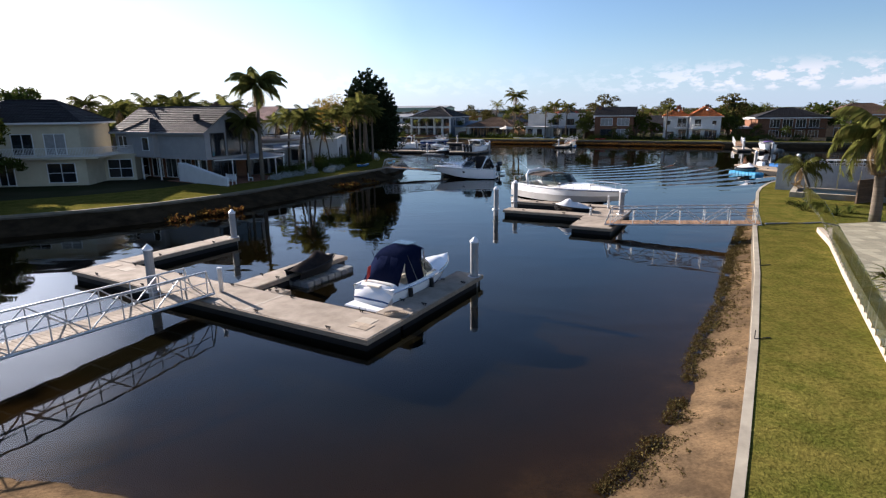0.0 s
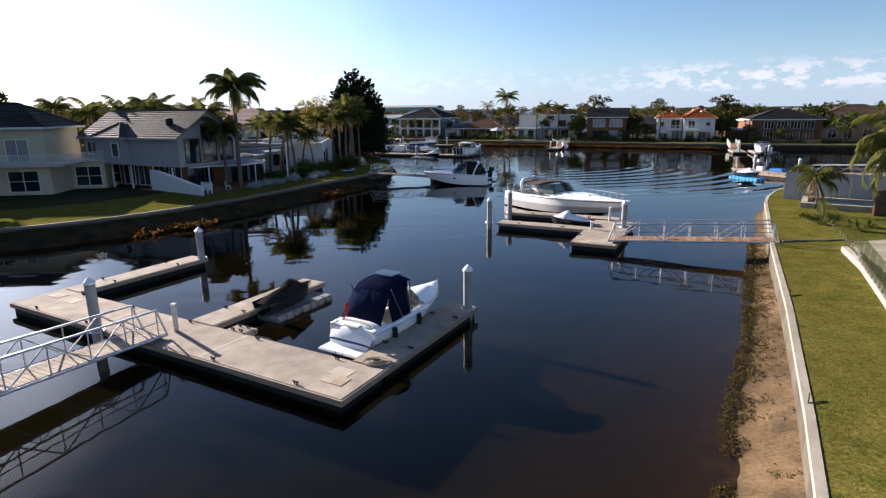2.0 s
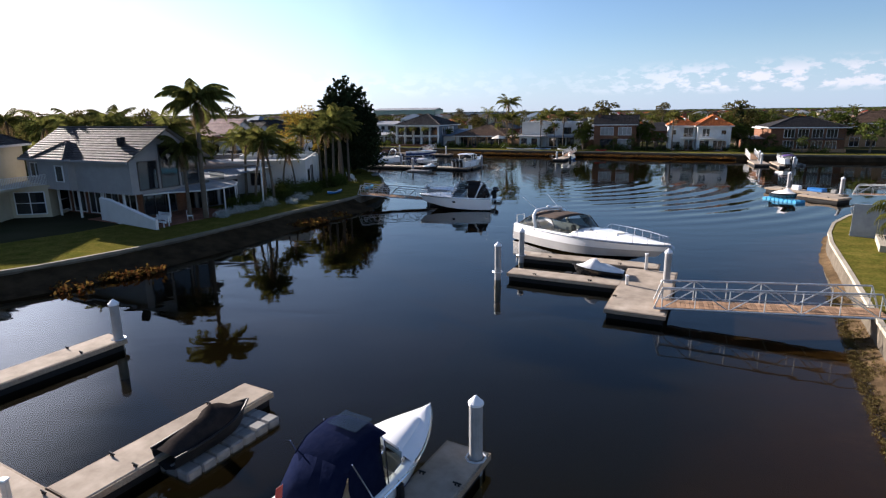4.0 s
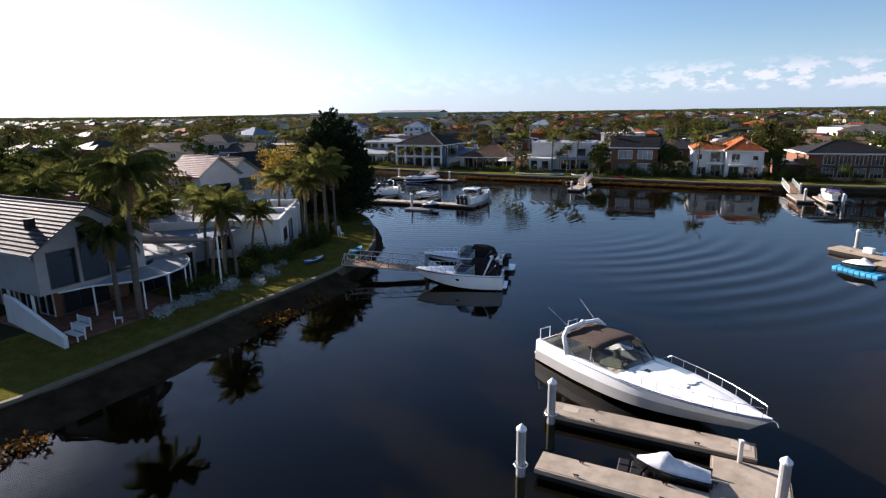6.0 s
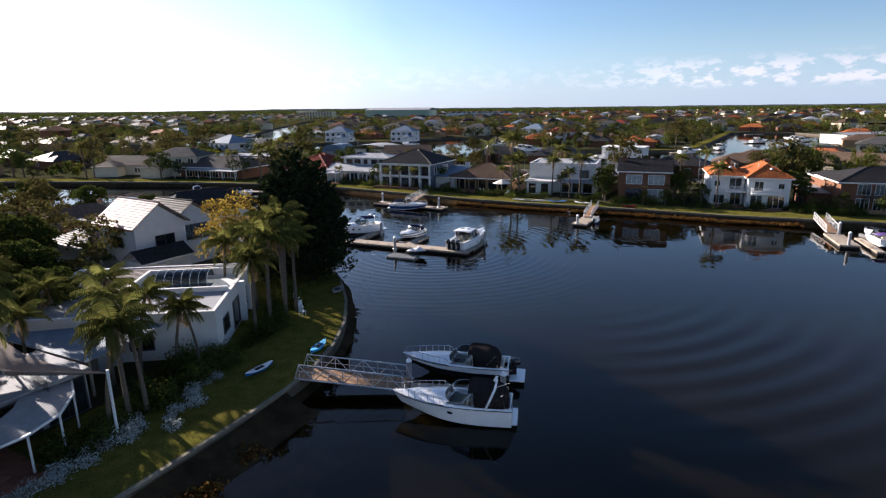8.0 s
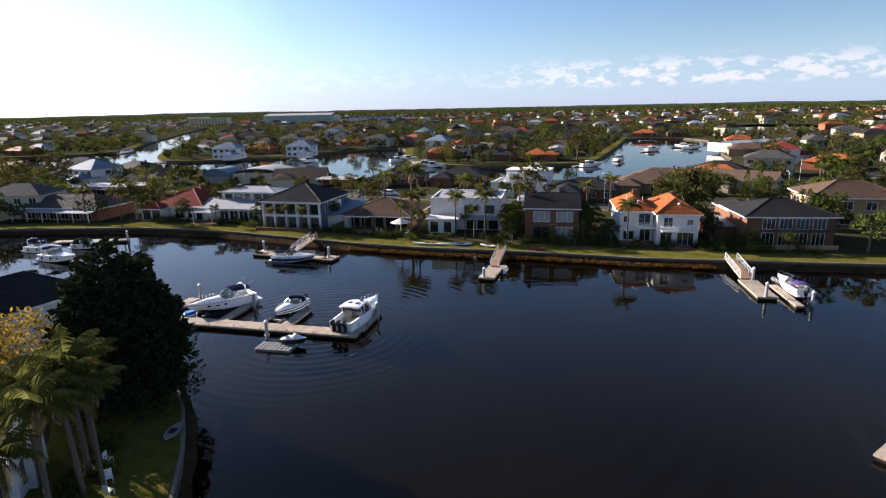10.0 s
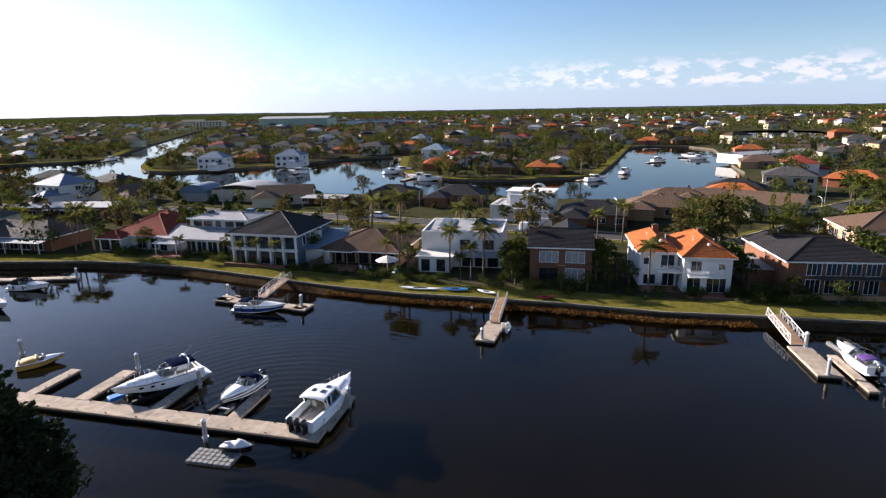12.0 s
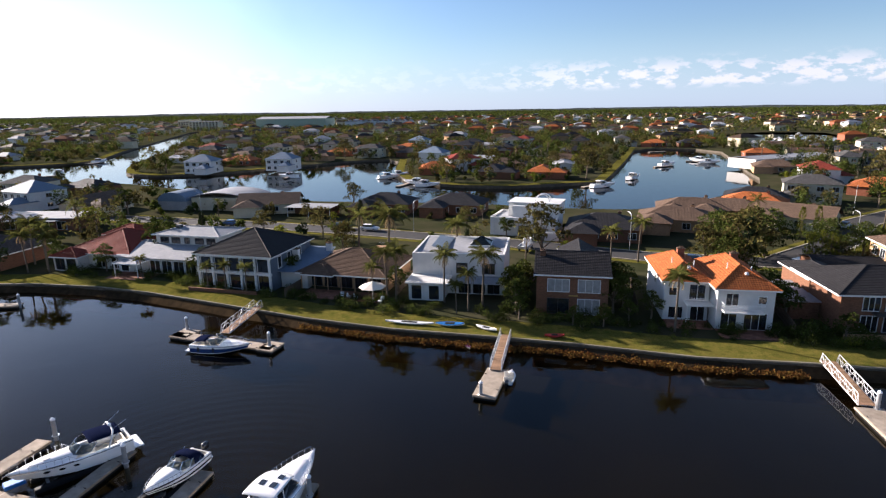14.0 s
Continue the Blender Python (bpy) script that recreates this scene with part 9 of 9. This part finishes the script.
h, W = house(-95, 193, -67, 188, 9, "long low house with a bright white flat roof")
walls(h, 0, 0, W, 9, 3.0, 0, BROWNBRICK)
part("flat_roof", boxes((0, 0, 3.0, W + 1, 10, 0.2), (4, -5.6, 2.6, 14, 2.0, 0.15)), METALROOF, h)
for k in range(6):
    window(h, 0, 0, W, 9, "f", -11 + 4.4 * k, 0.4, 2.4, 1.9, 2)
h, W = house(166, 271, 212, 284, 14, "long white shed with ribbon windows", "shed")
walls(h, 0, 0, W, 14, 4.2, 0, WHITE)
roof(h, 0, 0, W, 14, 4.25, "gable", 6, 0.3, "x", METALROOF, courses=0)
for k in range(8):
    window(h, 0, 0, W, 14, "f", -19 + 5.4 * k, 1.8, 3.6, 1.2, 3, FRAMED)
h, W = house(-190, 1005, -78, 985, 60, "huge pale green metal warehouse on the skyline", "warehouse")
walls(h, 0, 0, W, 60, 15, 0, GREENSHED)
roof(h, 0, 0, W, 60, 15, "gable", 6, 0.5, "x", METALROOF, courses=0)
h, W = house(-50, 1010, 60, 985, 30, "row of white terraces with saw-tooth roofs on the skyline", "terrace row")
for k in range(12):
    walls(h, -W / 2 + (k + 0.5) * W / 12, 0, W / 12 - 0.4, 22, 8.5, 0, WHITE)
    roof(h, -W / 2 + (k + 0.5) * W / 12, 0, W / 12 - 0.4, 22, 8.6, "gable", 24, 0.2, "y", METALROOF, courses=0)
for x, y, w, d, hh, a in ((-262, 985, 46, 18, 13, -8), (-300, 1030, 34, 16, 15, 10)):
    b = thing("apartment_block", x, y, G, a, "cream apartment block on the skyline", "apartments")
    walls(b, 0, 0, w, d, hh, 0, CREAM)
    part("flat_roof", boxes((0, 0, hh, w + 0.6, d + 0.6, 0.5)), METALROOF, b)
    for fl in range(4):
        for k in range(9):
            window(b, 0, 0, w, d, "f", -w / 2 + w * (k + 0.5) / 9, 0.8 + 3.1 * fl, 2.6, 1.8, 2, FRAMED)

# ---- the wider suburb: copies of the plain houses and trees, and the far woods ----
TAKEN = [(ob.location.x, ob.location.y, 13.0) for ob in scene.objects if ob.parent is None and ob.get("category") in ("house", "shed", "studio", "carport", "garage")]
TAKEN += [(36, 106, 20), (50, 116, 14), (15, 130, 14), (0, 134, 14), (-16, 140, 14), (-33, 150, 14)]
rs = random.Random(2024)


def near_road(x, y, d):
    best = 1e9
    for (ax, ay), (bx, by) in zip(STREET, STREET[1:]):
        dx, dy = bx - ax, by - ay
        t = max(0.0, min(1.0, ((x - ax) * dx + (y - ay) * dy) / (dx * dx + dy * dy)))
        best = min(best, math.hypot(x - ax - t * dx, y - ay - t * dy))
    return best < d


def free(x, y, r):
    return all((x - a) ** 2 + (y - b) ** 2 > (r + q) ** 2 for a, b, q in TAKEN)


def in_view(x, y):
    dx, dy = x - 2, y + 30
    a = math.degrees(math.atan2(dx, dy))
    return -47 < a < 47


placed = []
ang = radians(-25)
for iy in range(-4, 30):
    for ix in range(-26, 30):
        u, v = ix * 23 + rs.uniform(-3, 3), 40 + iy * 27 + rs.uniform(-4, 4)
        x, y = u * math.cos(ang) - v * math.sin(ang) - 25, u * math.sin(ang) + v * math.cos(ang)
        if y < 34 or y > 640 or not in_view(x, y) or math.hypot(x, y) > 470:
            continue
        if in_water(x, y, 13.0) or near_road(x, y, 9) or not free(x, y, 7.5):
            continue
        if y < 150 and -30 < x < 62 and y < 150 - 0.45 * (x + 30):
            continue
        if -48 < x < 5 and y < 95:
            continue
        if rs.random() < 0.24 or (38 < x < 98 and 166 < y < 217):
            continue
        kk = rs.choices(range(9), (24, 22, 8, 6, 4, 5, 10, 12, 4))[0]
        copy_thing(PLAIN[kk], pose(x, y, G, 0, 0, -25 + rs.choice((0, 0, 90, 180)) + rs.uniform(-8, 8)))
        TAKEN.append((x, y, 8.5))
        placed.append((x, y))

TREES = [
    broadleaf("garden_tree", 7.0, 5.4, 101, LEAF, "leafy green garden tree with rounded crown", leaves=900, leaf=0.30, lumps=11),
    broadleaf("gum_tree", 10.0, 7.0, 102, OLIVE, "tall olive-leaved gum tree with open crown", leaves=900, leaf=0.34, lumps=12, bare=0.34),
    broadleaf("garden_tree", 4.6, 4.4, 103, OLIVE, "small bushy olive-green garden tree", leaves=640, leaf=0.26, lumps=8, bare=0.12),
    broadleaf("garden_tree", 6.0, 5.0, 104, YELLOWLEAF, "yellow-green leafy suburban garden tree", leaves=520, leaf=0.32, lumps=9),
    palm(7.0, 105, "garden palm with arching fronds", fronds=15, length=2.8, dry=4, leaflets=8),
    conifer("garden_conifer", 8.0, 3.6, 106, DARKLEAF, "dark pointed garden conifer", clumps=110, per=10, leaf=0.3),
]
first = set()
spots = []


def before_canal(x, y):
    """True where open water lies within 60 m behind, so that gardens keep low."""
    r = math.hypot(x, y)
    return any(in_water(x * (1 + d / r), y * (1 + d / r)) for d in (12, 25, 40, 60))


tries = 0
while len(spots) < 330 and tries < 40000:
    tries += 1
    x, y = rs.uniform(-420, 430), rs.uniform(30, 620) ** 1.0
    dist = math.hypot(x, y + 30)
    if not in_view(x, y) or dist > 420 or rs.random() > min(1.0, 230 / dist):
        continue
    if (x > -105 and y < 320 and in_water(x, y + 13)) or in_water(x, y, 4.0 if dist > 200 else 5.5) or near_road(x, y, 5.0):
        continue
    if any((x - a) ** 2 + (y - b) ** 2 < (6.8 if q > 9 else 6.2) ** 2 for a, b, q in TAKEN):
        continue
    if y < 146 and -30 < x < 64 and y < 134 - 0.45 * (x + 10):
        continue
    if -50 < x < 5 and y < 95 or (x < -36 and y < 40):
        continue
    if 44 < x < 96 and 172 < y < 214:
        continue
    spots.append((x, y))
tries = 0
while tries < 900 and len(spots) < 420:      # the gardens behind the first row on the sunny side
    tries += 1
    x, y = rs.uniform(-150, -40), rs.uniform(42, 132)
    if in_water(x, y, 5.0) or near_road(x, y, 4.0) or not in_view(x, y) or any((x - a) ** 2 + (y - b) ** 2 < 36 for a, b, q in TAKEN):
        continue
    spots.append((x, y))
for x, y in spots:
    k = rs.choices(range(6), (26, 22, 22, 9, 17, 6))[0]
    s = rs.uniform(0.7, 1.25)
    s *= 0.68 if x < -38 and y < 135 else (0.62 if y > 150 and before_canal(x, y) else 1.0)
    m = pose(x, y, G, 0, 0, rs.uniform(0, 360))
    if k not in first:
        first.add(k)
        TREES[k].matrix_basis = m
        ob = TREES[k]
    else:
        ob = copy_thing(TREES[k], m)
    ob.scale = (s, s, s)
    tagged(ob, group="suburban trees")


def far_suburb():
    """Beyond the single houses: roofs and tree crowns as joined sheets of detail to the skyline."""
    rng = np.random.default_rng(9)
    def field(n, r0, r1, power=1.0):
        a = np.radians(rng.uniform(-50, 50, n))
        r = r0 + (r1 - r0) * rng.random(n) ** power
        p = np.stack([2 + r * np.sin(a), -30 + r * np.cos(a)], 1)
        return np.array([q for q in p if not in_water(q[0], q[1], 3.0)])
    # trees between the houses of the middle distance
    TK = np.array([(a, b, q) for a, b, q in TAKEN])
    for mat, n, hlo, hhi, label in ((LEAF, 1500, 2.5, 7.5, "dark green garden trees filling the suburb"), (OLIVE, 1300, 2.5, 8.5, "olive garden trees filling the suburb"), (YELLOWLEAF, 160, 2, 5, "yellow-green garden trees of the suburb"), (DARKLEAF, 420, 3, 9, "dark conifers of the suburb")):
        c = [q for q in field(n * 4, 170, 640, 0.6) if ((TK[:, 0] - q[0]) ** 2 + (TK[:, 1] - q[1]) ** 2).min() > 6.6 ** 2 and not (-105 < q[0] and q[1] < 320 and in_water(q[0], q[1] + 14)) and not near_road(q[0], q[1], 5) and not (q[1] < 148 and -30 < q[0] < 64 and q[1] < 136 - 0.45 * (q[0] + 10)) and not (-55 < q[0] < 5 and q[1] < 95) and not (44 < q[0] < 96 and 172 < q[1] < 214)][:n]
        c = np.array(c)
        h = rng.uniform(hlo, hhi, len(c)) * rng.choice([0.7, 1, 1.15], len(c))
        h *= np.array([0.58 if before_canal(x, y) else 1.0 for x, y in c])
        V = []
        for (x, y), hh in zip(c, h):
            k = 5
            lump = np.stack([rng.normal(0, 0.17 * hh, k), rng.normal(0, 0.17 * hh, k), hh * rng.uniform(0.28, 0.82, k)], 1)
            d = rng.normal(0, 1, (200, 3)); d /= np.linalg.norm(d, axis=1)[:, None]
            V.append(np.array([x, y, G]) + np.repeat(lump, 40, axis=0) + d * 0.21 * hh * rng.uniform(0.55, 1.05, (200, 1)))
        v = leaf_quads(np.concatenate(V), 0.40, rng, 0.2)
        tagged(soup("woodland", v.tolist(), quads(v), mat), label, "trees", kind="stuff")
    # trees
    for name, n, r0, r1, per, size, leaf, mat, label in (("woodland", 5200, 500, 1500, 22, 3.2, 1.0, LEAF, "far gardens and street trees seen as a mass of crowns"), ("woodland", 4600, 500, 1600, 20, 3.6, 1.1, OLIVE, "far olive-coloured tree crowns of the suburb"), ("woodland", 9000, 1400, 3900, 9, 6.5, 3.0, LEAF, "distant belt of trees at the skyline")):
        c = field(n, r0, r1, 0.75)
        h = rng.uniform(2.5, 7.0, len(c)) * (1.0 if r1 < 2000 else 1.7)
        base = np.repeat(np.c_[c, G + h * 0.62], per, axis=0)
        hh = np.repeat(h, per)
        d = rng.normal(0, 1, (len(base), 3)); d /= np.linalg.norm(d, axis=1)[:, None]
        p = base + d * np.stack([hh * 0.45 * size / 3, hh * 0.45 * size / 3, hh * 0.42], 1) * rng.uniform(0.5, 1.0, (len(base), 1))
        v = leaf_quads(p, leaf, rng, 0.2)
        tagged(soup(name, v.tolist(), quads(v), mat), label, "trees", kind="stuff")
    # houses
    for wall, roofm, n, label in ((CREAM, ROOFBROWN, 420, "far cream houses with brown roofs"), (WHITE, METALROOF, 120, "far white houses with pale roofs"), (TANBRICK, ROOFDARK, 330, "far brick houses with dark roofs"), (REDBRICK, ROOFORANGE, 150, "far houses with orange roofs")):
        c = field(n, 480, 1900, 0.9)
        V, Fw, Fr, V2 = [], [], [], []
        for x, y in c:
            w, d, hgt, a = rng.uniform(5.5, 9), rng.uniform(4.5, 6), rng.choice([2.8, 5.5, 5.5]), rng.uniform(-0.6, 0.2)
            ca, sa = math.cos(a), math.sin(a)
            tr = lambda u, v: (x + u * ca - v * sa, y + u * sa + v * ca)  # noqa: E731
            b = len(V)
            for z in (G - 0.1, G + hgt):
                V += [(*tr(u, v), z) for u, v in ((-w, -d), (w, -d), (w, d), (-w, d))]
            Fw += [(b + i, b + (i + 1) % 4, b + 4 + (i + 1) % 4, b + 4 + i) for i in range(4)]
            e, k = 0.5, len(V2)
            V2 += [(*tr(u, v), G + hgt) for u, v in ((-w - e, -d - e), (w + e, -d - e), (w + e, d + e), (-w - e, d + e))]
            V2 += [(*tr(-w + d, 0), G + hgt + d * 0.45), (*tr(w - d, 0), G + hgt + d * 0.45)]
            Fr += [(k, k + 1, k + 5, k + 4), (k + 2, k + 3, k + 4, k + 5), (k + 1, k + 2, k + 5), (k + 3, k, k + 4)]
        tagged(soup("far_house_walls", V, Fw, wall), label + ", walls", "houses", kind="stuff")
        tagged(soup("far_house_roofs", V2, Fr, roofm), label + ", roofs", "houses", kind="stuff")


far_suburb()


def far_ridge():
    """Low wooded rises that close the view at the horizon."""
    rows = []
    for r, hh in ((3900, 0.0), (4000, 0.7), (4100, 1.0), (4180, 1.0)):
        rows.append([(r * math.sin(a), 60 + r * math.cos(a), G + hh * (15 + 6 * noise.noise((a * 9, 0.3, 1)) + 3 * noise.noise((a * 60, 0.7, 2)))) for a in np.radians(np.linspace(-58, 58, 240))])
    # the haze of distance is mixed into the scrub colour as blue-grey
    tagged(part("distant_ridge", loft(rows), stuff("hazed_scrub", (0.056, 0.064, 0.062), (0.042, 0.050, 0.050), 0.02, 0.95, spec=0.0), uv=False), "low wooded ridge along the horizon", "hills", kind="structure")


far_ridge()

# ---- boats and small jetties on the second canal ----
for x, y, a in ((-32, 300, 70), (10, 288, 100), (16, 262, 60), (84, 243, 30), (108, 262, 60), (140, 300, 20), (168, 318, -30), (178, 382, 10), (-150, 330, 20), (-160, 400, 70), (330, 470, 0)):
    pontoon(x, y, a, [(0, 0, 12, 1.6, 0)], "concrete pontoon jetty on the second canal")
proto = boat(-29, 297, 160, 9.5, 3.0, 1.3, "white motor cruiser moored on the second canal", top="hardtop", cuddy=0.7, front=0.6, mid=0.4, engines=0, portholes=2, windscreen=0)
for x, y, a in ((6, 285, 15), (11, 291, 10), (20, 258, -20), (24, 262, 150), (82, 239.5, 10), (104, 258, 40), (165, 312, -30), (140, 304, 15), (-148, 336, 100), (-163, 404, 60), (172, 318, 120), (340, 478, 40), (360, 500, 10), (320, 460, 100), (380, 520, 60)):
    copy_thing(proto, pose(x, y, 0, 0, 0, a))


# ---- near right bank: retaining wall, glass fence, patio and pool ----
rw = tagged(part("retaining_wall", strip(sub([(20.2, 0.2), (18.9, -3.4), (16.4, -8.9), (14.55, -13.1), (11.35, -20.4), (9.35, -25)], 1.5), [(0.0, G), (0.0, G + 0.32), (0.28, G + 0.32), (0.28, G)], False), DECKC), "low pale concrete retaining wall along the lawn", "retaining wall", kind="structure")
fence = thing("glass_fence", 20.9, 2.2, G, 0, "frameless glass pool fence on steel spigots", "fence")
line = [(0.16, -0.05), (-2.3, -5.4), (-4.9, -11.1), (-6.8, -15.3), (-10.1, -22.6)]
panes = []
for (ax, ay), (bx, by) in zip(line, line[1:]):
    q = math.hypot(bx - ax, by - ay)
    n = max(1, int(q / 1.5))
    for k in range(n):
        panes.append(((ax + (bx - ax) * (k + 0.03) / n, ay + (by - ay) * (k + 0.03) / n), (ax + (bx - ax) * (k + 0.97) / n, ay + (by - ay) * (k + 0.97) / n)))
line2 = [(0.16, -0.05), (1.6, 3.6), (3.6, 9.0)]
for (ax, ay), (bx, by) in zip(line2, line2[1:]):
    q = math.hypot(bx - ax, by - ay)
    n = max(1, int(q / 1.5))
    for k in range(n):
        panes.append(((ax + (bx - ax) * (k + 0.03) / n, ay + (by - ay) * (k + 0.03) / n), (ax + (bx - ax) * (k + 0.97) / n, ay + (by - ay) * (k + 0.97) / n)))
for (ax, ay), (bx, by) in panes:
    off = 0.15
    a = math.degrees(math.atan2(by - ay, bx - ax))
    L = math.hypot(bx - ax, by - ay)
    pn = part("pane", boxes(((ax + bx) / 2 + off, (ay + by) / 2, 0.36, L, 0.012, 1.15, a)), FENCEGL, fence, "clear glass panel")
    for t in (0.2, 0.8):
        part("spigot", boxes((ax + (bx - ax) * t + off, ay + (by - ay) * t, 0.3, 0.06, 0.06, 0.2)), CHROME, pn)
tagged(part("patio", prism([(21.6, 2.2), (11.6, -20), (30, -28), (40, -2), (27, 3.6)], G + 0.05, G + 0.12), PALEPAVE), "pale stone patio behind the glass fence", "paving", kind="structure")
tagged(part("fence_boundary", boxes((33.5, 13.5, G, 0.12, 12, 1.8, -62)), FENCEWOOD), "dark paling boundary fence", "fence", kind="structure")
pool = thing("swimming_pool", 29.6, 13.8, G, -30, "small raised pool of dark water with a pale rim", "pool")
part("surround", boxes((0, -1.8, 0, 8.0, 0.4, 0.45), (0, 1.8, 0, 8.0, 0.4, 0.45), (-3.8, 0, 0, 0.4, 3.2, 0.45), (3.8, 0, 0, 0.4, 3.2, 0.45)), WALLCONC, pool)
part("pool_water", boxes((0, 0, 0.1, 7.2, 3.2, 0.2)), stuff("pool_water", (0.012, 0.035, 0.055), (0.010, 0.028, 0.045), 2, 0.05, stain=0.0), pool, "dark blue pool water")
scr = thing("screen_wall", 30.8, 16.2, G, -30, "pale grey panel screen wall along the side boundary", "screen wall")
for k in range(7):
    part("panel", boxes((-4.5 + 1.5 * k, 0, 0, 1.46, 0.08, 2.3)), stuff("pale_screen", (0.40, 0.42, 0.43), None, 2, 0.6) if k == 0 else scr.children[0].data.materials[0], scr)
pipe = thing("water_pipe", 18.4, 2.5, G, 0, "thin pipe lying across the lawn to the gangway", "pipe")
part("pipe", tubes([(-0.3, 0.0, 0.08), (1.0, 0.15, 0.09), (2.2, 0.2, 0.09), (3.4, 0.5, 0.09)], r=0.045), GREYPL, pipe)
for x, y in ((9.35, -16.2), (13.4, -7.4)):
    st = thing("sprinkler", x, y, G, 20, "thin dark irrigation stake on the lawn edge", "sprinkler")
    part("stake", tubes([(0, 0, 0), (0.0, 0, 0.35)], [(0, 0, 0.06), (0.55, -0.05, 0.06)], r=0.015), BLACK, st)


# ---- street things ----
def van(x, y, rz):
    th = thing("delivery_van", x, y, G + 0.06, rz, "white cab-over delivery truck parked on the street", "truck")
    part("cab", boxes((1.7, 0, 0.45, 1.5, 1.8, 1.6), bevel=0.14), GEL, th)
    part("tray", boxes((-0.9, 0, 0.7, 3.6, 1.9, 0.14), (-0.9, 0.93, 0.84, 3.6, 0.05, 0.4), (-0.9, -0.93, 0.84, 3.6, 0.05, 0.4), (-2.67, 0, 0.84, 0.05, 1.9, 0.4)), GALV, th)
    part("windscreen", boxes((2.46, 0, 1.2, 0.03, 1.5, 0.65)), WINDOW, th)
    for s in (-1, 1):
        part("side_window", boxes((1.8, s * 0.905, 1.2, 0.8, 0.02, 0.55)), WINDOW, th)
        for wx in (1.6, -1.6):
            w = part("wheel", tubes([(wx, s * 0.72, 0.34), (wx, s * 0.94, 0.34)], r=0.34, sides=14), BLACK, th)
            part("rim", tubes([(wx, s * 0.9, 0.34), (wx, s * 0.955, 0.34)], r=0.19, sides=10), GALV, w)
    part("headlights", boxes((2.46, 0.65, 0.7, 0.03, 0.3, 0.2), (2.46, -0.65, 0.7, 0.03, 0.3, 0.2)), CLEARP, th)


def car(x, y, rz, paint, label):
    th = thing("car", x, y, G + 0.06, rz, label, "car", "parked cars")
    prof = [(-2.2, 0.45, 0.85), (-2.1, 0.45, 1.0), (-1.4, 0.4, 1.05), (0.9, 0.4, 1.0), (2.0, 0.42, 0.82), (2.2, 0.45, 0.65)]
    rows = [[(px, -0.88, lo), (px, -0.9, (lo + hi) / 2), (px, -0.78, hi), (px, 0.78, hi), (px, 0.9, (lo + hi) / 2), (px, 0.88, lo)] for px, lo, hi in prof]
    part("body", loft(rows, closed=True, caps=True), paint, th, smooth=False)
    part("cabin", loft([[(px, -w, 1.0), (px, w, 1.0)] for px, w in ((-1.9, 0.75), (1.1, 0.75))]), paint, th)
    g = [[(-1.85, -0.74, 1.0), (-1.85, 0.74, 1.0), (1.15, 0.74, 1.0), (1.15, -0.74, 1.0)], [(-1.3, -0.62, 1.45), (-1.3, 0.62, 1.45), (0.45, 0.62, 1.45), (0.45, -0.62, 1.45)]]
    part("glasshouse", loft(g, closed=True), WINDOW, th)
    part("car_roof", boxes((-0.42, 0, 1.44, 1.85, 1.3, 0.05), bevel=0.02), paint, th)
    for s in (-1, 1):
        for wx in (1.35, -1.35):
            w = part("wheel", tubes([(wx, s * 0.70, 0.33), (wx, s * 0.92, 0.33)], r=0.33, sides=14), BLACK, th)
            part("rim", tubes([(wx, s * 0.88, 0.33), (wx, s * 0.935, 0.33)], r=0.2, sides=10), GALV, w)
    return th


van(35.0, 151.2, 60)
car(-2.5, 178.2, -25, BLACKHULL, "dark car parked at the kerb")
car(4.0, 175.0, -25, SILVER, "silver car parked at the kerb")
car(78, 131.5, 20, GEL, "white car parked at the kerb")
car(110, 158.5, 38, SILVER, "silver car parked in the side street")
car(-30, 187, -22, BLUEHULL, "blue car parked at the kerb")
car(62, 136.6, -30, BLACKHULL, "dark car parked at the kerb")
for x, y in ((-40, 197), (14, 170.5), (54.5, 147), (96, 140), (124, 172)):
    lamp = thing("street_lamp", x, y, G, random.uniform(0, 360), "grey steel street lamp with a curved arm", "street lamp")
    part("pole", tubes([(0, 0, 0), (0, 0, 6.8), (0.3, 0, 7.3), (1.2, 0, 7.5)], r=0.06), GALV, lamp)
    part("lamp_head", boxes((1.4, 0, 7.42, 0.6, 0.22, 0.12), bevel=0.03), GREYPL, lamp)
for (ax, ay), (bx, by) in zip([(-8, 128), (8.8, 127), (25.6, 121), (40.8, 114), (56, 104)], [(-3, 141), (14, 142), (31.6, 132), (45.6, 127), (62, 118)]):
    f = thing("side_fence", ax, ay, G, math.degrees(math.atan2(by - ay, bx - ax)), "brown paling fence between two gardens", "fence")
    L = math.hypot(bx - ax, by - ay)
    for k in range(int(L / 1.2)):
        part("panel", boxes((0.6 + 1.2 * k, 0, 0, 1.18, 0.05, 1.6)), FENCEWOOD, f)
